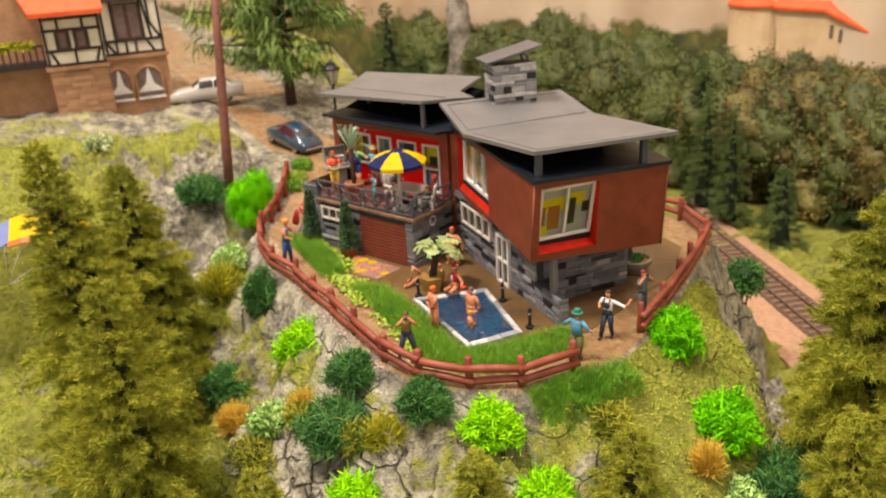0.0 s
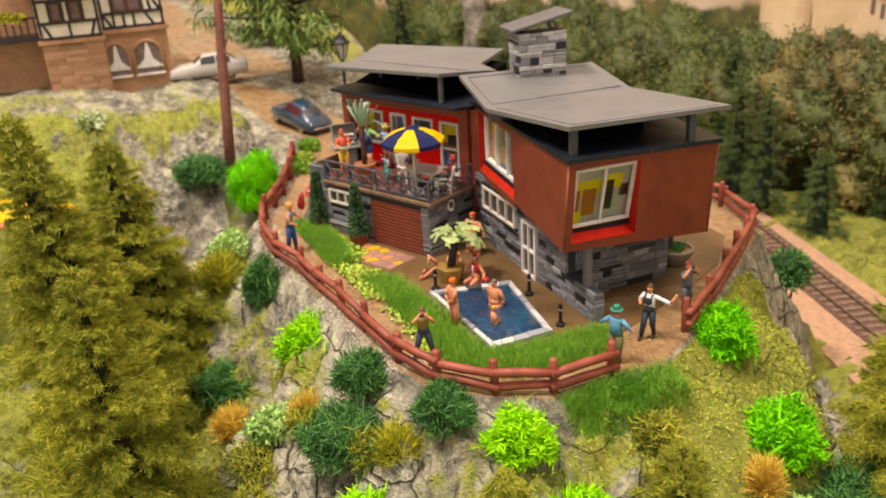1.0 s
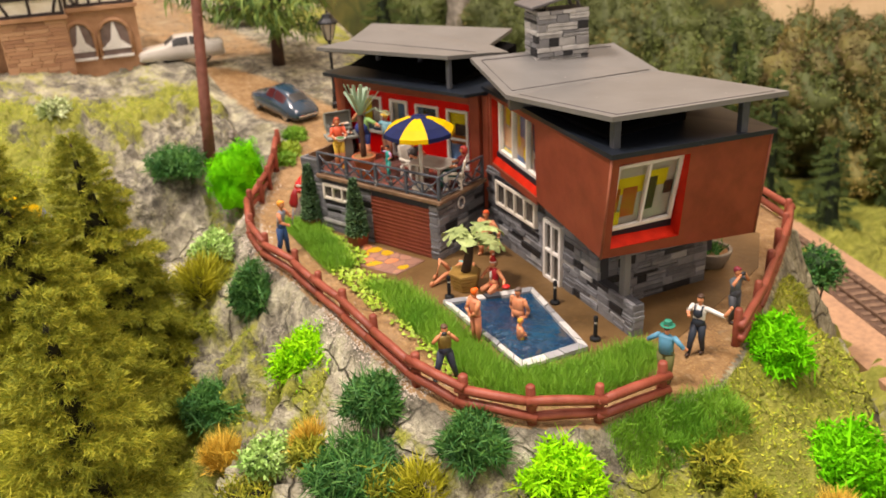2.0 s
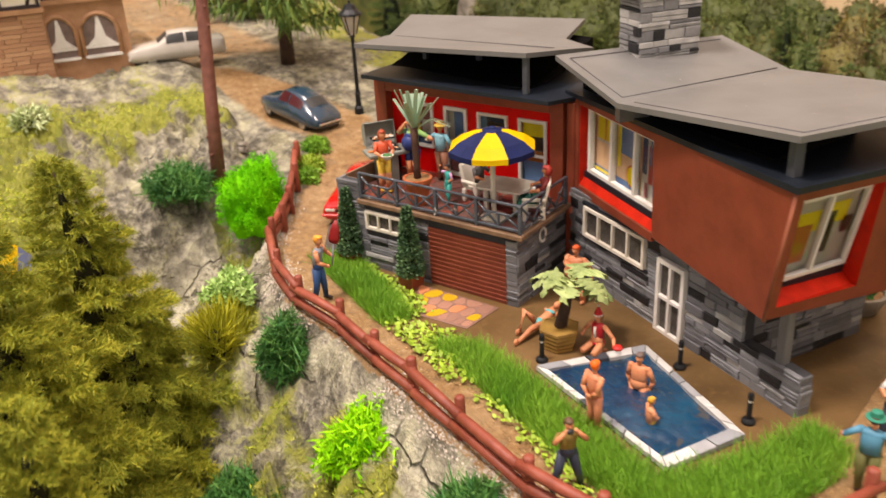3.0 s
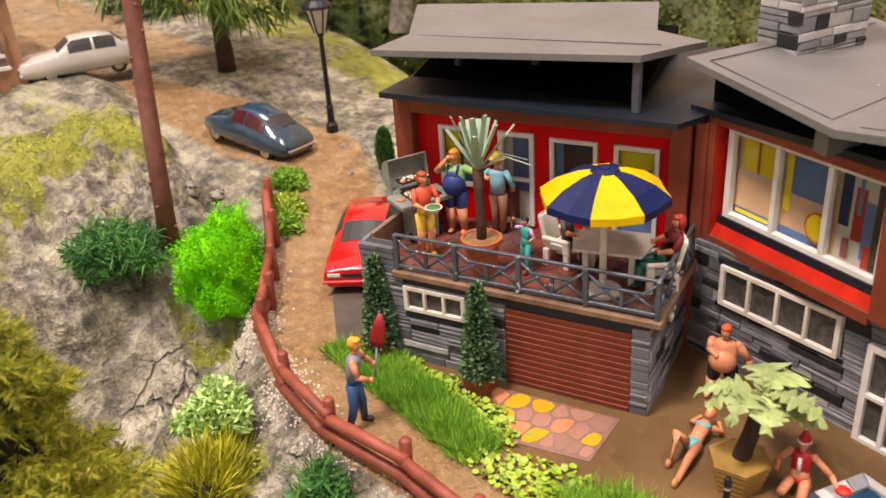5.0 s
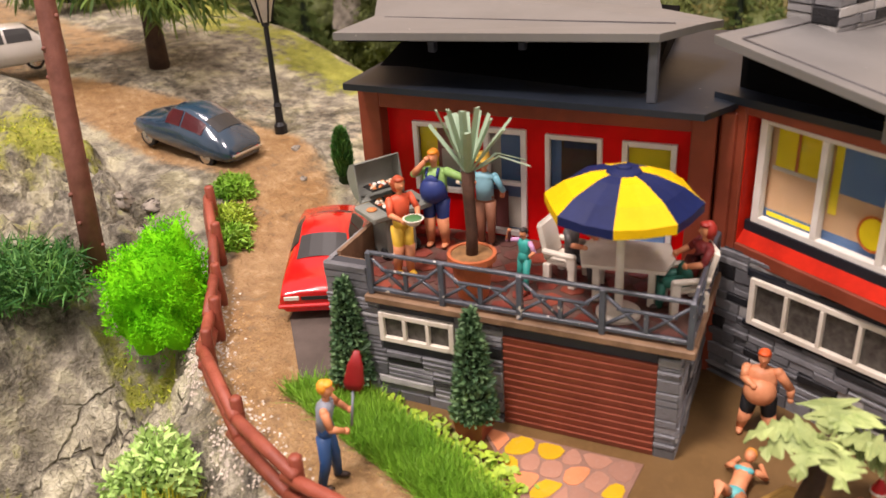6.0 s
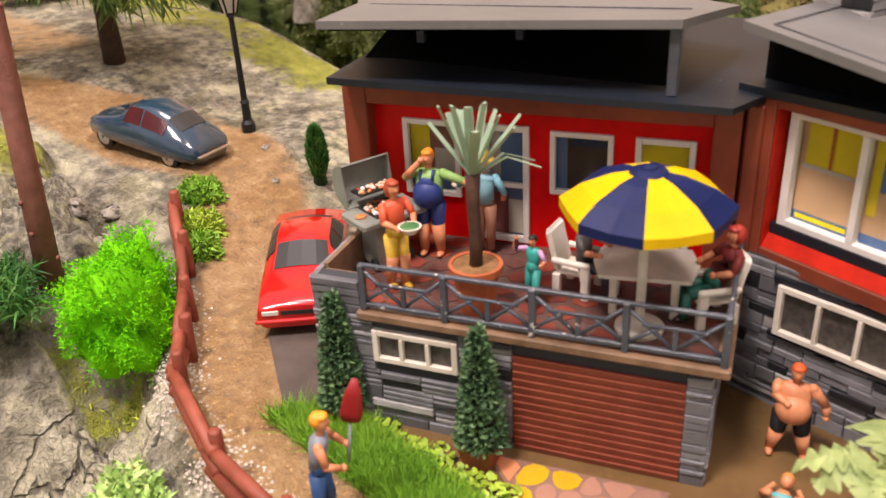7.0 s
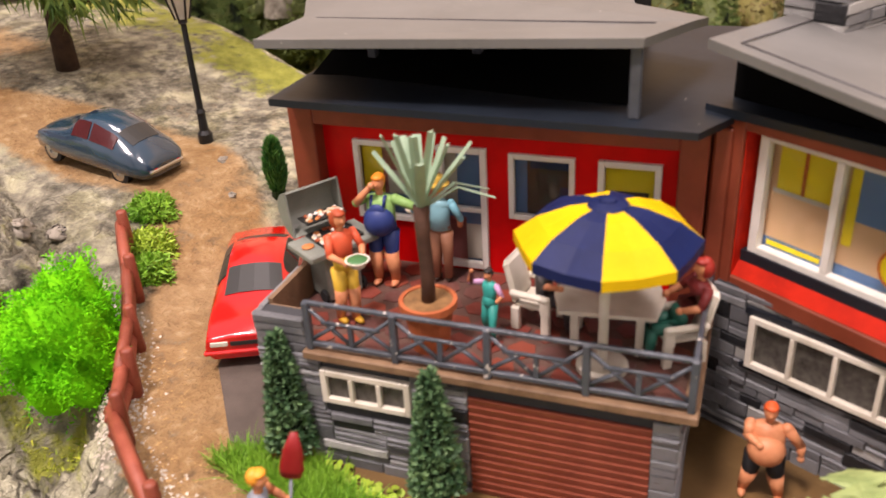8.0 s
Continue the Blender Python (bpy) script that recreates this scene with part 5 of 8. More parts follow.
def spruce(x, y, h, r, z=None, seed=1, leaf=OLIVE, core=OLIVE_SHADE, dens=1.0, label="tall olive-green model spruce on the slope", group="olive spruces round the rock", lean=(0, 0)):
    zz = height(x, y) if z is None else z
    t = thing("spruce", label, "tree", pose(x, y, zz), group)
    rr = np.random.default_rng(seed)
    part("trunk", tube(bmesh.new(), [(0, 0, -0.3), (lean[0] * 0.4, lean[1] * 0.4, h * 0.4), (lean[0] * 0.97, lean[1] * 0.97, h * 0.97)], [0.05 * r + 0.08, 0.03 * r + 0.06, 0.02], 7), BARK, t)
    roots, ways, lens = [], [], []
    nb = int(185 * dens * h / 8)
    for k in range(nb):
        u = (k + rr.uniform()) / nb
        zc = h * (0.06 + 0.93 * u)
        reach = r * (1 - zc / h) ** 0.85 * rr.uniform(0.6, 1.14) + 0.14
        a = k * 2.39996 + rr.uniform(-0.4, 0.4)
        d = np.array([math.cos(a), math.sin(a), rr.uniform(-0.3, 0.05) + 0.4 * u])
        side = np.array([-math.sin(a), math.cos(a), 0.0])
        # twigs fan out flat from the branch, each a small brush of needles
        n = max(5, int(reach * 9 * dens ** 0.5))
        s = rr.uniform(0.2, 1.0, n) ** 0.8
        sway = rr.choice((-1.0, 1.0), n) * rr.uniform(0.35, 1.0, n) * (s < 0.93)
        tw = d + side * sway[:, None] + rr.normal(size=(n, 3)) * 0.12 + np.array([0, 0, -0.12])
        tw /= np.linalg.norm(tw, axis=1, keepdims=True)
        tl = reach * 0.3 * (1.15 - s) + 0.16 + 0.05 * reach
        m = int(34 + 10 * reach)
        q = rr.uniform(0, 1, (n, m, 1)) ** 0.8
        p = (np.array([0, 0, zc]) + d * (s * reach)[:, None])[:, None] + tw[:, None] * tl[:, None, None] * q
        p[..., 2] -= 0.12 * reach * (s ** 2)[:, None]
        p += rr.normal(size=p.shape) * 0.022 * (1 + 0.5 * reach)
        roots.append(p.reshape(-1, 3))
        ways.append((tw[:, None] * 0.9 + rr.normal(size=p.shape) * 0.55).reshape(-1, 3))
        lens.append(np.full(n * m, 0.12 + 0.035 * reach))
    p, w, l = np.concatenate(roots), np.concatenate(ways), np.concatenate(lens)
    v, f = blades(p, w, l * rr.uniform(0.6, 1.5, len(p)), 0.021 + 0.002 * r, 0.5, needle=True)
    # Inner cone in a dark colour, so gaps between branches look shaded.
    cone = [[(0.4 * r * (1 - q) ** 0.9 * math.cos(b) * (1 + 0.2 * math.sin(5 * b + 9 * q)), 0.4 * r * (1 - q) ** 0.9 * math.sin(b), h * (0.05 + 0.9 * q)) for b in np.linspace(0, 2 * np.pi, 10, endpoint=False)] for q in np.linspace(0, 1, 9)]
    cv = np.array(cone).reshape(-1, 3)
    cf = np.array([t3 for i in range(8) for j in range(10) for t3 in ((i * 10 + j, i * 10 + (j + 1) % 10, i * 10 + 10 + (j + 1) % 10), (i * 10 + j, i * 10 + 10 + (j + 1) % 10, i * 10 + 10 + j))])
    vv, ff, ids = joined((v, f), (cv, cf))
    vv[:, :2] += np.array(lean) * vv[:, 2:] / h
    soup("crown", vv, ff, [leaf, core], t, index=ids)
    return t


spruce(-6.6, -11.5, 9.3, 2.9, -4.0, 1, lean=(-0.3, -0.6))
spruce(-3.6, -13.5, 12.0, 3.2, -4.8, 2, lean=(-0.6, -1.2))
spruce(1.9, -13.9, 9.2, 2.7, -4.8, 3)
spruce(10.1, -6.3, 4.9, 1.7, -4.3, 4)
spruce(10.3, -1.4, 4.1, 1.6, -4.4, 5)
spruce(6.0, -11.2, 4.2, 1.6, -4.9, 6)
spruce(11.4, 7.6, 12.5, 4.0, -6.0, 7)
spruce(13.6, 3.6, 6.5, 2.0, -6.0, 8)


def grass_patch(label, poly, n, length, mt, seed, lean=(0, 0), z=0.02, width=0.014, name="grass", category="grass"):
    rr = np.random.default_rng(seed)
    lo, hi = np.min(poly, 0), np.max(poly, 0)
    p = rr.uniform(lo, hi, (n * 4, 2))
    edge = inside(poly, p[:, 0], p[:, 1]) + 0.16 * rr.normal(size=len(p))
    p = p[edge < -0.02][:n]
    zz = np.maximum(terrain(p[:, 0], p[:, 1])[0], z - 0.03) if z is not None else terrain(p[:, 0], p[:, 1])[0]
    w = np.c_[rr.normal(size=(len(p), 2)) * 0.32 + np.array(lean), np.ones(len(p))]
    v, f = blades(np.c_[p, zz], w, length * rr.uniform(0.5, 1.25, len(p)), width, 0.35, 0.1)
    return tagged(soup(name, v, f, mt, None, label), category=category, kind="stuff")


grass_patch("strip of bright green static grass along the garage path", [(-9.1, -5.35), (-8.2, -4.35), (-6.3, -4.45), (-4.0, -4.7), (-4.3, -5.45), (-6.3, -5.45)], 16000, 0.42, GRASS, 1)
grass_patch("curved strip of bright green static grass round the pool", [(-2.5, -4.8), (-1.8, -3.9), (0.2, -3.75), (2.4, -3.75), (4.3, -3.7), (4.7, -2.6), (4.8, -1.6), (4.9, 0.1), (5.7, 0.1), (6.2, -1.4), (6.1, -2.8), (5.4, -4.0), (4.2, -4.7), (2.6, -4.75), (0.3, -4.85)], 30000, 0.42, GRASS, 2)
grass_patch("bright green grass on the slope outside the fence", [(7.2, -3.0), (7.3, -1.0), (7.5, 0.7), (8.3, 0.5), (8.4, -1.0), (7.9, -2.7)], 10000, 0.34, GRASS, 3, z=None)


def clover():
    rr = np.random.default_rng(9)
    pts = []
    for poly, n in (([(-4.4, -5.4), (-3.9, -4.6), (-2.7, -4.2), (-1.6, -4.0), (-0.4, -4.6), (-1.0, -5.3), (-2.6, -5.4)], 620), ([(-8.0, -4.5), (-7.6, -4.15), (-4.7, -3.9), (-3.9, -4.4), (-4.2, -4.8), (-6.2, -4.6)], 420), ([(0, -5.1), (0, -4.8), (3, -4.8), (4.5, -5.0), (3.6, -5.2)], 150)):
        p = rr.uniform(np.min(poly, 0), np.max(poly, 0), (n * 4, 2))
        pts.append(p[inside(poly, p[:, 0], p[:, 1]) < 0.12 * rr.normal(size=len(p))][:n])
    p = np.concatenate(pts)
    n = len(p)
    c = np.c_[p, 0.05 + rr.uniform(0, 0.12, n)]
    a, tilt, s = rr.uniform(0, 6.28, n), rr.normal(size=(n, 2)) * 0.35, rr.uniform(0.035, 0.09, n)
    vs = [c + np.c_[np.cos(a + q) * s, np.sin(a + q) * s * 0.8, (np.cos(a + q) * tilt[:, 0] + np.sin(a + q) * tilt[:, 1]) * s] for q in np.linspace(0, 2 * np.pi, 5, endpoint=False)]
    v = np.stack(vs, 1).reshape(-1, 3)
    f = (np.array([[0, 1, 2, 3, 4]])[None] + 5 * np.arange(n)[:, None, None]).reshape(-1, 5)
    tagged(soup("clover", v, f, CLOVER, None, "scattered pale green leaf flakes beside the path"), category="ground cover", kind="stuff")


clover()


def pebbles():
    rr = np.random.default_rng(19)
    p = rr.uniform((-13, -7), (7.2, 9), (26000, 2))
    d = inside(GARDEN, p[:, 0], p[:, 1])
    keep = (d < 0.1) & (d > -1.9) & ((p[:, 0] > -9.5) | (d > -1.2))
    p = p[keep][:9000]
    s = rr.uniform(0.012, 0.034, len(p))
    o = np.array([[1, 0, 0], [-0.5, 0.87, 0], [-0.5, -0.87, 0], [0, 0, 0.9]])
    a = rr.uniform(0, 6.28, len(p))
    rot = np.stack([np.stack([np.cos(a), -np.sin(a), 0 * a], -1), np.stack([np.sin(a), np.cos(a), 0 * a], -1), np.stack([0 * a, 0 * a, 1 + 0 * a], -1)], 1)
    v = (np.einsum("nij,kj->nki", rot, o) * s[:, None, None] + np.c_[p, np.full(len(p), 0.005)][:, None]).reshape(-1, 3)
    f = (np.array([[0, 1, 3], [1, 2, 3], [2, 0, 3]])[None] + 4 * np.arange(len(p))[:, None, None]).reshape(-1, 3)
    tagged(soup("gravel", v, f, GRAVEL, None, "loose sandy gravel along the fence path"), category="gravel", kind="stuff")
    p = rr.uniform((-14.5, -8), (6, -4), (60000, 2))
    d = inside(GARDEN, p[:, 0], p[:, 1])
    p = p[np.abs(d - 0.05 + 0.25 * rr.normal(size=len(p))) < 0.28 * np.clip(fbm(p[:, 0] * 0.7, p[:, 1] * 0.7, 15) * 2.4 - 0.75 + 0.3 * (p[:, 0] < -6), 0, 1)][:5000]
    n = len(p)
    a, s = rr.uniform(0, 6.28, n), rr.uniform(0.015, 0.05, n)
    rot = np.stack([np.stack([np.cos(a), -np.sin(a), 0 * a], -1), np.stack([np.sin(a), np.cos(a), 0 * a], -1), np.stack([0 * a, 0 * a, 1 + 0 * a], -1)], 1)
    v = (np.einsum("nij,kj->nki", rot, o) * s[:, None, None] + np.c_[p, terrain(p[:, 0], p[:, 1])[0]][:, None]).reshape(-1, 3)
    f = (np.array([[0, 1, 3], [1, 2, 3], [2, 0, 3]])[None] + 4 * np.arange(n)[:, None, None]).reshape(-1, 3)
    tagged(soup("rubble", v, f, RUBBLE, None, "whitish rubble along the foot of the fence"), category="gravel", kind="stuff")


pebbles()


def moss_flock():
    rr = np.random.default_rng(77)
    p = np.concatenate([rr.uniform((-18, -19), (13, 10), (190000, 2)), rr.uniform((-26, -20), (-14, -4), (16000, 2))])
    d = inside(GARDEN, p[:, 0], p[:, 1])
    p = p[(d > 0.25)]
    z, crack, moss, grav, tone, broken = terrain(p[:, 0], p[:, 1])
    keep = moss + 0.35 * (fbm(p[:, 0] * 2.2, p[:, 1] * 2.2, 91) - 0.5) > 0.52
    p, z = p[keep][:76000], z[keep][:76000]
    n = len(p)
    v, f = blades(np.c_[p, z], np.c_[rr.normal(size=(n, 2)) * 1.3, np.ones(n)], 0.1 * rr.uniform(0.5, 1.5, n), 0.034, 0.6)
    tagged(soup("moss", v, f, MEADOW, None, "yellow-green flock moss on the rock slopes"), category="moss", kind="stuff")


moss_flock()


# ---- coloured flagstones before the garage ----
def flagstones():
    base = slab("flagstone_bed", [(-5.75, -3.55), (-3.15, -2.4), (-2.7, -3.7), (-4.0, -4.35)], 0.05, FLAGBED, "pinkish bed of the crazy-paved apron", 0.06)
    r = random.Random(3)
    bed = [Vector(p) for p in ((-5.68, -3.54), (-3.2, -2.46), (-2.76, -3.66), (-4.0, -4.28))]
    sites = []
    for i in range(6):
        for j in range(3):
            u, v = (i + 0.5 + r.uniform(-0.34, 0.34)) / 6, (j + 0.5 + r.uniform(-0.3, 0.3)) / 3
            sites.append(bed[0].lerp(bed[1], u).lerp(bed[3].lerp(bed[2], u), v))

    def clipped(poly, p, n):
        out = []
        for a, b in zip(poly, poly[1:] + poly[:1]):
            da, db = (a - p).dot(n), (b - p).dot(n)
            if da <= 0:
                out.append(a)
            if (da <= 0) != (db <= 0):
                out.append(a.lerp(b, da / (da - db)))
        return out
    for s in sites:
        poly = list(bed)
        for q in sites:
            if q is not s:
                n = (q - s).normalized()
                poly = clipped(poly, (s + q) / 2 - n * 0.012, n)
        if len(poly) > 2:
            c = sum(poly, Vector((0, 0))) / len(poly)
            poly = [c + (p - c) * r.uniform(0.88, 1.0) for p in poly]
            for turn in range(1):
                poly = [a.lerp(b, w) for a, b in zip(poly, poly[1:] + poly[:1]) for w in (0.25, 0.75)]
            part("flag", prism(bmesh.new(), [tuple(p) for p in poly], 0.045, 0.055 + r.uniform(0, 0.006)), FLAGS, base)


flagstones()


# ---- fence ----
def fence(posts, closed_label):
    t = thing("fence", closed_label, "fence", pose(*posts[0], 0))
    o = Vector((*posts[0], 0))
    r = random.Random(len(posts))
    zs = [max(height(x, y), -0.05) for x, y in posts]
    for (x, y), z in zip(posts, zs):
        bm = bmesh.new()
        w, h = r.uniform(0.115, 0.135), r.uniform(0.98, 1.12)
        lean = Vector((r.uniform(-0.04, 0.04), r.uniform(-0.04, 0.04), h))
        p = Vector((x, y, z)) - o
        tube(bm, [p - Vector((0, 0, 0.4)), p + lean * 0.5, p + lean * 0.96, p + lean], [w * 1.05, w, w * 0.95, w * 0.7], 7)
        part("post", bm, FENCE, t)
    for k in range(len(posts) - 1):
        a, b = Vector((*posts[k], zs[k])) - o, Vector((*posts[k + 1], zs[k + 1])) - o
        d = (b - a).normalized()
        out = Vector((d.y, -d.x, 0)) * 0.12
        for hz in (0.3, 0.72):
            j = lambda: Vector((0, 0, r.uniform(-0.07, 0.07)))
            p, q = a + out * r.uniform(0.7, 1.2) + Vector((0, 0, hz)) + j() - d * 0.16, b + out * r.uniform(0.7, 1.2) + Vector((0, 0, hz)) + j() + d * 0.16
            mid = (p + q) / 2 + Vector((0, 0, r.uniform(-0.03, 0.03)))
            part("rail", tube(bmesh.new(), [p, p.lerp(mid, 0.5), mid, q], [0.112, 0.128, 0.128, 0.112], 6), FENCE, t)
    return t


fence([(-15.7, -3.2), (-14.3, -3.85), (-12.95, -4.6), (-11.75, -5.35), (-10.6, -6.1), (-8.3, -6.72), (-6.3, -6.85), (-4.4, -6.47), (-2.57, -6.37), (-0.86, -6.2), (1.04, -6.1), (3.28, -5.96), (4.88, -5.48), (6.18, -4.36), (6.95, -3.0), (7.0, -1.15)], "red-brown rustic post-and-rail fence along the rock edge")
fence([(6.2, 2.15), (5.15, 3.98), (4.0, 5.75), (3.1, 7.1), (2.2, 8.4), (1.3, 9.55), (-1.04, 10.25), (-3.2, 9.9)], "red-brown rustic fence behind the overhanging storey")


# ---- pool ----
def pool():
    t = thing("pool", "small blue garden pool with a grey and white stone rim", "pool", pose(0, 0, 0.02))
    c = [Vector((-0.13, -3.35, 0)), Vector((4.23, -3.36, 0)), Vector((4.35, -1.33, 0)), Vector((0.6, -0.62, 0))]
    mid = sum(c, Vector()) / 4
    inn = [p + (mid - p).normalized() * 0.32 for p in c]
    part("basin", prism(bmesh.new(), [p.xy for p in c], 0.0, 0.04), MORTAR, t)
    part("pool_floor", prism(bmesh.new(), [p.xy for p in inn], 0.04, 0.05), MORTAR, t)
    n = 90
    u, v = [g.ravel() for g in np.meshgrid(np.linspace(0, 1, n), np.linspace(0, 1, n))]
    A, B, C, D = [np.array(p) for p in inn]
    w = (np.outer((1 - u) * (1 - v), A) + np.outer(u * (1 - v), B) + np.outer(u * v, C) + np.outer((1 - u) * v, D))
    w[:, 2] = 0.08 + 0.05 * (fbm(w[:, 0] * 1.6, w[:, 1] * 1.6, 5) - 0.5) + 0.09 * (fbm(w[:, 0] * 3.5, w[:, 1] * 3.5, 6, 3) - 0.5)
    k = np.arange(n * n).reshape(n, n)
    soup("water", w, np.stack([k[:-1, :-1], k[:-1, 1:], k[1:, 1:], k[1:, :-1]], -1).reshape(-1, 4), WATER, t, "rippled deep blue glossy water", smooth=True)
    r = random.Random(8)
    for k in range(4):
        a, b, ia, ib = c[k], c[(k + 1) % 4], inn[k], inn[(k + 1) % 4]
        cuts = [0.0]
        while cuts[-1] < 1:
            cuts.append(cuts[-1] + r.uniform(0.35, 0.85) / (b - a).length)
        cuts = [q / cuts[-1] for q in cuts]
        for u, v in zip(cuts, cuts[1:]):
            u, v = u + 0.005, v - 0.005
            part("rim_stone", prism(bmesh.new(), [a.lerp(b, u).xy, a.lerp(b, v).xy, ia.lerp(ib, v).xy, ia.lerp(ib, u).xy], 0.03, 0.15 + r.uniform(-0.01, 0.015)), RIM, t)


RIM = mat("rim_stone", "9a9b9c", 0.5, None, 5, 0.2, 0.4, shades=[(0, "c4c3be"), (0.34, "96989b"), (0.56, "d2d0ca"), (0.74, "44474d"), (0.9, "a4a5a6")])
pool()


def bollard(m):
    t = thing("bollard_lamp", "short black bollard lamp with a pale lens by the pool", "garden lamp", m, "bollard lamps round the pool")
    part("base", lathe(bmesh.new(), [(0.15, 0), (0.15, 0.06), (0.13, 0.09), (0.06, 0.11)], 14), IRON, t)
    part("stem", lathe(bmesh.new(), [(0.06, 0.1), (0.055, 0.52)], 10), IRON, t)
    part("lens", lathe(bmesh.new(), [(0.05, 0.52), (0.05, 0.58)], 10), LENS, t, "pale frosted lens")
    part("cap", lathe(bmesh.new(), [(0.065, 0.58), (0.065, 0.7), (0.05, 0.74), (0.01, 0.75)], 10), IRON, t)
    return t


first = bollard(pose(-0.4, -2.98, 0.03))
for x, y in ((1.66, -0.52), (3.98, -0.82)):
    copy_thing(first, scaled(pose(x, y, 0.03)))


# ---- potted plants ----
def clipped_conifer(m):
    t = thing("potted_conifer", "clipped dark green conical shrub in a square terracotta pot", "potted plant", m, "clipped conifers before the garage wall")
    bm = bmesh.new()
    prism(bm, [(-0.28, -0.28), (0.28, -0.28), (0.28, 0.28), (-0.28, 0.28)], 0, 0.42)
    for v in bm.verts:
        if v.co.z < 0.1:
            v.co.x *= 0.82
            v.co.y *= 0.82
    part("pot", bm, TERRA2, t, "square brown terracotta pot")
    part("soil", box(bmesh.new(), -0.24, 0.24, -0.24, 0.24, 0.42, 0.435), SOIL, t)
    rr = np.random.default_rng(2)
    n = 2600
    u = rr.uniform(0, 1, n) ** 1.4
    a = rr.uniform(0, 6.28, n)
    rad = 0.335 * (1 - u) ** 0.7 * rr.uniform(0.75, 1.05, n) + 0.03
    p = np.c_[np.cos(a) * rad, np.sin(a) * rad, 0.42 + u * 2.0]
    v, f = blades(p, np.c_[np.cos(a), np.sin(a), 0.6 + 0 * a] + rr.normal(size=(n, 3)) * 0.5, 0.11 * rr.uniform(0.6, 1.3, n), 0.06)
    # Dark inner cone stands for the shade behind the clipped leaves.
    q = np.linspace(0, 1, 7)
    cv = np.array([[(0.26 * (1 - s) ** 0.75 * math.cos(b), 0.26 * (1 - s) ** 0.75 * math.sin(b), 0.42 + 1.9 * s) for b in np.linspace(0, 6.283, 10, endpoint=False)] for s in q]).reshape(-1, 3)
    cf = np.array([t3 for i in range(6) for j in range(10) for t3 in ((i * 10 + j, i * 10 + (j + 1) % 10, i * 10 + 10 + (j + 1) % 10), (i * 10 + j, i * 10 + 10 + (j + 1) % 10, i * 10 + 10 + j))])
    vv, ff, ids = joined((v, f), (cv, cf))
    soup("foliage", vv, ff, [CYPRESS, LEAF_SHADE], t, index=ids)
    return t


first = clipped_conifer(pose(-8.08, -4.5, 0.03, 0, 0, 24))
copy_thing(first, scaled(pose(-5.68, -3.72, 0.03, 0, 0, 20)))


def cypress(x, y, h):
    z = height(x, y)
    t = thing("cypress", "slim dark green cypress behind the parked car", "tree", pose(x, y, z))
    rr = np.random.default_rng(5)
    n = 1500
    u, a = rr.uniform(0, 1, n), rr.uniform(0, 6.28, n)
    rad = 0.2 * np.sin(np.pi * np.clip(u * 0.9 + 0.1, 0, 1)) ** 0.7 * rr.uniform(0.8, 1.1, n)
    v, f = blades(np.c_[np.cos(a) * rad, np.sin(a) * rad, 0.1 + u * h], np.c_[np.cos(a) * 0.4, np.sin(a) * 0.4, 1 + 0 * a], 0.25, 0.06)
    soup("foliage", v, f, DGREEN, t)
    # The trunk takes the dark shade colour to fill gaps in the foliage.
    part("trunk", tube(bmesh.new(), [(0, 0, -0.1), (0, 0, h * 0.9)], [0.2, 0.05], 6), DG_SHADE, t)


cypress(-15.6, 0.75, 1.3)


def palm():
    m = MG @ pose(-3.56, 0.62, 2.155)
    t = thing("potted_palm", "yucca palm with stiff grey-green leaves in a terracotta pot", "potted plant", m)
    part("pot", lathe(bmesh.new(), [(0.27, 0), (0.36, 0.67), (0.42, 0.68), (0.42, 0.79), (0.36, 0.79), (0.355, 0.75)], 24), TERRA, t, "round terracotta pot")
    part("soil", lathe(bmesh.new(), [(0.355, 0.62), (0.355, 0.77)], 20), SOIL, t)
    part("trunk", tube(bmesh.new(), [(0, 0, 0.55), (0.02, 0, 1.2), (-0.01, 0.01, 1.8), (0, 0, 2.25)], [0.11, 0.1, 0.1, 0.12], 9), PALMBARK, t)
    r = random.Random(4)
    for k in range(17):
        a = k * 2.4 + r.uniform(-0.2, 0.2)
        el = r.uniform(0.85, 1.45)
        L = r.uniform(0.95, 1.28)
        if k >= 15:
            a, el, L = (0.05, 0.35)[k - 15] + 0.4, 0.5, 1.15
        d = Vector((math.cos(a) * math.cos(el), math.sin(a) * math.cos(el), math.sin(el)))
        s = Vector((-math.sin(a), math.cos(a), 0)) * (0.07 if k < 15 else 0.035)
        up = d.cross(s).normalized() * 0.03
        sag = Vector((0, 0, -0.42 if k >= 15 else -0.02)) * L
        b = Vector((0, 0, 2.2))
        bm = bmesh.new()
        rows = [(b, 0.7), (b + d * L * 0.5, 1.0), (b + d * L + sag, 0.85)]
        g = [[bm.verts.new(p - s * w), bm.verts.new(p - up * w), bm.verts.new(p + s * w), bm.verts.new(p + up * w * 0.3)] for p, w in rows]
        for x0, x1 in zip(g, g[1:]):
            for i in range(4):
                bm.faces.new((x0[i], x0[(i + 1) % 4], x1[(i + 1) % 4], x1[i]))
        bm.faces.new(g[0][::-1]), bm.faces.new(g[-1])
        part("leaf", bm, PALMLEAF, t)


palm()


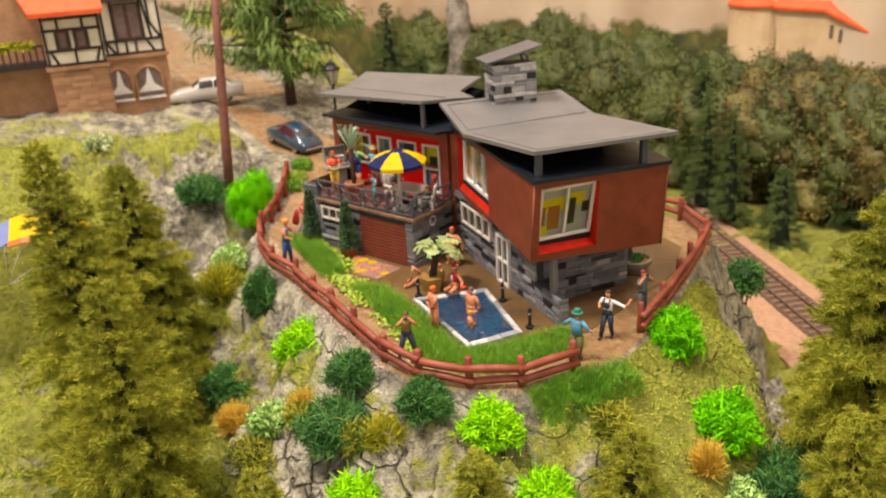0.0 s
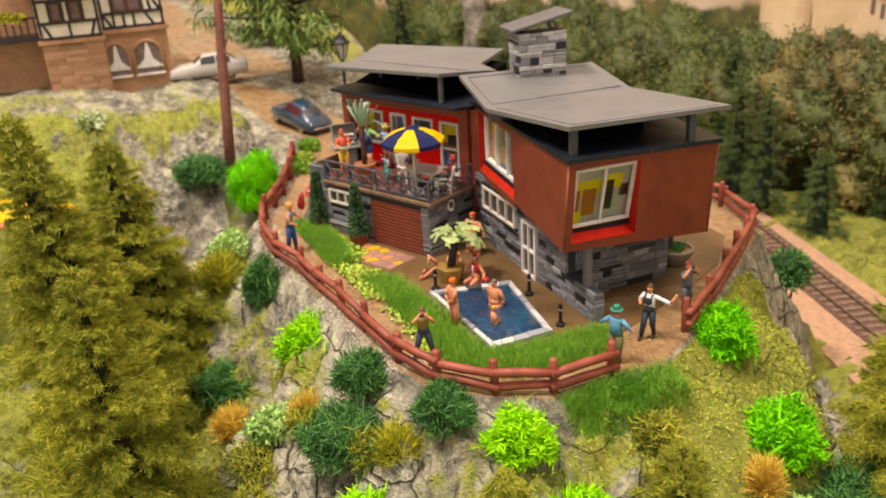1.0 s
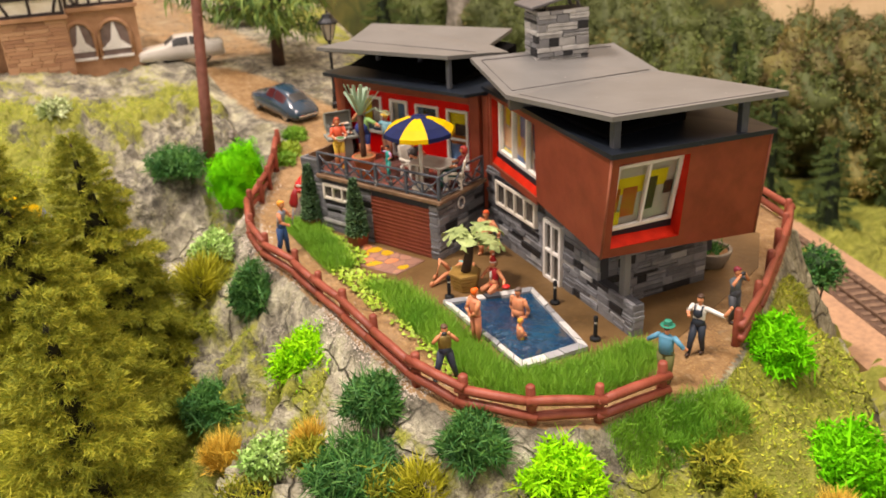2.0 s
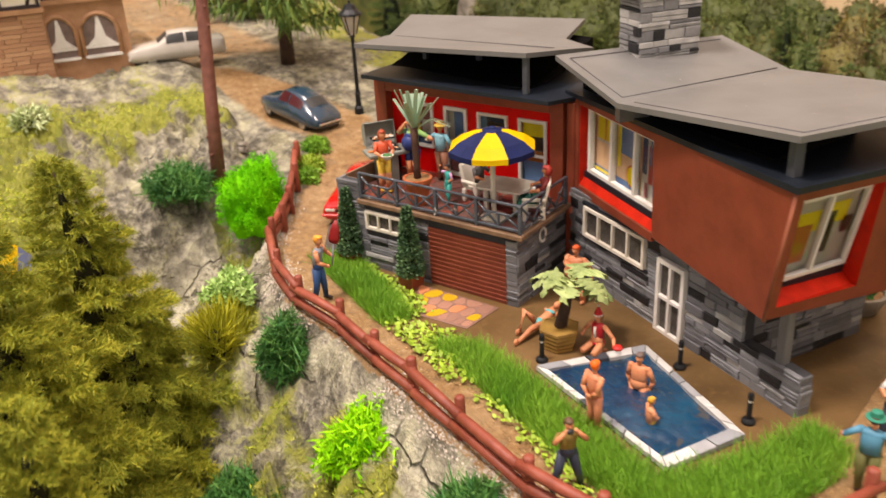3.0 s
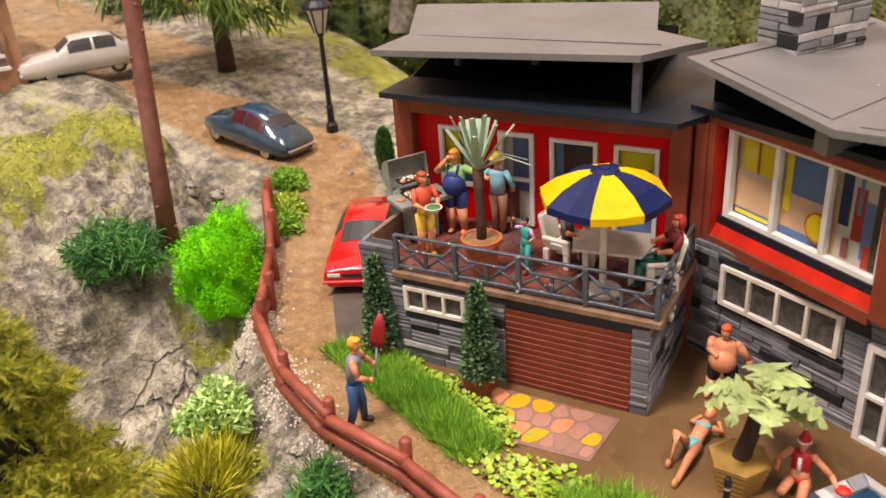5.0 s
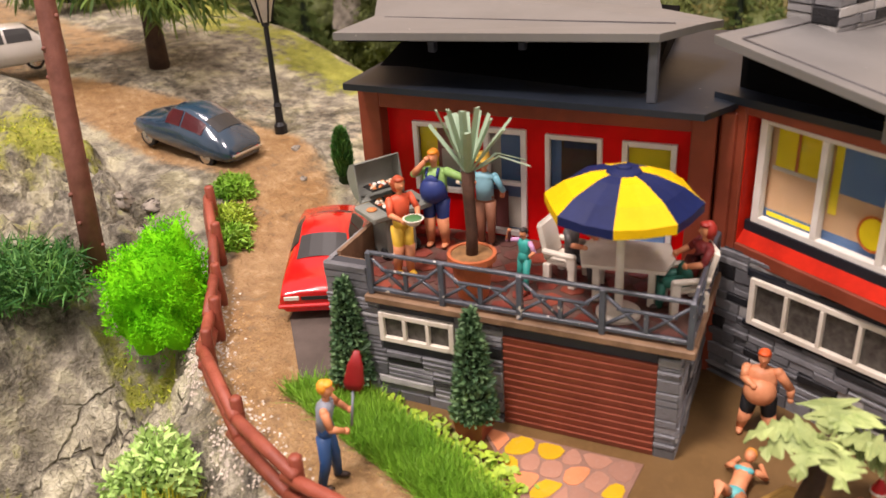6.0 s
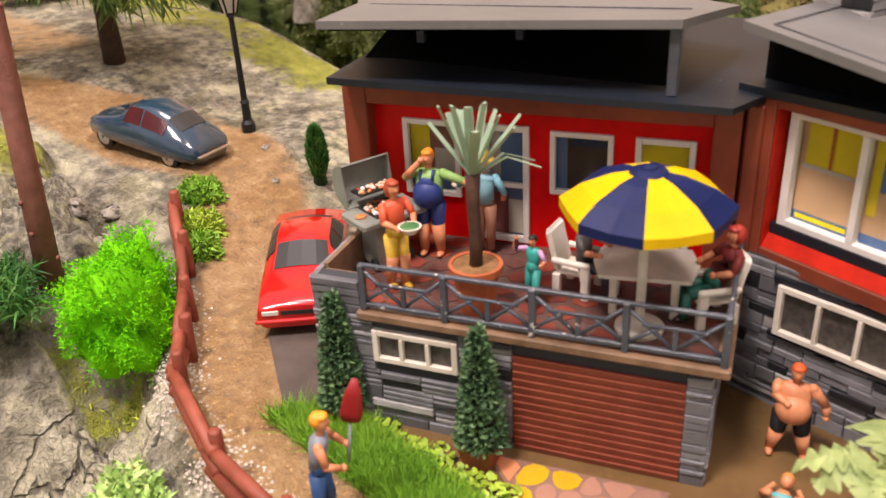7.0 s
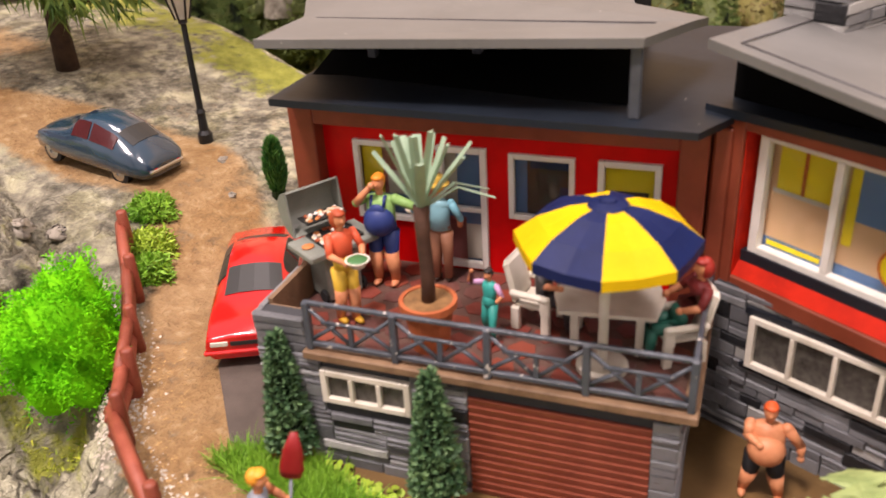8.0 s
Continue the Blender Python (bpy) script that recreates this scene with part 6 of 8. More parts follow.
def fan_tree():
    t = thing("planter_tree", "small tree with pale broad leaves in a hexagonal wooden planter", "potted plant", pose(-0.7, -2.24, 0.03))
    pl = part("planter", lathe(bmesh.new(), [(0.36, 0), (0.5, 0.6), (0.43, 0.6), (0.41, 0.52)], 6, turn=0.3), HEXWOOD, t, "hexagonal planter of yellow-brown boards")
    for k in range(5):
        z = 0.01 + k * 0.12
        r0, r1 = 0.365 + 0.24 * z, 0.365 + 0.24 * (z + 0.1)
        part("board", lathe(bmesh.new(), [(r0, z), (r1 + 0.012, z + 0.01), (r1 + 0.02, z + 0.09), (r1, z + 0.1)], 6, turn=0.3), HEXWOOD, pl)
    part("soil", lathe(bmesh.new(), [(0.41, 0.4), (0.41, 0.53)], 6, turn=0.3), SOIL, t)
    part("trunk", tube(bmesh.new(), [(0, 0, 0.4), (0.04, 0.05, 0.75), (0.1, 0.1, 1.1), (0.16, 0.18, 1.84)], [0.17, 0.15, 0.14, 0.09], 9), BARK, t)
    r = random.Random(6)
    for k in range(9):
        # a long arching frond with ragged rounded lobes down both sides
        a, L = k * 2.4 + r.uniform(-0.35, 0.35), r.uniform(0.75, 1.2)
        rise = r.uniform(0.1, 0.7) if k > 2 else r.uniform(0.75, 1.0)
        h = Vector((math.cos(a), math.sin(a), 0))
        side = Vector((-math.sin(a), math.cos(a), r.uniform(-0.35, 0.35))).normalized()
        root = Vector((0.16, 0.18, 1.76 + 0.012 * k))
        rib = [root + h * L * u * (1 - 0.1 * rise) + Vector((0, 0, L * (rise * u - (0.5 + 0.5 * rise) * u * u))) for u in np.linspace(0, 1, 15)]
        bm = bmesh.new()
        rows = []
        for i, p in enumerate(rib):
            u = i / 14
            body = 0.0 if i < 3 else 0.36 * math.sin(math.pi * min(1, (u - 0.12) / 0.9) ** 0.8) + 0.02
            w = [body * (1.0 if i % 2 else 0.26) * r.uniform(0.7, 1.15) + 0.02 for e in (0, 1)]
            d = (rib[min(i + 1, 14)] - rib[max(i - 1, 0)]).normalized()
            n = d.cross(side).normalized()
            fold = Vector((0, 0, 1)) * r.uniform(-0.1, 0.04)
            rows.append([bm.verts.new(q) for q in (p - side * w[0] + fold + d * 0.05, p + n * 0.01, p + side * w[1] + fold + d * 0.05, p + side * w[1] * 0.9 + fold - Vector((0, 0, 0.016)), p - Vector((0, 0, 0.03)), p - side * w[0] * 0.9 + fold - Vector((0, 0, 0.016)))])
        for q0, q1 in zip(rows, rows[1:]):
            for e in range(6):
                bm.faces.new((q0[e], q0[(e + 1) % 6], q1[(e + 1) % 6], q1[e]))
        bm.faces.new(rows[0][::-1]), bm.faces.new(rows[-1])
        part("leaf", bm, BROAD, t)


fan_tree()


def round_planter():
    t = thing("round_planter", "round weathered concrete planter under the overhang", "planter", pose(2.2, 5.1, 0.03))
    part("bowl", lathe(bmesh.new(), [(0.42, 0), (0.6, 0.3), (0.66, 0.5), (0.66, 0.56), (0.56, 0.56), (0.54, 0.46)], 26), CONCRETE, t)
    part("soil", lathe(bmesh.new(), [(0.54, 0.4), (0.54, 0.48)], 24), SOIL, t)
    rr = np.random.default_rng(3)
    p = np.c_[rr.normal(size=(150, 2)) * 0.17, np.full(150, 0.48)]
    v, f = blades(p, np.c_[rr.normal(size=(150, 2)) * 0.6, np.ones(150)], 0.3, 0.04)
    soup("plant", v, f, DGREEN, t)


round_planter()


# ---- terrace furniture ----
def umbrella():
    m = MG @ pose(-1.08, 0.74, 2.155)
    t = thing("patio_umbrella", "navy and yellow striped patio umbrella on a white pole", "umbrella", m)
    part("base", lathe(bmesh.new(), [(0.36, 0), (0.36, 0.06), (0.3, 0.1), (0.08, 0.13)], 24), CREAM, t)
    part("pole", lathe(bmesh.new(), [(0.07, 0.1), (0.07, 2.45)], 12), CREAM, t)
    n, R = 8, 1.2
    for k in range(n):
        a0, a1 = 2 * math.pi * k / n - 0.66, 2 * math.pi * (k + 1) / n - 0.66
        am = (a0 + a1) / 2
        bm = bmesh.new()

        def row(rad, z, sag):
            return [(rad * math.cos(a0), rad * math.sin(a0), z), (rad * 0.927 * math.cos(am), rad * 0.927 * math.sin(am), z - sag), (rad * math.cos(a1), rad * math.sin(a1), z)]
        rows = [row(0.06, 2.52, 0), row(R * 0.4, 2.44, 0.01), row(R * 0.75, 2.27, 0.02), row(R, 2.05, 0.03), row(R * 1.0, 1.9, 0.02), row(R * 0.97, 1.9, 0.02), row(R * 0.95, 2.02, 0.03), row(R * 0.7, 2.22, 0.02), row(0.06, 2.47, 0)]
        g = [[bm.verts.new(p) for p in rw] for rw in rows]
        for u, v in zip(g, g[1:]):
            for i in (0, 1):
                bm.faces.new((u[i], u[i + 1], v[i + 1], v[i]))
        part("panel", bm, UYEL if k % 2 else UBLUE, t, "yellow canopy panel" if k % 2 else "navy canopy panel")
    part("finial", lathe(bmesh.new(), [(0.27, 2.475), (0.25, 2.5), (0.12, 2.535), (0.11, 2.56), (0.05, 2.58)], 16), UBLUE, t)


umbrella()


def table():
    t = thing("terrace_table", "white six-sided plastic terrace table", "table", MG @ pose(-1.12, 1.4, 2.155, 0, 0, 6))
    top = [(0.82 * math.cos(a) * (1.05 if i % 3 else 0.95), 0.8 * math.sin(a)) for i, a in enumerate(math.radians(d) for d in (0, 40, 140, 180, 220, 320))]
    part("tabletop", prism(bmesh.new(), top, 0.7, 0.76), CREAM, t)
    for x, y in ((-0.45, -0.3), (0.45, -0.3), (-0.45, 0.3), (0.45, 0.3)):
        part("leg", box(bmesh.new(), x - 0.06, x + 0.06, y - 0.06, y + 0.06, 0, 0.7, bev=0.015), CREAM, t)


table()


def chair(m):
    t = thing("garden_chair", "white moulded plastic garden chair at the terrace table", "chair", m, "chairs round the terrace table")
    part("seat", box(bmesh.new(), -0.27, 0.27, -0.28, 0.26, 0.36, 0.43, bev=0.02), CREAM, t)
    bm = bmesh.new()
    box(bm, -0.3, 0.3, -0.05, 0.04, 0, 0.7, bev=0.06)
    bmesh.ops.transform(bm, matrix=pose(0, 0.26, 0.4, -14, 0, 0), verts=bm.verts)
    part("backrest", bm, CREAM, t)
    for s in (-1, 1):
        part("armrest", box(box(bmesh.new(), s * 0.31 - 0.05, s * 0.31 + 0.05, -0.32, 0.32, 0.56, 0.66, bev=0.03), s * 0.31 - 0.04, s * 0.31 + 0.04, -0.32, -0.16, 0.34, 0.58, bev=0.02), CREAM, t)
        for y in (-0.24, 0.24):
            part("leg", box(bmesh.new(), s * 0.28 - 0.055, s * 0.28 + 0.055, y - 0.065, y + 0.065, 0, 0.38, bev=0.015), CREAM, t)
    return t


first = chair(MG @ pose(-2.2, 1.62, 2.155, 0, 0, 80))
copy_thing(first, scaled(MG @ pose(-0.16, 1.32, 2.155, 0, 0, -62)))


def grill():
    t = thing("barbecue_grill", "open grey lidded barbecue with food on its grates", "grill", MG @ pose(-5.6, 1.7, 2.155, 0, 0, 58))
    part("cabinet", box(bmesh.new(), -0.32, 0.32, -0.28, 0.28, 0.02, 0.85, bev=0.03), GREYPL, t)
    part("tray", box(bmesh.new(), -0.62, 0.66, -0.4, 0.36, 0.85, 0.98, bev=0.03), GREYPL, t)
    part("grate", box(bmesh.new(), -0.3, 0.42, -0.3, 0.3, 0.98, 1.02), CHARRED, t)
    bm = bmesh.new()
    side = Matrix(((0, 0, 1, 0), (1, 0, 0, 0), (0, 1, 0, 0), (0, 0, 0, 1)))
    arc = [(0.36 + 0.12 * q + 0.34 * math.sin(math.pi * q) ** 0.55, 0.98 + 0.76 * q) for q in np.linspace(0, 1, 13)]
    inner = [(0.34 + 0.12 * q + 0.29 * math.sin(math.pi * q) ** 0.55, 1.0 + 0.72 * q) for q in np.linspace(0, 1, 13)]
    prism(bm, arc + inner[::-1], -0.45, 0.47, m=side)
    prism(bm, arc, -0.48, -0.45, m=side), prism(bm, arc, 0.47, 0.5, m=side)
    part("lid", bm, GREYPL, t, "raised grey lid")
    part("rack", box(bmesh.new(), -0.34, 0.38, 0.1, 0.42, 1.26, 1.29), CHARRED, t)
    r = random.Random(2)
    for k in range(64):
        up = k < 28
        x, y, z = r.uniform(-0.28, 0.34), (r.uniform(0.14, 0.36) if up else r.uniform(-0.26, 0.26)), 1.3 if up else 1.03
        part("food", ball(bmesh.new(), (x, y, z), (r.uniform(0.03, 0.065), r.uniform(0.03, 0.05), 0.03), seg=7, rings=5), FOOD, t)
    part("food", ball(bmesh.new(), (-0.46, -0.05, 1.0), (0.11, 0.1, 0.03), seg=8, rings=5), FOOD, t)
    for s in (-1, 1):
        w = part("wheel", lathe(bmesh.new(), [(0.1, -0.03), (0.12, 0), (0.1, 0.03)], 14), TYRE, t)
        lift(w, pose(s * 0.36, -0.2, 0.12, 0, 90, 0))


grill()


# ---- painted figurines, one plain mesh each ----
CLOTH = {}


def cloth(h):
    if h not in CLOTH:
        CLOTH[h] = mat("figure_paint_" + h, h, 0.5, None, 8, 0.15, 0.06)
    return CLOTH[h]


def figurine(label, m, top="c05040", legs="30456a", hair="6a3a20", h=1.75, girth=1.0, arms=((0.3, 0.1, -0.3), (0.3, 0.1, -0.3)), feet=((-0.1, 0), (0.1, 0)), sleeves=None, shoes="3a2a20", sit=None, hat=None, extra=None, bare=0.0, bend=0.0, kneel=False, belly=1, bob=False, bib=False, bowl=False, squat=False, shovel=False):
    """Facing -y. arms: hand offsets from the shoulder (out, forward, up)."""
    mats = [SKIN, cloth(top) if top != "skin" else SKIN, cloth(legs) if legs != "skin" else SKIN, cloth(hair), cloth(sleeves) if sleeves else SKIN, cloth(shoes) if shoes != "skin" else SKIN, cloth(hat or "404040"), cloth(extra[0] if extra else "404040"), CREAM, cloth("4a7a48")]
    bm, s = bmesh.new(), h / 1.75
    hip = (0.68 if squat else 0.86) * s if sit is None else sit
    if kneel:
        hip = 0.3 * s
    tilt = Vector((0, -bend, 0))
    sh = Vector((0, 0, hip + 0.54 * s)) + tilt * 0.54 * s
    if sit is None and not kneel:
        for i, (fx, fy) in enumerate(feet):
            sx = -0.09 if i == 0 else 0.09
            knee = Vector(((sx * girth + fx) / 2, fy / 2 - 0.04, hip * 0.52))
            tube(bm, [(sx * girth * s, 0, hip + 0.02), knee, (fx, fy, 0.08)], [0.115 * s * (girth * 0.6 + 0.4), 0.085 * s * (girth * 0.5 + 0.5), 0.06 * s], 9, 2)
            if bare:
                tube(bm, [knee.lerp(Vector((fx, fy, 0.08)), -0.3), (fx, fy, 0.07)], [0.1 * s * (girth * 0.5 + 0.5), 0.066 * s], 9, 0)
            ball(bm, (fx, fy - 0.06, 0.05), (0.06 * s, 0.13 * s, 0.05), 5, 8, 5)
    else:
        for sx in (-0.1, 0.1):
            kn = Vector((sx * 1.6, -0.42 * s, hip + (0.02 if not kneel else -0.1)))
            tube(bm, [(sx, 0, hip), kn], [0.1 * s, 0.08 * s], 8, 2)
            ft = (sx * 1.3, -0.45 * s, 0.06) if not kneel else (sx * 1.5, 0.12, 0.08)
            tube(bm, [kn, ft], [0.075 * s, 0.055 * s], 8, 2 if not bare else 0)
            ball(bm, (ft[0], ft[1] - 0.05, ft[2]), (0.055, 0.11, 0.05), 5, 8, 5)
    ball(bm, (0, -0.02 * girth, hip + 0.1 * s), (0.17 * s * girth, 0.13 * s * girth, 0.17 * s), 2, 12, 8)
    tube(bm, [(0, 0, hip + 0.06 * s), Vector((0, -0.04 * (girth - 1) - bend * 0.2, hip + 0.28 * s)), Vector((0, -bend * 0.45, hip + 0.46 * s)), sh + Vector((0, 0, 0.03))], [0.16 * s * girth, 0.165 * s * girth, 0.18 * s * (girth * 0.6 + 0.4), 0.08 * s], 10, 1, 0.72)
    if girth > 1.2:
        ball(bm, (0, -0.1 * girth, hip + 0.2 * s), (0.178 * s * girth, 0.15 * s * girth, 0.23 * s), belly, 12, 8)
    ball(bm, sh + Vector((0, 0.01, -0.07 * s)), (0.2 * s * (girth * 0.5 + 0.5), 0.11 * s * (girth * 0.4 + 0.6), 0.1 * s), 1, 12, 8)
    for i, (ox, oy, oz) in enumerate(arms):
        sg = -1 if i == 0 else 1
        a = sh + Vector((sg * 0.19 * s * (girth * 0.5 + 0.5), 0, -0.04 * s))
        b = a + Vector((sg * ox, -oy, oz)) * s
        el = (a + b) / 2 + Vector((sg * (0.09 + 0.08 * (oz > 0.1)), 0.05 - 0.1 * (oz > 0.1), -0.06 - 0.1 * (oz > 0.1))) * s
        fat = 0.6 * girth + 0.4
        ra, re = 0.064 * s * fat, 0.052 * s * fat
        ball(bm, a, ra, 4, 10, 7)
        tube(bm, [a, a.lerp(el, 0.5), el], [ra, 0.058 * s * fat, re], 10, 4)
        ball(bm, el, re, 4, 10, 7)
        tube(bm, [el, el.lerp(b, 0.35), b], [re, 0.048 * s * fat, 0.034 * s], 10, 0)
        ball(bm, b, 0.05 * s, 0, 7, 5)
        if extra and extra[1] == i:
            ball(bm, b + Vector(extra[2]), extra[3], 7, 10, 7)
    tube(bm, [sh, sh + Vector((0, -0.01, 0.12 * s))], [0.055 * s, 0.05 * s], 7, 0)
    hd = sh + Vector((0, -0.02 - bend * 0.05, 0.2 * s))
    ball(bm, hd, (0.088 * s, 0.1 * s, 0.12 * s), 0, 12, 9)
    ball(bm, hd + Vector((0, 0.035 * s, 0.035 * s)), (0.1 * s, 0.092 * s, 0.108 * s), 3, 12, 9)
    ball(bm, hd + Vector((0, -0.02 * s, 0.085 * s)), (0.09 * s, 0.085 * s, 0.045 * s), 3, 10, 6)
    ball(bm, hd + Vector((0, -0.1 * s, -0.005)), (0.018 * s, 0.025 * s, 0.025 * s), 0, 6, 5)
    if bowl:
        c = sh + Vector((0, -0.42, -0.3)) * s
        lathe(bm, [(0.09 * s, -0.05), (0.17 * s, 0.06 * s), (0.16 * s, 0.06 * s)], 16, c, 8)
        ball(bm, c + Vector((0, 0, 0.055 * s)), (0.15 * s, 0.15 * s, 0.03), 9, 12, 6)
    if shovel:
        grip, neck = sh + Vector((0.02, -0.3, -0.42)) * s, sh + Vector((0.1, -0.36, 0.12)) * s
        tube(bm, [grip, neck], 0.02 * s, 6, 1)
        tube(bm, [neck, neck + Vector((0.01, -0.02, 0.1)) * s, neck + Vector((0.04, -0.06, 0.34)) * s, neck + Vector((0.07, -0.1, 0.56)) * s], [0.035 * s, 0.045 * s, 0.035 * s, 0.012 * s], 10, 7, 3.2)
    if bob:
        ball(bm, hd + Vector((0, 0.045 * s, -0.01)), (0.12 * s, 0.1 * s, 0.14 * s), 3, 12, 9)
    if bib:
        ball(bm, (0, -0.13 * girth * s, hip + 0.36 * s), (0.13 * s, 0.05 * s, 0.12 * s), 2, 10, 8)
        for sx in (-1, 1):
            tube(bm, [(sx * 0.09 * s, -0.15 * s, hip + 0.42 * s), (sx * 0.1 * s, -0.08 * s, hip + 0.56 * s), (sx * 0.09 * s, 0.1 * s, hip + 0.5 * s), (sx * 0.06 * s, 0.14 * s, hip + 0.2 * s)], 0.025 * s, 5, 2)
    if hat and kneel:
        lathe(bm, [(0.11 * s, 0), (0.1 * s, 0.04), (0.06 * s, 0.14 * s), (0.01, 0.24 * s)], 12, hd + Vector((0, 0, 0.06 * s)), 6)
        ball(bm, hd + Vector((0, 0, 0.06 * s)), (0.125 * s, 0.125 * s, 0.035), 8)
        ball(bm, hd + Vector((0, 0, 0.3 * s)), 0.03 * s, 8)
        tube(bm, [(0, -0.13 * s, hip + 0.2 * s), (0, -0.15 * s, hip + 0.34 * s), (0, -0.14 * s, hip + 0.5 * s)], 0.035 * s, 6, 8)
        ball(bm, (0, 0, hip + 0.02 * s), (0.2 * s, 0.17 * s, 0.07 * s), 1)
    elif hat:
        lathe(bm, [(0.18 * s, 0), (0.18 * s, 0.015), (0.11 * s, 0.03), (0.095 * s, 0.13 * s), (0.03, 0.15 * s)], 14, hd + Vector((0, 0, 0.05 * s)), 6)
    ob = part("figurine", bm, mats)
    ob.matrix_world = scaled(m)
    return tagged(ob, label, "figurine")


G = lambda x, y, rz, z=2.155: MG @ pose(x, y, z, 0, 0, rz)
figurine("painted figurine carrying a red shovel beside the fence", pose(-6.42, -6.2, 0.02, 0, 0, 135), "8a8f98", "2f4f7c", "f0a030", 2.02, 0.95, ((-0.05, 0.26, -0.34), (-0.05, 0.28, -0.2)), ((-0.18, 0.12), (0.16, -0.08)), extra=("8f1c1c", 2, (0, 0, 0), 0.1), bend=0.14, shovel=True)
figurine("painted figurine in a khaki shirt holding up a camera", pose(3.52, -5.22, 0.02, 0, 0, 70), "8a7434", "3a4050", "5c4630", 1.7, 1.05, ((-0.1, 0.17, 0.2), (-0.1, 0.17, 0.2)), ((-0.3, 0.05), (0.28, 0.0)), "8a7434", "242424", extra=("303030", 0, (0.06, -0.02, 0), (0.08, 0.05, 0.055)), bend=0.1)
figurine("bathing figurine with an orange cap at the pool's edge", pose(2.4, -3.68, 0.06, 0, 0, 185), "d08660", "d08660", "f06a18", 1.72, 1.1, ((-0.16, -0.16, -0.42), (-0.16, -0.16, -0.42)), ((-0.08, 0), (0.09, 0.02)), shoes="skin")
figurine("bathing figurine standing waist-deep in the pool", pose(1.8, -1.9, -0.72, 0, 0, 20), "skin", "skin", "6a5a50", 1.75, 1.2, ((0.03, -0.04, -0.52), (0.03, -0.04, -0.52)), shoes="skin")
figurine("small figurine with blond hair in the pool", pose(2.88, -2.55, -0.62, 0, 0, 160), "skin", "d8b040", "d8a030", 1.35, 1.05, ((-0.12, 0.2, -0.3), (-0.12, 0.2, -0.3)), shoes="skin")
figurine("kneeling figurine in a red and white costume with a pointed cap", pose(0.06, -1.65, 0.03, 0, 0, 15), "b01c24", "skin", "8a6038", 1.7, 1.0, ((0.15, 0.2, -0.3), (0.45, 0.25, -0.25)), hat="c01818", shoes="skin", kneel=True, bob=True, extra=("c02a20", 1, (0.1, 0, 0), (0.13, 0.13, 0.06)))
figurine("stout bathing figurine in black trunks beside the stone wall", pose(-2.35, -0.45, 0.03, 0, 0, 25), "skin", "1c1c1e", "e0602c", 1.85, 1.4, ((-0.14, 0.27, -0.14), (0.22, 0.0, -0.46)), ((-0.24, 0.0), (0.26, -0.04)), shoes="skin", bare=1, squat=True)
figurine("painted figurine with a green hat and blue shirt on the path", pose(6.6, -0.72, 0.02, 0, 0, 205), "5a94b0", "6a6a3a", "5a4030", 1.78, 1.15, ((0.28, 0.05, -0.25), (0.28, 0.05, -0.25)), ((-0.1, 0), (0.1, 0)), "5a94b0", hat="2e8068")
figurine("painted figurine in a dark waistcoat stretching out an arm", pose(5.95, 0.98, 0.02, 0, 0, 25), "e8e4dc", "2c3440", "4a3628", 1.78, 1.0, ((0.0, 0.22, -0.2), (0.62, 0.05, 0.22)), ((-0.14, -0.2), (0.12, 0.12)), "e8e4dc", bib=True)
figurine("painted figurine with a red beret holding up a camera", pose(5.28, 2.95, 0.02, 0, 0, 95), "5c6468", "4c5054", "7e2a36", 1.75, 1.05, ((-0.1, 0.18, 0.2), (-0.1, 0.18, 0.2)), ((-0.1, 0), (0.1, 0)), "5c6468", extra=("303030", 0, (0.12, 0, 0.03), (0.09, 0.06, 0.06)))
figurine("painted figurine in an orange top carrying a salad bowl", G(-5.0, 0.9, 55), "e0603c", "d8b038", "a84a28", 1.92, 0.95, ((-0.06, 0.34, -0.26), (-0.06, 0.34, -0.26)), ((-0.1, 0.1), (0.09, -0.05)), "e0603c", "c89a28", bare=1, bob=True, bowl=True)
figurine("stout figurine in blue dungarees shading the eyes", G(-4.9, 2.15, 5), "8fb868", "2c3c78", "e89028", 1.98, 1.3, ((-0.15, 0.14, 0.24), (0.5, 0.15, -0.1)), ((-0.15, 0), (0.15, 0)), "8fb868", "skin", bare=1, belly=2, bib=True)
figurine("painted figurine in a pale blue coat behind the palm", G(-4.02, 2.42, 185), "8abcc8", "9a6a50", "d8a838", 1.85, 1.0, ((0.1, 0.1, -0.4), (0.25, 0.1, -0.2)), ((-0.1, 0), (0.1, 0)), "7ab4c4", hat="d8b850", extra=("e8dcc0", 1, (0, 0, 0), (0.13, 0.13, 0.05)))
figurine("small figurine in turquoise dungarees on the terrace", G(-2.76, 1.0, -20), "3aa89c", "38a094", "2a2420", 1.2, 0.95, ((0.2, 0.1, 0.24), (0.12, 0.15, -0.25)), ((-0.12, 0.08), (0.12, -0.1)), "c89ac0", "8a3a28", extra=("4a2420", 0, (0, 0, -0.1), (0.035, 0.035, 0.14)))
figurine("seated figurine in dark grey at the terrace table", G(-2.12, 1.62, 80), "54504e", "3c3a3c", "2c2622", 1.75, 1.0, ((0.02, 0.35, -0.2), (0.02, 0.35, -0.2)), sleeves="54504e", sit=0.48)
figurine("seated figurine in dark red with long red hair", G(-0.12, 1.42, -62), "7c2a28", "2a6858", "9a2c20", 1.95, 1.05, ((0.02, 0.35, -0.2), (0.02, 0.35, -0.2)), sleeves="7c2a28", sit=0.48, bend=-0.4, bob=True)


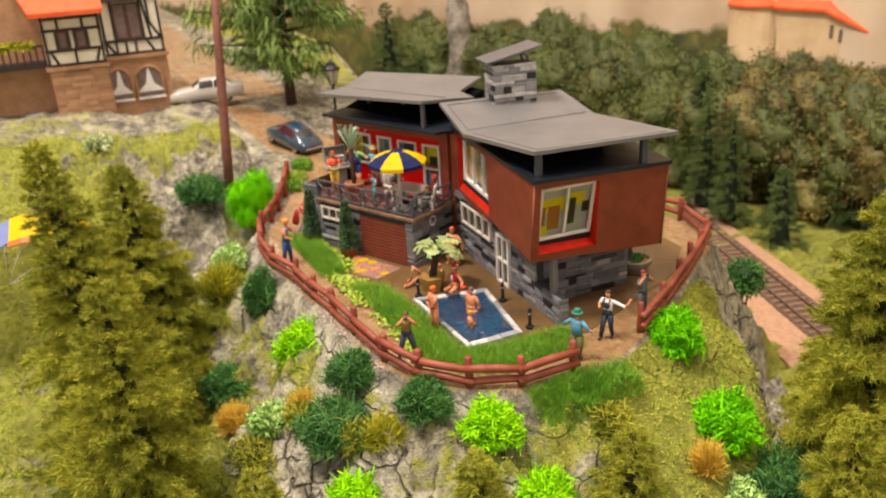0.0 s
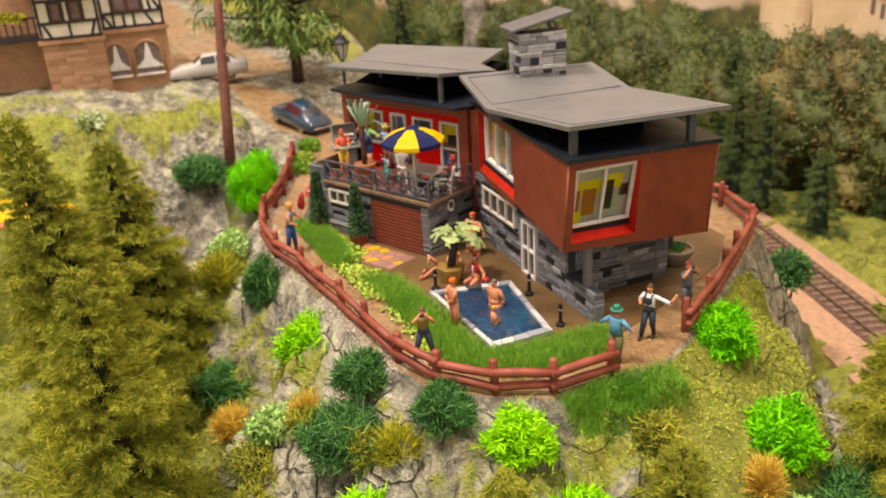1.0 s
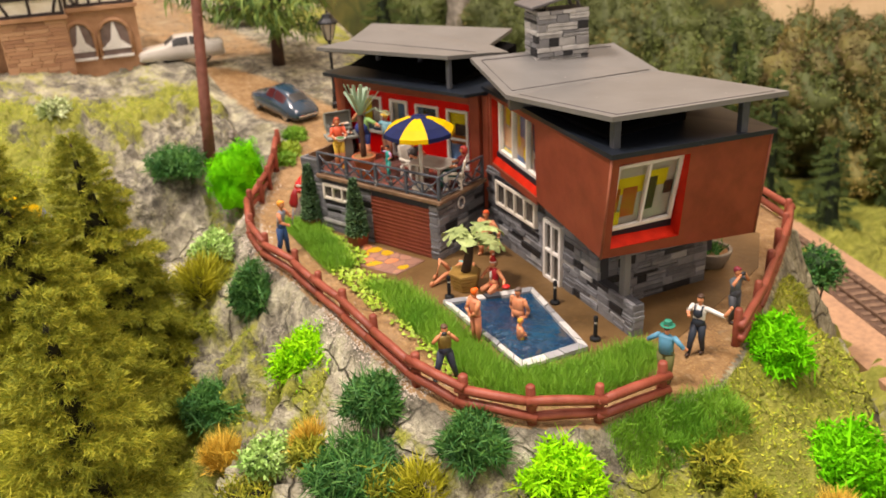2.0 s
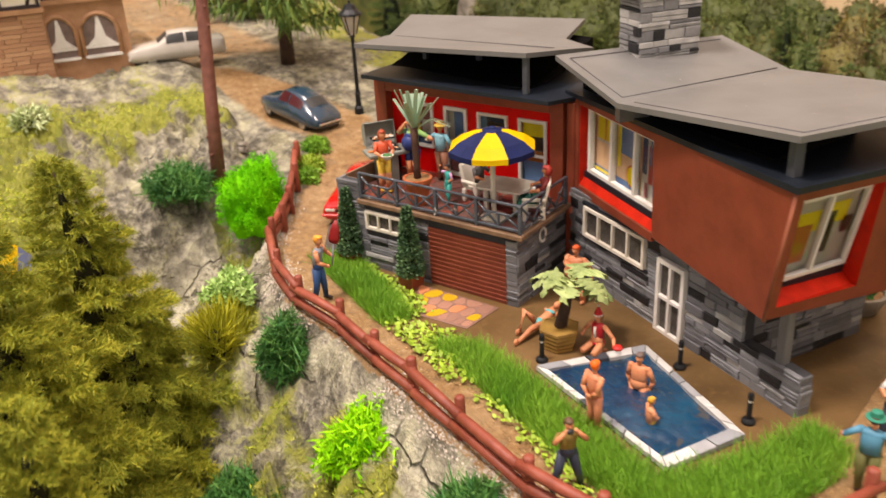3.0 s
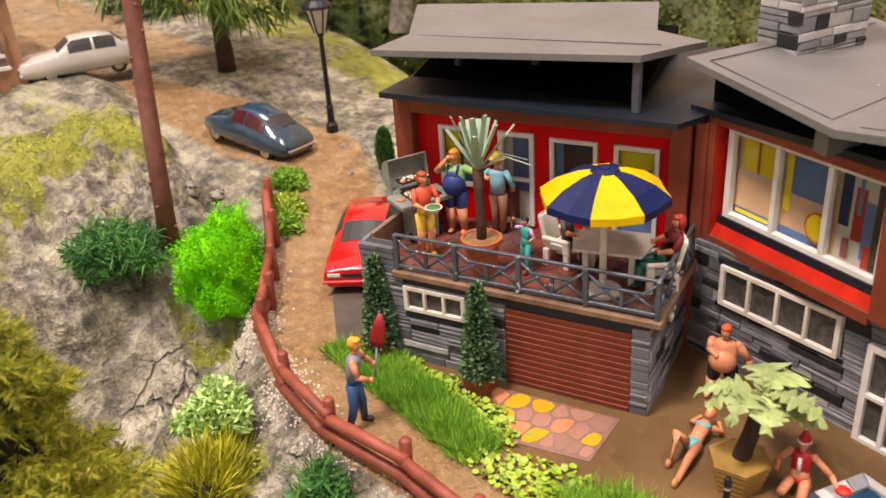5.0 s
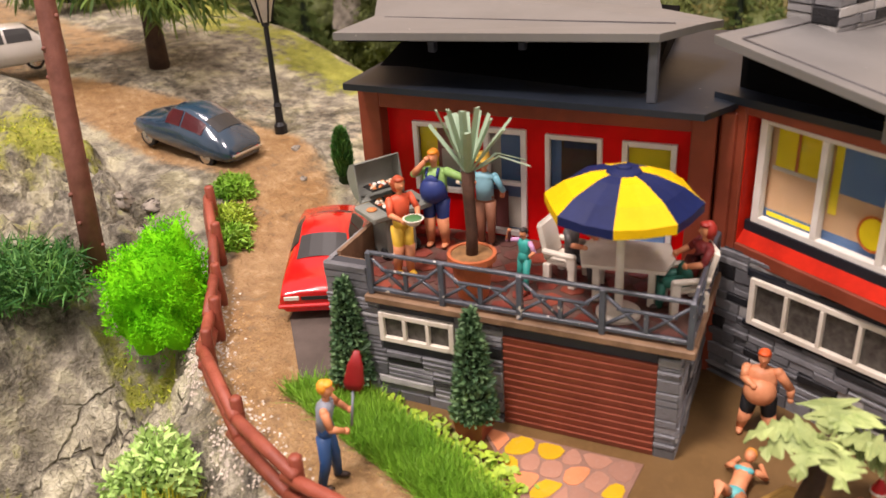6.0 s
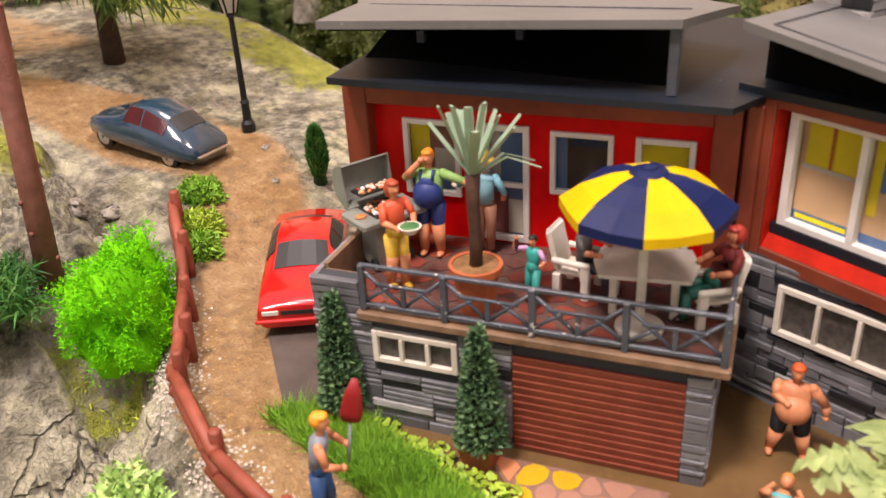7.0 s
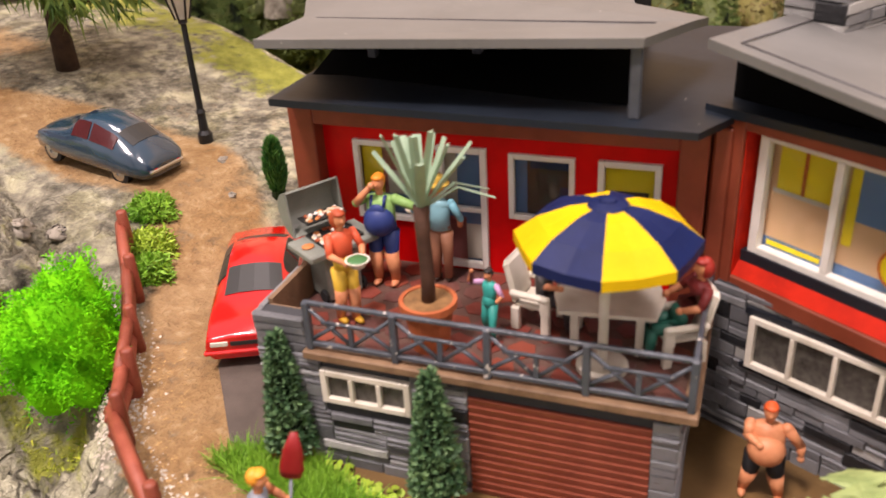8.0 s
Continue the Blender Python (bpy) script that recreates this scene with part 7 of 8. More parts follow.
def reclining():
    bm = bmesh.new()
    tube(bm, [(0, 0, 0.14), (0, 0.25, 0.17), (0, 0.5, 0.24), (0, 0.58, 0.3)], [0.14, 0.13, 0.15, 0.07], 10, 0, 0.75)
    ball(bm, (0, 0.02, 0.14), (0.17, 0.15, 0.12), 1), ball(bm, (0, 0.45, 0.28), (0.16, 0.08, 0.06), 1)
    for s, k, reach in ((-0.1, 0.62, 0.58), (0.1, 0.2, 0.98)):
        tube(bm, [(s, 0, 0.14), (s * 1.3, -0.42, k), (s * 1.5, -reach, 0.07)], [0.1, 0.08, 0.05], 8, 0)
        ball(bm, (s * 1.5, -reach - 0.06, 0.09), (0.05, 0.08, 0.09), 0)
        tube(bm, [(s * 1.7, 0.5, 0.26), (s * 3, 0.62, 0.1), (s * 1.6, 0.78, 0.2)], [0.055, 0.045, 0.04], 7, 0)
    ball(bm, (0, 0.74, 0.34), (0.09, 0.12, 0.1), 0), ball(bm, (0, 0.79, 0.33), (0.1, 0.11, 0.11), 2)
    ob = part("figurine", bm, [SKIN, cloth("60b0b0"), cloth("d8903c")])
    ob.matrix_world = scaled(pose(-1.72, -2.12, 0.03, 0, 0, 14))
    tagged(ob, "reclining sunbathing figurine on the patio", "figurine")


reclining()


# ---- vehicles ----
def car(label, m, paint, rings, glazed, trim=CHROME, wheel=0.31, base=(1.25, -1.15), track=0.68, lamps=0.16, pane_mat=None, square=False):
    """Front along +x. rings: x, half width, sill, waist height, half width and height of the top; glazed: first and last ring of the roof."""
    t = thing("car", label, "car", m)
    bm = bmesh.new()

    def section(x, w, z0, zw, wt, zt):
        return [(x, -w * 0.85, z0), (x, -w, z0 + 0.12), (x, -w * 1.01, (z0 + zw) / 2 + 0.05), (x, -w * 0.95, zw), (x, -(w * 0.3 + wt * 0.7), zw + (zt - zw) * 0.55), (x, -wt * 0.93, zt - 0.03), (x, -wt * 0.5, zt + 0.02), (x, 0, zt + 0.035),
                (x, wt * 0.5, zt + 0.02), (x, wt * 0.93, zt - 0.03), (x, (w * 0.3 + wt * 0.7), zw + (zt - zw) * 0.55), (x, w * 0.95, zw), (x, w * 1.01, (z0 + zw) / 2 + 0.05), (x, w, z0 + 0.12), (x, w * 0.85, z0)]
    g = [[bm.verts.new(p) for p in section(*q)] for q in rings]
    n = len(g[0])
    for a, b in zip(g, g[1:]):
        for k in range(n):
            bm.faces.new((a[k], a[(k + 1) % n], b[(k + 1) % n], b[k])).smooth = True
    bm.faces.new(g[0]), bm.faces.new(g[-1][::-1])
    part("body", bm, paint, t)
    c0, c1 = glazed
    sec = [[Vector(p) for p in section(*q)] for q in rings]

    def on(r, k):
        i, j = min(int(r), len(sec) - 2), min(int(k), 13)
        fr, fk = r - i, k - j
        return sec[i][j].lerp(sec[i][j + 1], fk).lerp(sec[i + 1][j].lerp(sec[i + 1][j + 1], fk), fr)

    def pane(name, r0, r1, k0, k1, mt=CARGLASS):
        q, nu, nv, lay = bmesh.new(), 9, 9, []
        for off in (0.016, -0.01):
            grid = []
            for i in range(nu):
                row = []
                for j in range(nv):
                    p = on(r0 + (r1 - r0) * i / (nu - 1), k0 + (k1 - k0) * j / (nv - 1))
                    out = Vector((0.35 * (p.x > 0) * (r0 >= c1) - 0.35 * (p.x <= 0) * (r1 <= c0), p.y * 1.2, max(0.15, p.z - 0.55))).normalized()
                    row.append(q.verts.new(p + out * off))
                grid.append(row)
            for i in range(nu - 1):
                for j in range(nv - 1):
                    q.faces.new((grid[i][j], grid[i + 1][j], grid[i + 1][j + 1], grid[i][j + 1]))
            lay.append(grid[0] + [g[-1] for g in grid[1:]] + grid[-1][-2::-1] + [g[0] for g in grid[-2:0:-1]])
        for i in range(len(lay[0])):
            j = (i + 1) % len(lay[0])
            q.faces.new((lay[0][i], lay[0][j], lay[1][j], lay[1][i]))
        part(name, q, mt, t, "dark tinted glass")
    for k0, k1 in ((3.25, 4.85), (10.75, 9.15)):
        half = (c0 + c1) / 2
        for a, b in ((c0 - 0.25, half - 0.06), (half + 0.06, c1 + 0.3)):
            pane("side_window", a, b, k0, k1, pane_mat or CARGLASS)
    pane("windscreen", c1 + 0.12, c1 + 0.92, 5.15, 8.85)
    pane("rear_window", c0 - 0.9, c0 - 0.12, 5.25, 8.75)
    for x in base:
        for s in (-1, 1):
            w = lift(part("wheel", lathe(bmesh.new(), [(wheel * 0.7, -0.1), (wheel, -0.08), (wheel, 0.08), (wheel * 0.7, 0.1)], 20), TYRE, t), pose(x, s * track, wheel, 90, 0, 0))
            part("rim", lathe(bmesh.new(), [(wheel * 0.68, -0.105), (wheel * 0.6, -0.11), (0.05, -0.125), (0.05, 0.125), (wheel * 0.6, 0.11), (wheel * 0.68, 0.105)], 16), CHROME, w, "bright wheel rim")
    (x0, w0, z0, zw0, wt0, zt0), (x1, w1, z1, zw1, wt1, zt1) = rings[0], rings[-1]
    for x, w, z in ((x0 + 0.02, w0, z0 + 0.1), (x1 - 0.02, w1, z1 + 0.08)):
        part("bumper", box(bmesh.new(), x - 0.06, x + 0.06, -w - 0.06, w + 0.06, z, z + 0.1, bev=0.03), trim, t)
    for s in (-1, 1):
        lamp_mesh = box(bmesh.new(), x1 - 0.02, x1 + 0.03, s * w1 * 0.68 - lamps, s * w1 * 0.68 + lamps, zw1 - 0.1, zw1 - 0.01, bev=0.01) if square else ball(bmesh.new(), (x1 - 0.02, s * w1 * 0.72, zw1 - 0.02), (0.05, lamps, 0.06))
        part("headlight", lamp_mesh, LENS, t, "clear headlight")
        part("tail_light", ball(bmesh.new(), (x0 + 0.02, s * w0 * 0.75, zw0 - 0.02), (0.04, 0.09, 0.05)), LAMPRED, t, "red tail light")
    if square:
        part("grille", box(bmesh.new(), x1 - 0.02, x1 + 0.02, -w1 * 0.42, w1 * 0.42, zw1 - 0.1, zw1 - 0.02), CHARRED, t, "black grille")
    return t


car("dark blue rounded vintage coupe parked on the gravel drive", pose(-19.75, -1.5, height(-19.75, -1.5) + 0.03, 0, -7, 196), CARBLUE,
    [(x, w, z0, zw * 1.08, wt, zt * 1.1) for x, w, z0, zw, wt, zt in [(-2.0, 0.5, 0.3, 0.46, 0.36, 0.5), (-1.85, 0.7, 0.24, 0.58, 0.5, 0.66), (-1.45, 0.8, 0.22, 0.72, 0.52, 0.88), (-0.85, 0.83, 0.2, 0.8, 0.52, 1.13), (-0.2, 0.83, 0.2, 0.82, 0.53, 1.27), (0.25, 0.83, 0.2, 0.82, 0.52, 1.24), (0.72, 0.82, 0.2, 0.82, 0.6, 0.9), (1.2, 0.8, 0.2, 0.78, 0.56, 0.82), (1.7, 0.74, 0.22, 0.66, 0.5, 0.7), (2.0, 0.52, 0.28, 0.5, 0.36, 0.52)]], (3, 5), wheel=0.3, base=(1.2, -1.12), lamps=0.1, pane_mat=REDSEAT)
car("bright red wedge-shaped sports coupe parked beside the garage", pose(-12.35, -2.1, 0.07, 0, 0, -41), CARRED,
    [(-2.1, 0.74, 0.25, 0.72, 0.62, 0.8), (-1.95, 0.83, 0.2, 0.78, 0.66, 0.86), (-1.5, 0.86, 0.18, 0.8, 0.64, 0.9), (-0.85, 0.86, 0.18, 0.8, 0.58, 1.17), (-0.3, 0.86, 0.18, 0.78, 0.58, 1.2), (0.1, 0.86, 0.18, 0.76, 0.57, 1.16), (0.85, 0.85, 0.18, 0.72, 0.66, 0.8), (1.5, 0.84, 0.18, 0.68, 0.7, 0.75), (2.0, 0.81, 0.2, 0.64, 0.7, 0.7), (2.1, 0.79, 0.22, 0.6, 0.68, 0.64)], (3, 5), trim=CARRED, wheel=0.3, base=(1.3, -1.25), track=0.74, lamps=0.16, square=True)
car("white four-door saloon parked before the timbered house", pose(-28.4, -4.2, height(-28.4, -4.2) + 0.03, 0, 0, -98), CARWHITE,
    [(-2.2, 0.78, 0.3, 0.84, 0.7, 0.96), (-2.05, 0.83, 0.24, 0.9, 0.72, 1.02), (-1.55, 0.85, 0.22, 0.9, 0.7, 1.04), (-1.1, 0.85, 0.22, 0.9, 0.6, 1.42), (-0.4, 0.85, 0.22, 0.9, 0.6, 1.46), (0.3, 0.85, 0.22, 0.9, 0.59, 1.42), (0.9, 0.84, 0.22, 0.88, 0.7, 1.0), (1.7, 0.83, 0.22, 0.82, 0.7, 0.92), (2.15, 0.78, 0.26, 0.74, 0.66, 0.82), (2.25, 0.74, 0.28, 0.66, 0.62, 0.72)], (3, 5), trim=CARWHITE)


# ---- loose rocks beside the drive ----
def rock(x, y, r, flat=0.6, seed=1, label="angular pale grey rock beside the gravel drive", group="loose rocks by the drive"):
    v, f = lump(1, 1, 1, seed, 26, 0.22, lo=-1)
    rr = np.random.default_rng(seed)
    for k in range(22):
        n = rr.normal(size=3)
        n /= np.linalg.norm(n)
        cut = rr.uniform(0.36, 0.78)
        over = np.maximum(v @ n - cut, 0)
        v = v - over[:, None] * n
    v = v * (1 + 0.12 * (fbm(v[:, 0] * 4 + v[:, 2] * 3, v[:, 1] * 4 + v[:, 2] * 2, seed) - 0.5))[:, None]
    ob = soup("rock", v * np.array([r, r * rr.uniform(0.6, 0.9), r * flat]), f, ROCK)
    ob.matrix_world = scaled(pose(x, y, height(x, y) - r * flat * 0.35, 0, 0, rr.uniform(0, 360)))
    tagged(ob, label, "rock", group)


for k, (x, y, r) in enumerate([(-17.8, -4.75, 0.85), (-16.95, -4.5, 0.75), (-17.8, 0.6, 0.45), (-16.35, -0.15, 0.35), (-17.5, -3.95, 0.7)]):
    rock(x, y, r, 0.34 if k % 3 else 0.42, k + 3)


for k, (x, y, r) in enumerate([(4.3, 10.0, 0.8), (5.2, 9.5, 0.6), (3.2, 11.2, 0.7), (3.0, 12.0, 0.55), (2.1, 12.9, 0.6), (6.0, 9.3, 0.55)]):
    rock(x, y, r, 0.8, k + 21, "jagged pale grey rock at the foot of the mossy brink", "rocks below the brink")


def rock_column(x, y, foot, h, r):
    """A tall weathered spur, narrower in the middle."""
    rr = np.random.default_rng(41)
    rows, seg = 18, 14
    v = []
    for i in range(rows):
        q = i / (rows - 1)
        for a in np.linspace(0, 2 * np.pi, seg, endpoint=False):
            rad = r * (1 - 0.25 * math.sin(math.pi * q)) * (1 - 0.8 * q ** 6) * rr.uniform(0.75, 1.15)
            v.append((rad * math.cos(a) + 0.3 * math.sin(5 * q), rad * math.sin(a), h * q))
    f = [(i * seg + j, i * seg + (j + 1) % seg, (i + 1) * seg + (j + 1) % seg, (i + 1) * seg + j) for i in range(rows - 1) for j in range(seg)]
    ob = soup("rock_column", v, f, ROCK)
    ob.matrix_world = scaled(pose(x, y, foot))
    tagged(ob, "tall pale rock column standing before the woods", "rock")


rock_column(-47.0, 23.6, -3.0, 9.5, 1.5)


# ---- pole, street lamp ----
def pole():
    t = thing("telegraph_pole", "tall dark red-brown wooden pole with small nubs", "pole", pose(-15.4, -6.4, height(-15.4, -6.4)))
    part("shaft", tube(bmesh.new(), [(0, 0, -0.4), (-0.42, 0.33, 3), (-0.98, 0.77, 7), (-1.75, 1.38, 12.5)], [0.27, 0.24, 0.21, 0.17], 12), POLEM, t)
    r = random.Random(1)
    for k in range(16):
        a, z = r.uniform(0, 6.28), 0.8 + k * 0.62
        x0, y0, rad = -0.14 * z, 0.11 * z, 0.26 - 0.008 * z
        part("nub", ball(bmesh.new(), (x0 + math.cos(a) * rad, y0 + math.sin(a) * rad, z), 0.06, seg=6, rings=4), POLEM, t)


pole()


def street_lamp():
    t = thing("street_lamp", "black cast-iron street lamp with a glazed lantern", "street lamp", pose(-19.1, 0.95, height(-19.1, 0.95)))
    part("post", lathe(bmesh.new(), [(0.2, -0.1), (0.2, 0.25), (0.13, 0.35), (0.11, 0.8), (0.14, 0.85), (0.09, 0.95), (0.075, 3.2), (0.13, 3.25), (0.06, 3.4)], 12), IRON, t)
    part("lantern", lathe(bmesh.new(), [(0.17, 3.35), (0.38, 4.15)], 6), LENS, t, "pale lantern panes")
    for k in range(6):
        a = 2 * math.pi * k / 6
        part("lantern_bar", tube(bmesh.new(), [(0.175 * math.cos(a), 0.175 * math.sin(a), 3.33), (0.39 * math.cos(a), 0.39 * math.sin(a), 4.15)], 0.03, 5), IRON, t)
    part("lantern_cap", lathe(bmesh.new(), [(0.5, 4.13), (0.48, 4.22), (0.3, 4.38), (0.22, 4.55), (0.06, 4.6), (0.05, 4.72)], 12), IRON, t)


street_lamp()

# ---- timbered house on the rise ----
def timbered_house():
    z0 = 2.3
    m = pose(-27.6, -6.35, z0, 0, 0, 83)
    flip = Matrix.Diagonal((-1, 1, 1, 1))
    t = thing("timbered_house", "half-timbered house with sandstone base and orange roof", "house", m)
    # plan: x along the front from its end by the road, y inwards
    part("base_wall", box(bmesh.new(), 0, 3.4, 0.6, 7, -1, 3.7), OCHRE, t, "ochre rendered base with arched windows", m=flip)
    pier = part("pier", box(bmesh.new(), 3.4, 6.6, 0.06, 7, -1, 3.5), SANDSTONE, t, "coursed sandstone pier", m=flip)
    r = random.Random(7)
    me = ledge_mesh("block", 0.6, 0.19, 77)
    me.materials[0] = SANDSTONE
    z = 0.0
    while z < 3.4:
        x = 3.42
        while x < 6.55:
            w = min(r.uniform(0.5, 1.3), 6.58 - x)
            ob = new("block", me)
            ob.parent = pier
            ob.matrix_basis = scaled(Matrix.Translation((-x - w + 0.02, 0.04, z))) @ Matrix.Diagonal(((w - 0.02) / 0.6, 1, 1.0, 1))
            x += w
        z += 0.192
    for cx, hw in ((1.24, 0.8), (2.95, 0.7)):
        w = part("arched_window", tube(bmesh.new(), [(cx - hw, 0.58, 1.3)] + [(cx - hw * math.cos(a), 0.58, 2.3 + 0.85 * math.sin(a)) for a in np.linspace(0, math.pi, 11)] + [(cx + hw, 0.58, 1.3)], 0.11, 6), OCHRE, t, "arched window with white curtains", m=flip)
        arch = [(cx - hw, 1.3), (cx + hw, 1.3)] + [(cx + hw * math.cos(a), 2.3 + 0.85 * math.sin(a)) for a in np.linspace(0, math.pi, 11)]
        up = lambda y: Matrix(((1, 0, 0, 0), (0, 0, 1, y), (0, 1, 0, 0), (0, 0, 0, 1)))
        part("pane", prism(bmesh.new(), arch, 0, 0.02, up(0.575)), TIMBERWIN, w, m=flip)
        part("curtain", prism(bmesh.new(), [(cx - hw * 0.8, 1.75), (cx + hw * 0.8, 1.75), (cx + hw * 0.3, 2.1), (cx + 0.05, 3.0), (cx - 0.05, 3.0), (cx - hw * 0.3, 2.1)], 0, 0.02, up(0.552)), WHITE, w, m=flip)
        part("glazing_bar", box(bmesh.new(), cx - hw, cx + hw, 0.53, 0.57, 1.62, 1.74), WHITE, w, m=flip)
        part("sill", box(bmesh.new(), cx - hw, cx + hw, 0.42, 0.6, 1.2, 1.32), WHITE, w, m=flip)
    part("string_course", box(box(bmesh.new(), -0.15, 3.4, 0.4, 0.7, 3.7, 3.9), 3.3, 6.75, -0.12, 0.2, 3.5, 3.7), OCHRE, t, m=flip)

    def framed(x0, x1, y, zb, zt, rails, posts, braces, panes):
        """A plaster wall with its timbers; places along it run from 0 to 1."""
        up = part("plaster_wall", box(bmesh.new(), x0, x1, y, 7, zb, zt), PLASTER, t, "pale plaster panels between dark timbers", m=flip)
        X = lambda u: x1 - (x1 - x0) * u
        for zz in rails:
            part("timber", box(bmesh.new(), x0, x1, y - 0.09, y, zz - 0.08, zz + 0.08), TIMBER, up, m=flip)
        for u, za, zc in posts:
            part("timber", box(bmesh.new(), X(u) - 0.07, X(u) + 0.07, y - 0.07, y, za, zc), TIMBER, up, m=flip)
        for ua, za, ub, zc in braces:
            part("timber", tube(bmesh.new(), [(X(ua), y - 0.02, za), (X(ub), y - 0.02, zc)], 0.075, 4), TIMBER, up, m=flip)
        for ua, ub, za, zc in panes:
            w = part("window", box(bmesh.new(), X(ub), X(ua), y - 0.05, y, za, zc), TIMBERWIN, up, "brown window", m=flip)
            bm = bmesh.new()
            for xa, xb, ya, yb in ((X(ub), X(ub) + 0.1, za, zc), (X(ua) - 0.1, X(ua), za, zc), (X(ub) + 0.1, X(ua) - 0.1, za, za + 0.1), (X(ub) + 0.1, X(ua) - 0.1, zc - 0.1, zc)):
                box(bm, xa, xb, y - 0.1, y - 0.04, ya, yb)
            part("window_frame", bm, SHUTTER, w, m=flip)

    framed(3.4, 6.6, 0.1, 3.7, 7.0, (3.78, 4.6, 5.75, 6.4), [(0.03, 3.7, 7.0), (0.97, 3.7, 7.0), (0.22, 4.6, 5.75), (0.43, 4.6, 5.75), (0.53, 4.6, 5.75), (0.75, 4.6, 5.75), (0.5, 3.7, 4.6), (0.28, 5.75, 6.4), (0.7, 5.75, 6.4)], [(0.08, 4.6, 0.2, 3.7), (0.92, 4.6, 0.82, 3.7)], [(0.24, 0.41, 4.68, 5.67), (0.55, 0.73, 4.68, 5.67)])
    framed(0.0, 3.4, 0.62, 3.9, 8.4, (3.98, 4.75, 7.1), [(0.03, 3.9, 8.4), (0.97, 3.9, 8.4), (0.2, 3.9, 8.4), (0.68, 4.75, 7.1), (0.36, 3.9, 4.75), (0.52, 3.9, 4.75), (0.45, 7.1, 8.4), (0.8, 5.6, 7.1)], [(0.04, 4.75, 0.18, 3.9), (0.7, 4.75, 0.84, 3.9), (0.82, 5.6, 0.95, 4.75), (0.72, 7.0, 0.8, 4.8)], [(0.22, 0.44, 4.83, 6.9), (0.44, 0.66, 4.83, 6.9)])
    part("window_hood", box(bmesh.new(), 0.9, 2.9, 0.2, 0.62, 7.0, 7.14), TIMBER, t, "grey-brown hood over the window", m=flip)
    bm = bmesh.new()
    prism(bm, [(3.1, -0.9), (7.0, -0.9), (8.6, 3.5), (3.1, 3.5)], [6.6, 6.6, 9.2, 9.2], [6.85, 6.85, 9.45, 9.45])
    part("roof", bm, TILEORANGE, t, "bright orange roof over the bay", m=flip)
    # balcony side
    part("side_wall", box(bmesh.new(), 6.6, 12.5, 1.6, 7, -1.5, 9), OCHRE, t, "ochre rendered side wall", m=flip)
    b = part("balcony", box(bmesh.new(), 6.6, 12.5, 0.3, 1.6, 3.7, 4.0), TIMBER, t, "dark timber balcony with window boxes", m=flip)
    for i in range(16):
        x = 6.7 + i * 0.36
        part("baluster", box(bmesh.new(), x, x + 0.09, 0.32, 0.4, 4.0, 4.9), TIMBER, b, m=flip)
    part("handrail", box(bmesh.new(), 6.6, 12.5, 0.28, 0.44, 4.9, 5.02), TIMBER, b, m=flip)
    rr = np.random.default_rng(6)
    p = np.c_[-rr.uniform(7.2, 9.8, 350), rr.uniform(0.2, 0.4, 350), rr.uniform(4.8, 5.2, 350)]
    v, f = blades(p, rr.normal(size=(350, 3)) + [0, -0.3, 0.6], 0.3, 0.1)
    soup("flowers", v, f, YELLOWB, b, "yellow-green balcony flowers")


timbered_house()


# ---- far trees ----
def drooping_tree(x, y):
    z = height(x, y)
    t = thing("drooping_tree", "large tree with hanging mid-green foliage beside the road", "tree", pose(x, y, z))
    rr = np.random.default_rng(12)
    bm = bmesh.new()
    tube(bm, [(0, 0, -0.5), (0.1, 0, 2), (-0.2, 0.1, 5), (0, 0, 10)], [0.38, 0.3, 0.25, 0.08], 9)
    roots, ways = [], []
    for k in range(64):
        a, zc = k * 2.4, rr.uniform(2.1, 11)
        L = rr.uniform(2.4, 5.6) * (1 - max(0, zc - 6) / 8)
        e = Vector((math.cos(a) * L, math.sin(a) * L, zc + rr.uniform(-0.5, 0.6)))
        tube(bm, [(0, 0, zc - 0.6), e], [0.12, 0.03], 5)
        m = 95
        s = np.sqrt(rr.uniform(0.05, 1, m))[:, None]
        roots.append(np.array([0, 0, zc - 0.4]) + (np.array(e) - [0, 0, zc - 0.4]) * s + rr.normal(size=(m, 3)) * 0.3)
        ways.append(np.c_[math.cos(a) * 0.5 + rr.normal(size=m) * 0.5, math.sin(a) * 0.5 + rr.normal(size=m) * 0.5, -0.7 + rr.normal(size=m) * 0.4])
    part("trunk", bm, BARK, t)
    p, w = np.concatenate(roots), np.concatenate(ways)
    v, f = blades(p, w, rr.uniform(0.3, 0.9, len(p)), 0.1, 0.3, 0.3)
    soup("crown", v, f, BIGTREE, t)


drooping_tree(-26.2, 0.5)

for x, y, h, r, z in ((-44, 15, 11, 3.0, None), (-46, 19, 9, 2.2, None), (-17.6, 27.5, 8.6, 1.7, -8), (-14.2, 26.5, 8.2, 1.5, -8), (-9.6, 26.5, 5.2, 1.6, -8), (-12.4, 29.5, 4.0, 1.3, -8), (-21, 30, 10, 2.2, -8), (-9.0, 33, 6, 2.0, -8), (-40, 3, 9, 2.6, None)):
    spruce(x, y, h, r, z, int(abs(x) * 3), FARPINE, LEAF_SHADE, 0.55, "dark green conifer before the printed backdrop", "far conifers")


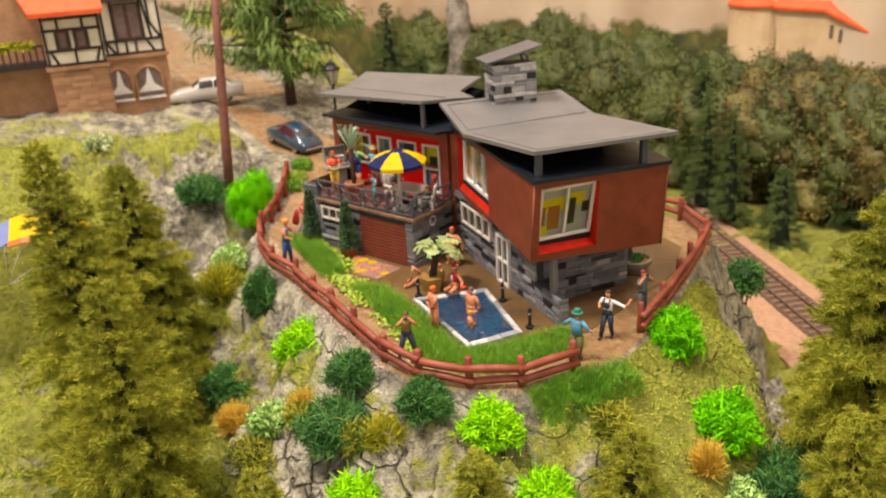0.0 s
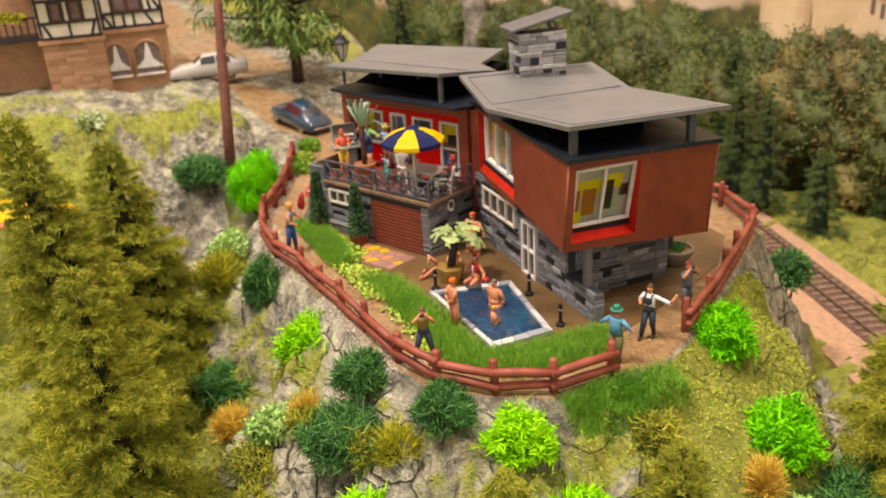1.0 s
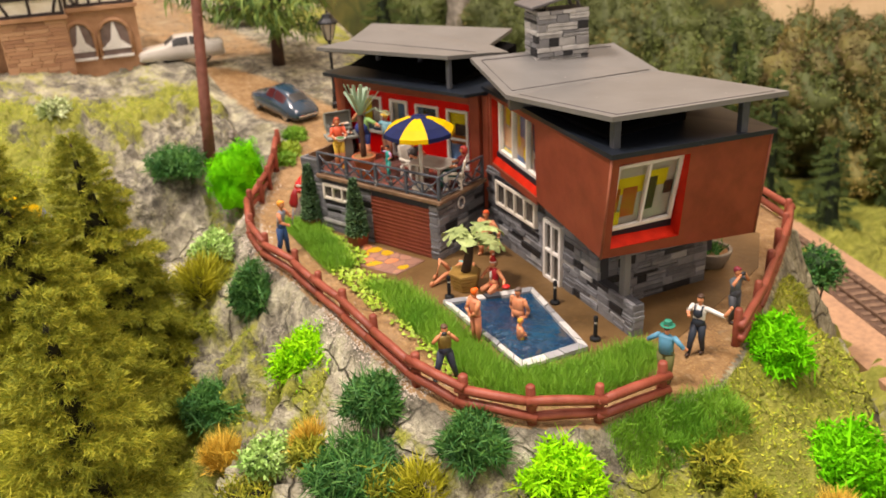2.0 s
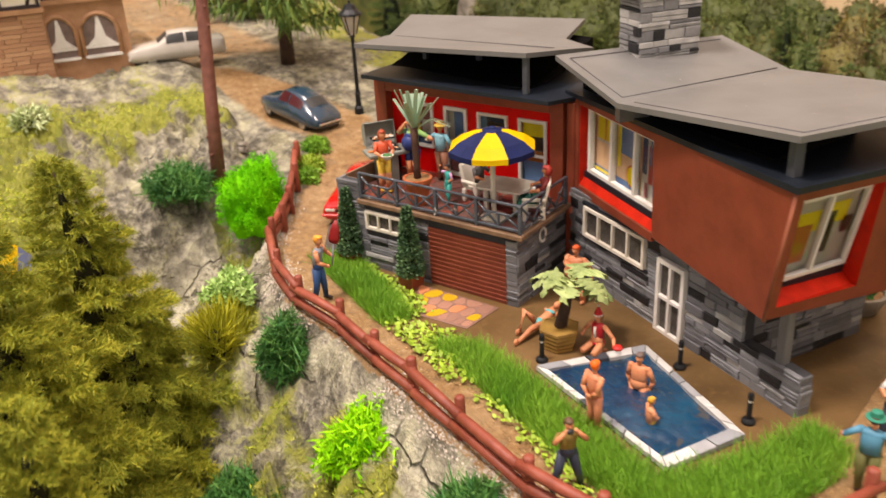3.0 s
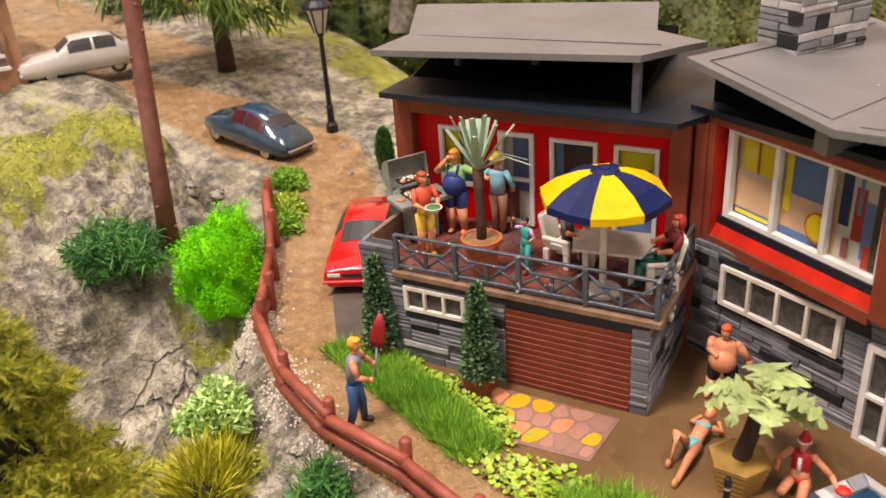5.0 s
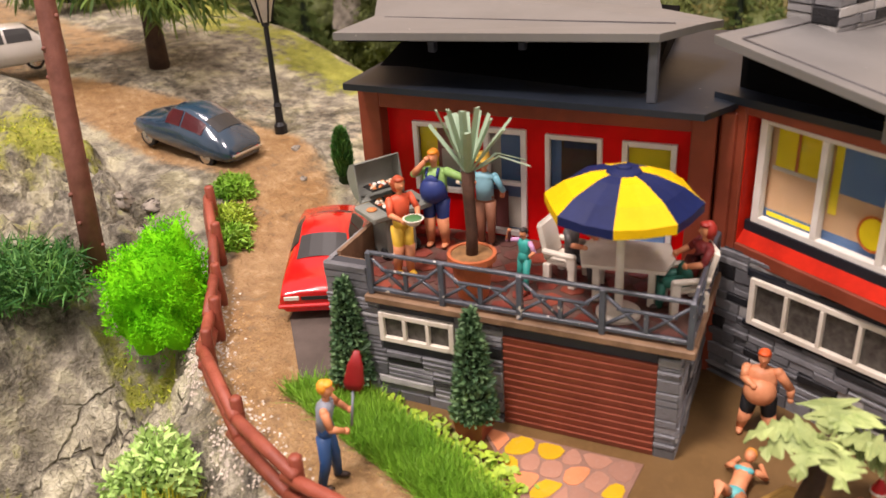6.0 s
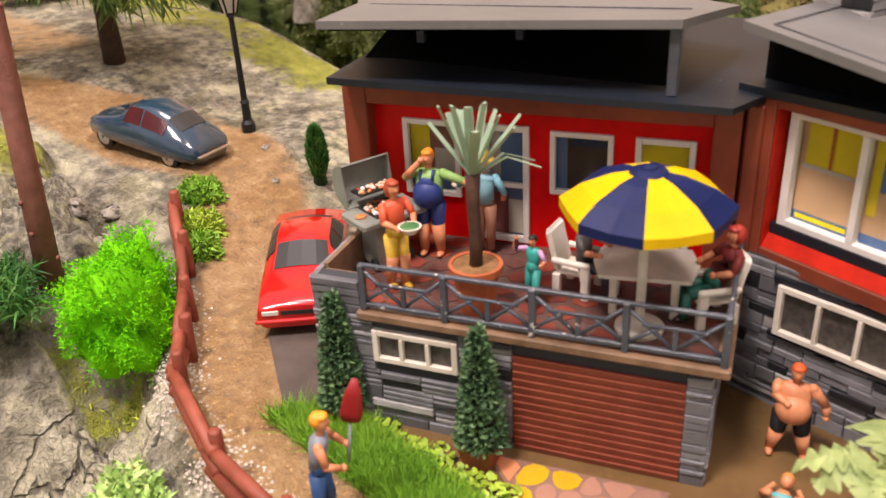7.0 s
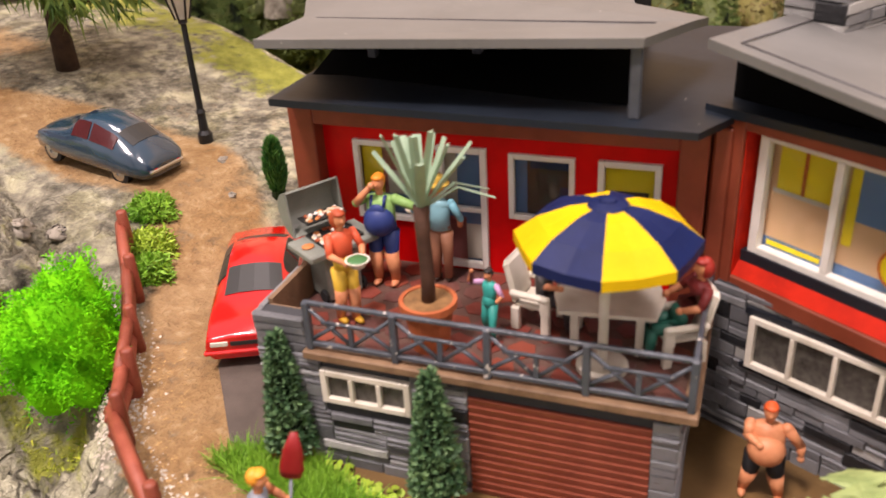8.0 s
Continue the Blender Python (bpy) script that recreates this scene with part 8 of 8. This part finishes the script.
def woods():
    """A wall of leafy crowns before the backdrop."""
    rr = np.random.default_rng(31)
    v_all, f_all, ids, at = [], [], [], 0
    for k in range(430):
        u = rr.uniform(0.08, 0.86)
        bx, by = (-2 + (-66 + 2) * u), (38.6 - 15.8 * u ** 1.25)
        depth = rr.uniform(0.5, 5.0)
        cx, cy = bx + depth * 0.3, by - depth
        R = rr.uniform(0.9, 2.3)
        top = 1.7 + 0.6 * smooth(0.35, 0.6, u) - 0.5 * depth
        cz = -7.5 + (top + 7.5) * rr.uniform() ** 0.6 - 0.3 * R
        n = int(330 * R * R)
        d = rr.normal(size=(n, 3))
        d /= np.linalg.norm(d, axis=1, keepdims=True)

        def crown(q):
            return 1 + 0.34 * np.sin(3 * q[:, 0] + k) * np.cos(4 * q[:, 2] + k) + 0.2 * np.sin(9 * q[:, 0] + k) * np.sin(8 * q[:, 1] + 7 * q[:, 2])
        p = np.array([cx, cy, cz]) + d * np.array([1, 1, 1.1]) * (R * crown(d) * rr.uniform(0.84, 1.0, n))[:, None]
        v, f = blades(p, d * 0.5 + rr.normal(size=d.shape) * 0.8, 0.26 * rr.uniform(0.5, 1.4, n), 0.14, 0.6, needle=True)
        # Most cores take a darker leaf tone that paints shade behind the leaves.
        cv, cf = lump(1, 1, 1.1, k, 16, 0.03, lo=-1)
        cv = cv * R * 0.8 * crown(cv)[:, None]
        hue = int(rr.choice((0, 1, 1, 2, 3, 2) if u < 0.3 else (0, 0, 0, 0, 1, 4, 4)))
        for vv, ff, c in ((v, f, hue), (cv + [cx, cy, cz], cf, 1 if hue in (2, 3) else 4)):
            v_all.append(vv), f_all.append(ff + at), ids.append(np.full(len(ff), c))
            at += len(vv)
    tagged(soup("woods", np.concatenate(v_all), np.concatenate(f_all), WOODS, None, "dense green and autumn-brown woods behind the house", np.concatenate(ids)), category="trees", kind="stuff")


woods()


# ---- railway below ----
def railway():
    a, d = Vector((-6.5, 21.7, 0)), Vector((-6.3, 2.1, 0)).normalized()
    s = Vector((-d.y, d.x, 0))
    bed = bmesh.new()
    P = lambda u, w: tuple((a + d * u + s * w).xy)
    prism(bed, [P(-26, -2.6), P(14, -2.0), P(14, 3.4), P(-26, 3.6)], -8.3, -7.82)
    t = part("railway_track", bed, BALLAST, None, "railway track on pinkish ballast below the rock")
    tagged(t, category="track")
    part("track_bed", prism(bmesh.new(), [P(-26, -1.2), P(14, -1.2), P(14, 1.2), P(-26, 1.2)], -7.82, -7.775), TRACKBED, t, "dark brown ballast between the rails")
    for k in range(64):
        u = -25.5 + k * 0.62
        c = a + d * u
        part("sleeper", box(bmesh.new(), -0.13, 0.13, -1.02, 1.02, -7.82, -7.72, m=Matrix.Translation((c.x, c.y, 0)) @ pose(0, 0, 0, 0, 0, math.degrees(math.atan2(d.y, d.x)))), SLEEPER, t)
    for w in (-0.58, 0.58):
        part("rail", prism(bmesh.new(), [P(-26, w - 0.05), P(14, w - 0.05), P(14, w + 0.05), P(-26, w + 0.05)], -7.72, -7.6), RAILSTEEL, t)


railway()


# ---- castle before the backdrop ----
def castle():
    u = Vector((0.974, 0.225, 0))
    ang = math.degrees(math.atan2(u.y, u.x))
    t = thing("castle", "distant castle with sandy walls and orange roofs above the woods", "castle", pose(-19.0, 36.2, 0.75, 0, 0, ang))
    part("hall", box(bmesh.new(), -1.1, 2.6, 0, 3.5, -1, 4.3), CASTLEW, t, "pale rendered hall")
    part("wing", prism(bmesh.new(), [(2.6, 0), (7.6, 1.0), (7.6, 4.4), (2.6, 3.5)], -1, [4.25, 2.0, 2.0, 4.25]), CASTLEW, t)
    bm = bmesh.new()
    prism(bm, [(-1.3, -0.35), (2.7, -0.35), (2.9, 2.4), (-1.3, 2.4)], [4.2, 4.2, 6.8, 6.8], [4.4, 4.4, 7.0, 7.0])
    part("roof", bm, TILEORANGE, t, "orange tiled roof")
    bm = bmesh.new()
    prism(bm, [(2.7, -0.35), (7.9, 0.7), (7.6, 4.2), (2.9, 2.4)], [4.1, 1.8, 4.4, 6.6], [4.3, 2.0, 4.6, 6.8])
    part("roof", bm, TILEORANGE, t)
    for k in range(7):
        x = 3.0 + k * 0.62
        part("window", box(bmesh.new(), -0.12, 0.12, -0.06, 0.05, 0, 0.9, m=pose(x, (x - 2.6) * 0.2, 2.6 - 0.45 * (x - 2.6), 0, 0, 11)), TIMBERWIN, t)
    part("tower", lathe(bmesh.new(), [(2.25, -1), (2.2, 2), (2.15, 4.3)], 28, (-3.3, 1.2, 0)), CASTLEW, t, "round sandstone tower")
    part("tower_roof", lathe(bmesh.new(), [(2.35, 4.3), (2.35, 4.45), (1.3, 5.2), (0.1, 5.7)], 24, (-3.3, 1.2, 0)), TILEORANGE, t)
    part("curtain_wall", prism(bmesh.new(), [(-10.4, 0.6), (-4.3, 0.6), (-4.3, 1.4), (-10.4, 1.4)], -1, [5.0, 3.8, 3.8, 5.0]), CASTLEW, t, "long sandy curtain wall")
    part("coping", prism(bmesh.new(), [(-10.4, 0.52), (-4.3, 0.52), (-4.3, 1.48), (-10.4, 1.48)], [5.0, 3.8, 3.8, 5.0], [5.15, 3.95, 3.95, 5.15]), TERRA2, t, "brown wall coping")
    part("curtain_wall", box(bmesh.new(), -17.5, -10.4, 1.2, 2.0, 0, 6.2), CASTLEW, t, "long sandy curtain wall")
    for x in (-13.0, -10.4):
        part("buttress", box(bmesh.new(), x - 0.3, x + 0.3, 0.8, 1.3, 0, 6.0), CASTLEW, t)
    part("upper_house", box(bmesh.new(), -8.5, -4.5, 2.2, 4, 3, 7.2), PLASTER, t)


castle()


def paraglider():
    span, chord = Vector((0.05, 0.96, -0.28)).normalized(), Vector((-0.85, 0.2, 0.5))
    chord = (chord - span * chord.dot(span)).normalized()
    m = Matrix.Translation((-10.9, -14.95, 1.5)) @ Matrix((span, chord, span.cross(chord))).transposed().to_4x4()
    t = thing("paraglider", "yellow paraglider canopy with blue tips and an orange rear edge", "paraglider", m)
    R, half, cells_ = 2.3, math.radians(55), 8

    def strip(name, k, y0, y1, mt, label, parent):
        bm = bmesh.new()
        prism(bm, [(0, 0), (1, 0), (1, 1), (0, 1)], 0, 1)
        for v in bm.verts:
            a = -half + 2 * half * (k + v.co.x) / cells_
            rad = R + (0.05 + 0.1 * (v.co.y > 0.5)) * (v.co.z - 0.5)
            v.co = Vector((rad * math.sin(a), y0 + (y1 - y0) * v.co.y, rad * math.cos(a) - R * math.cos(half)))
        return part(name, bm, mt, parent, label)
    for k in range(cells_):
        tip = k in (0, cells_ - 1)
        c = strip("cell", k, -0.5, 0.75, cloth("7a86b4") if tip else UYEL, "blue tip cell" if tip else "yellow canopy cell", t)
        if not tip:
            strip("rear_edge", k, -0.72, -0.5, cloth("f0682c"), "orange rear edge", c)
    for x, y in ((-1.7, 0.4), (1.7, 0.4), (-1.0, -0.5), (1.0, -0.5)):
        part("line", tube(bmesh.new(), [(x, y, R * math.cos(math.asin(x / R)) - R * math.cos(half)), (x * 0.5 - 0.8, y - 0.4, -0.9), (-1.4, -0.6, -2.2)], 0.022, 5), WHITE, t)


paraglider()
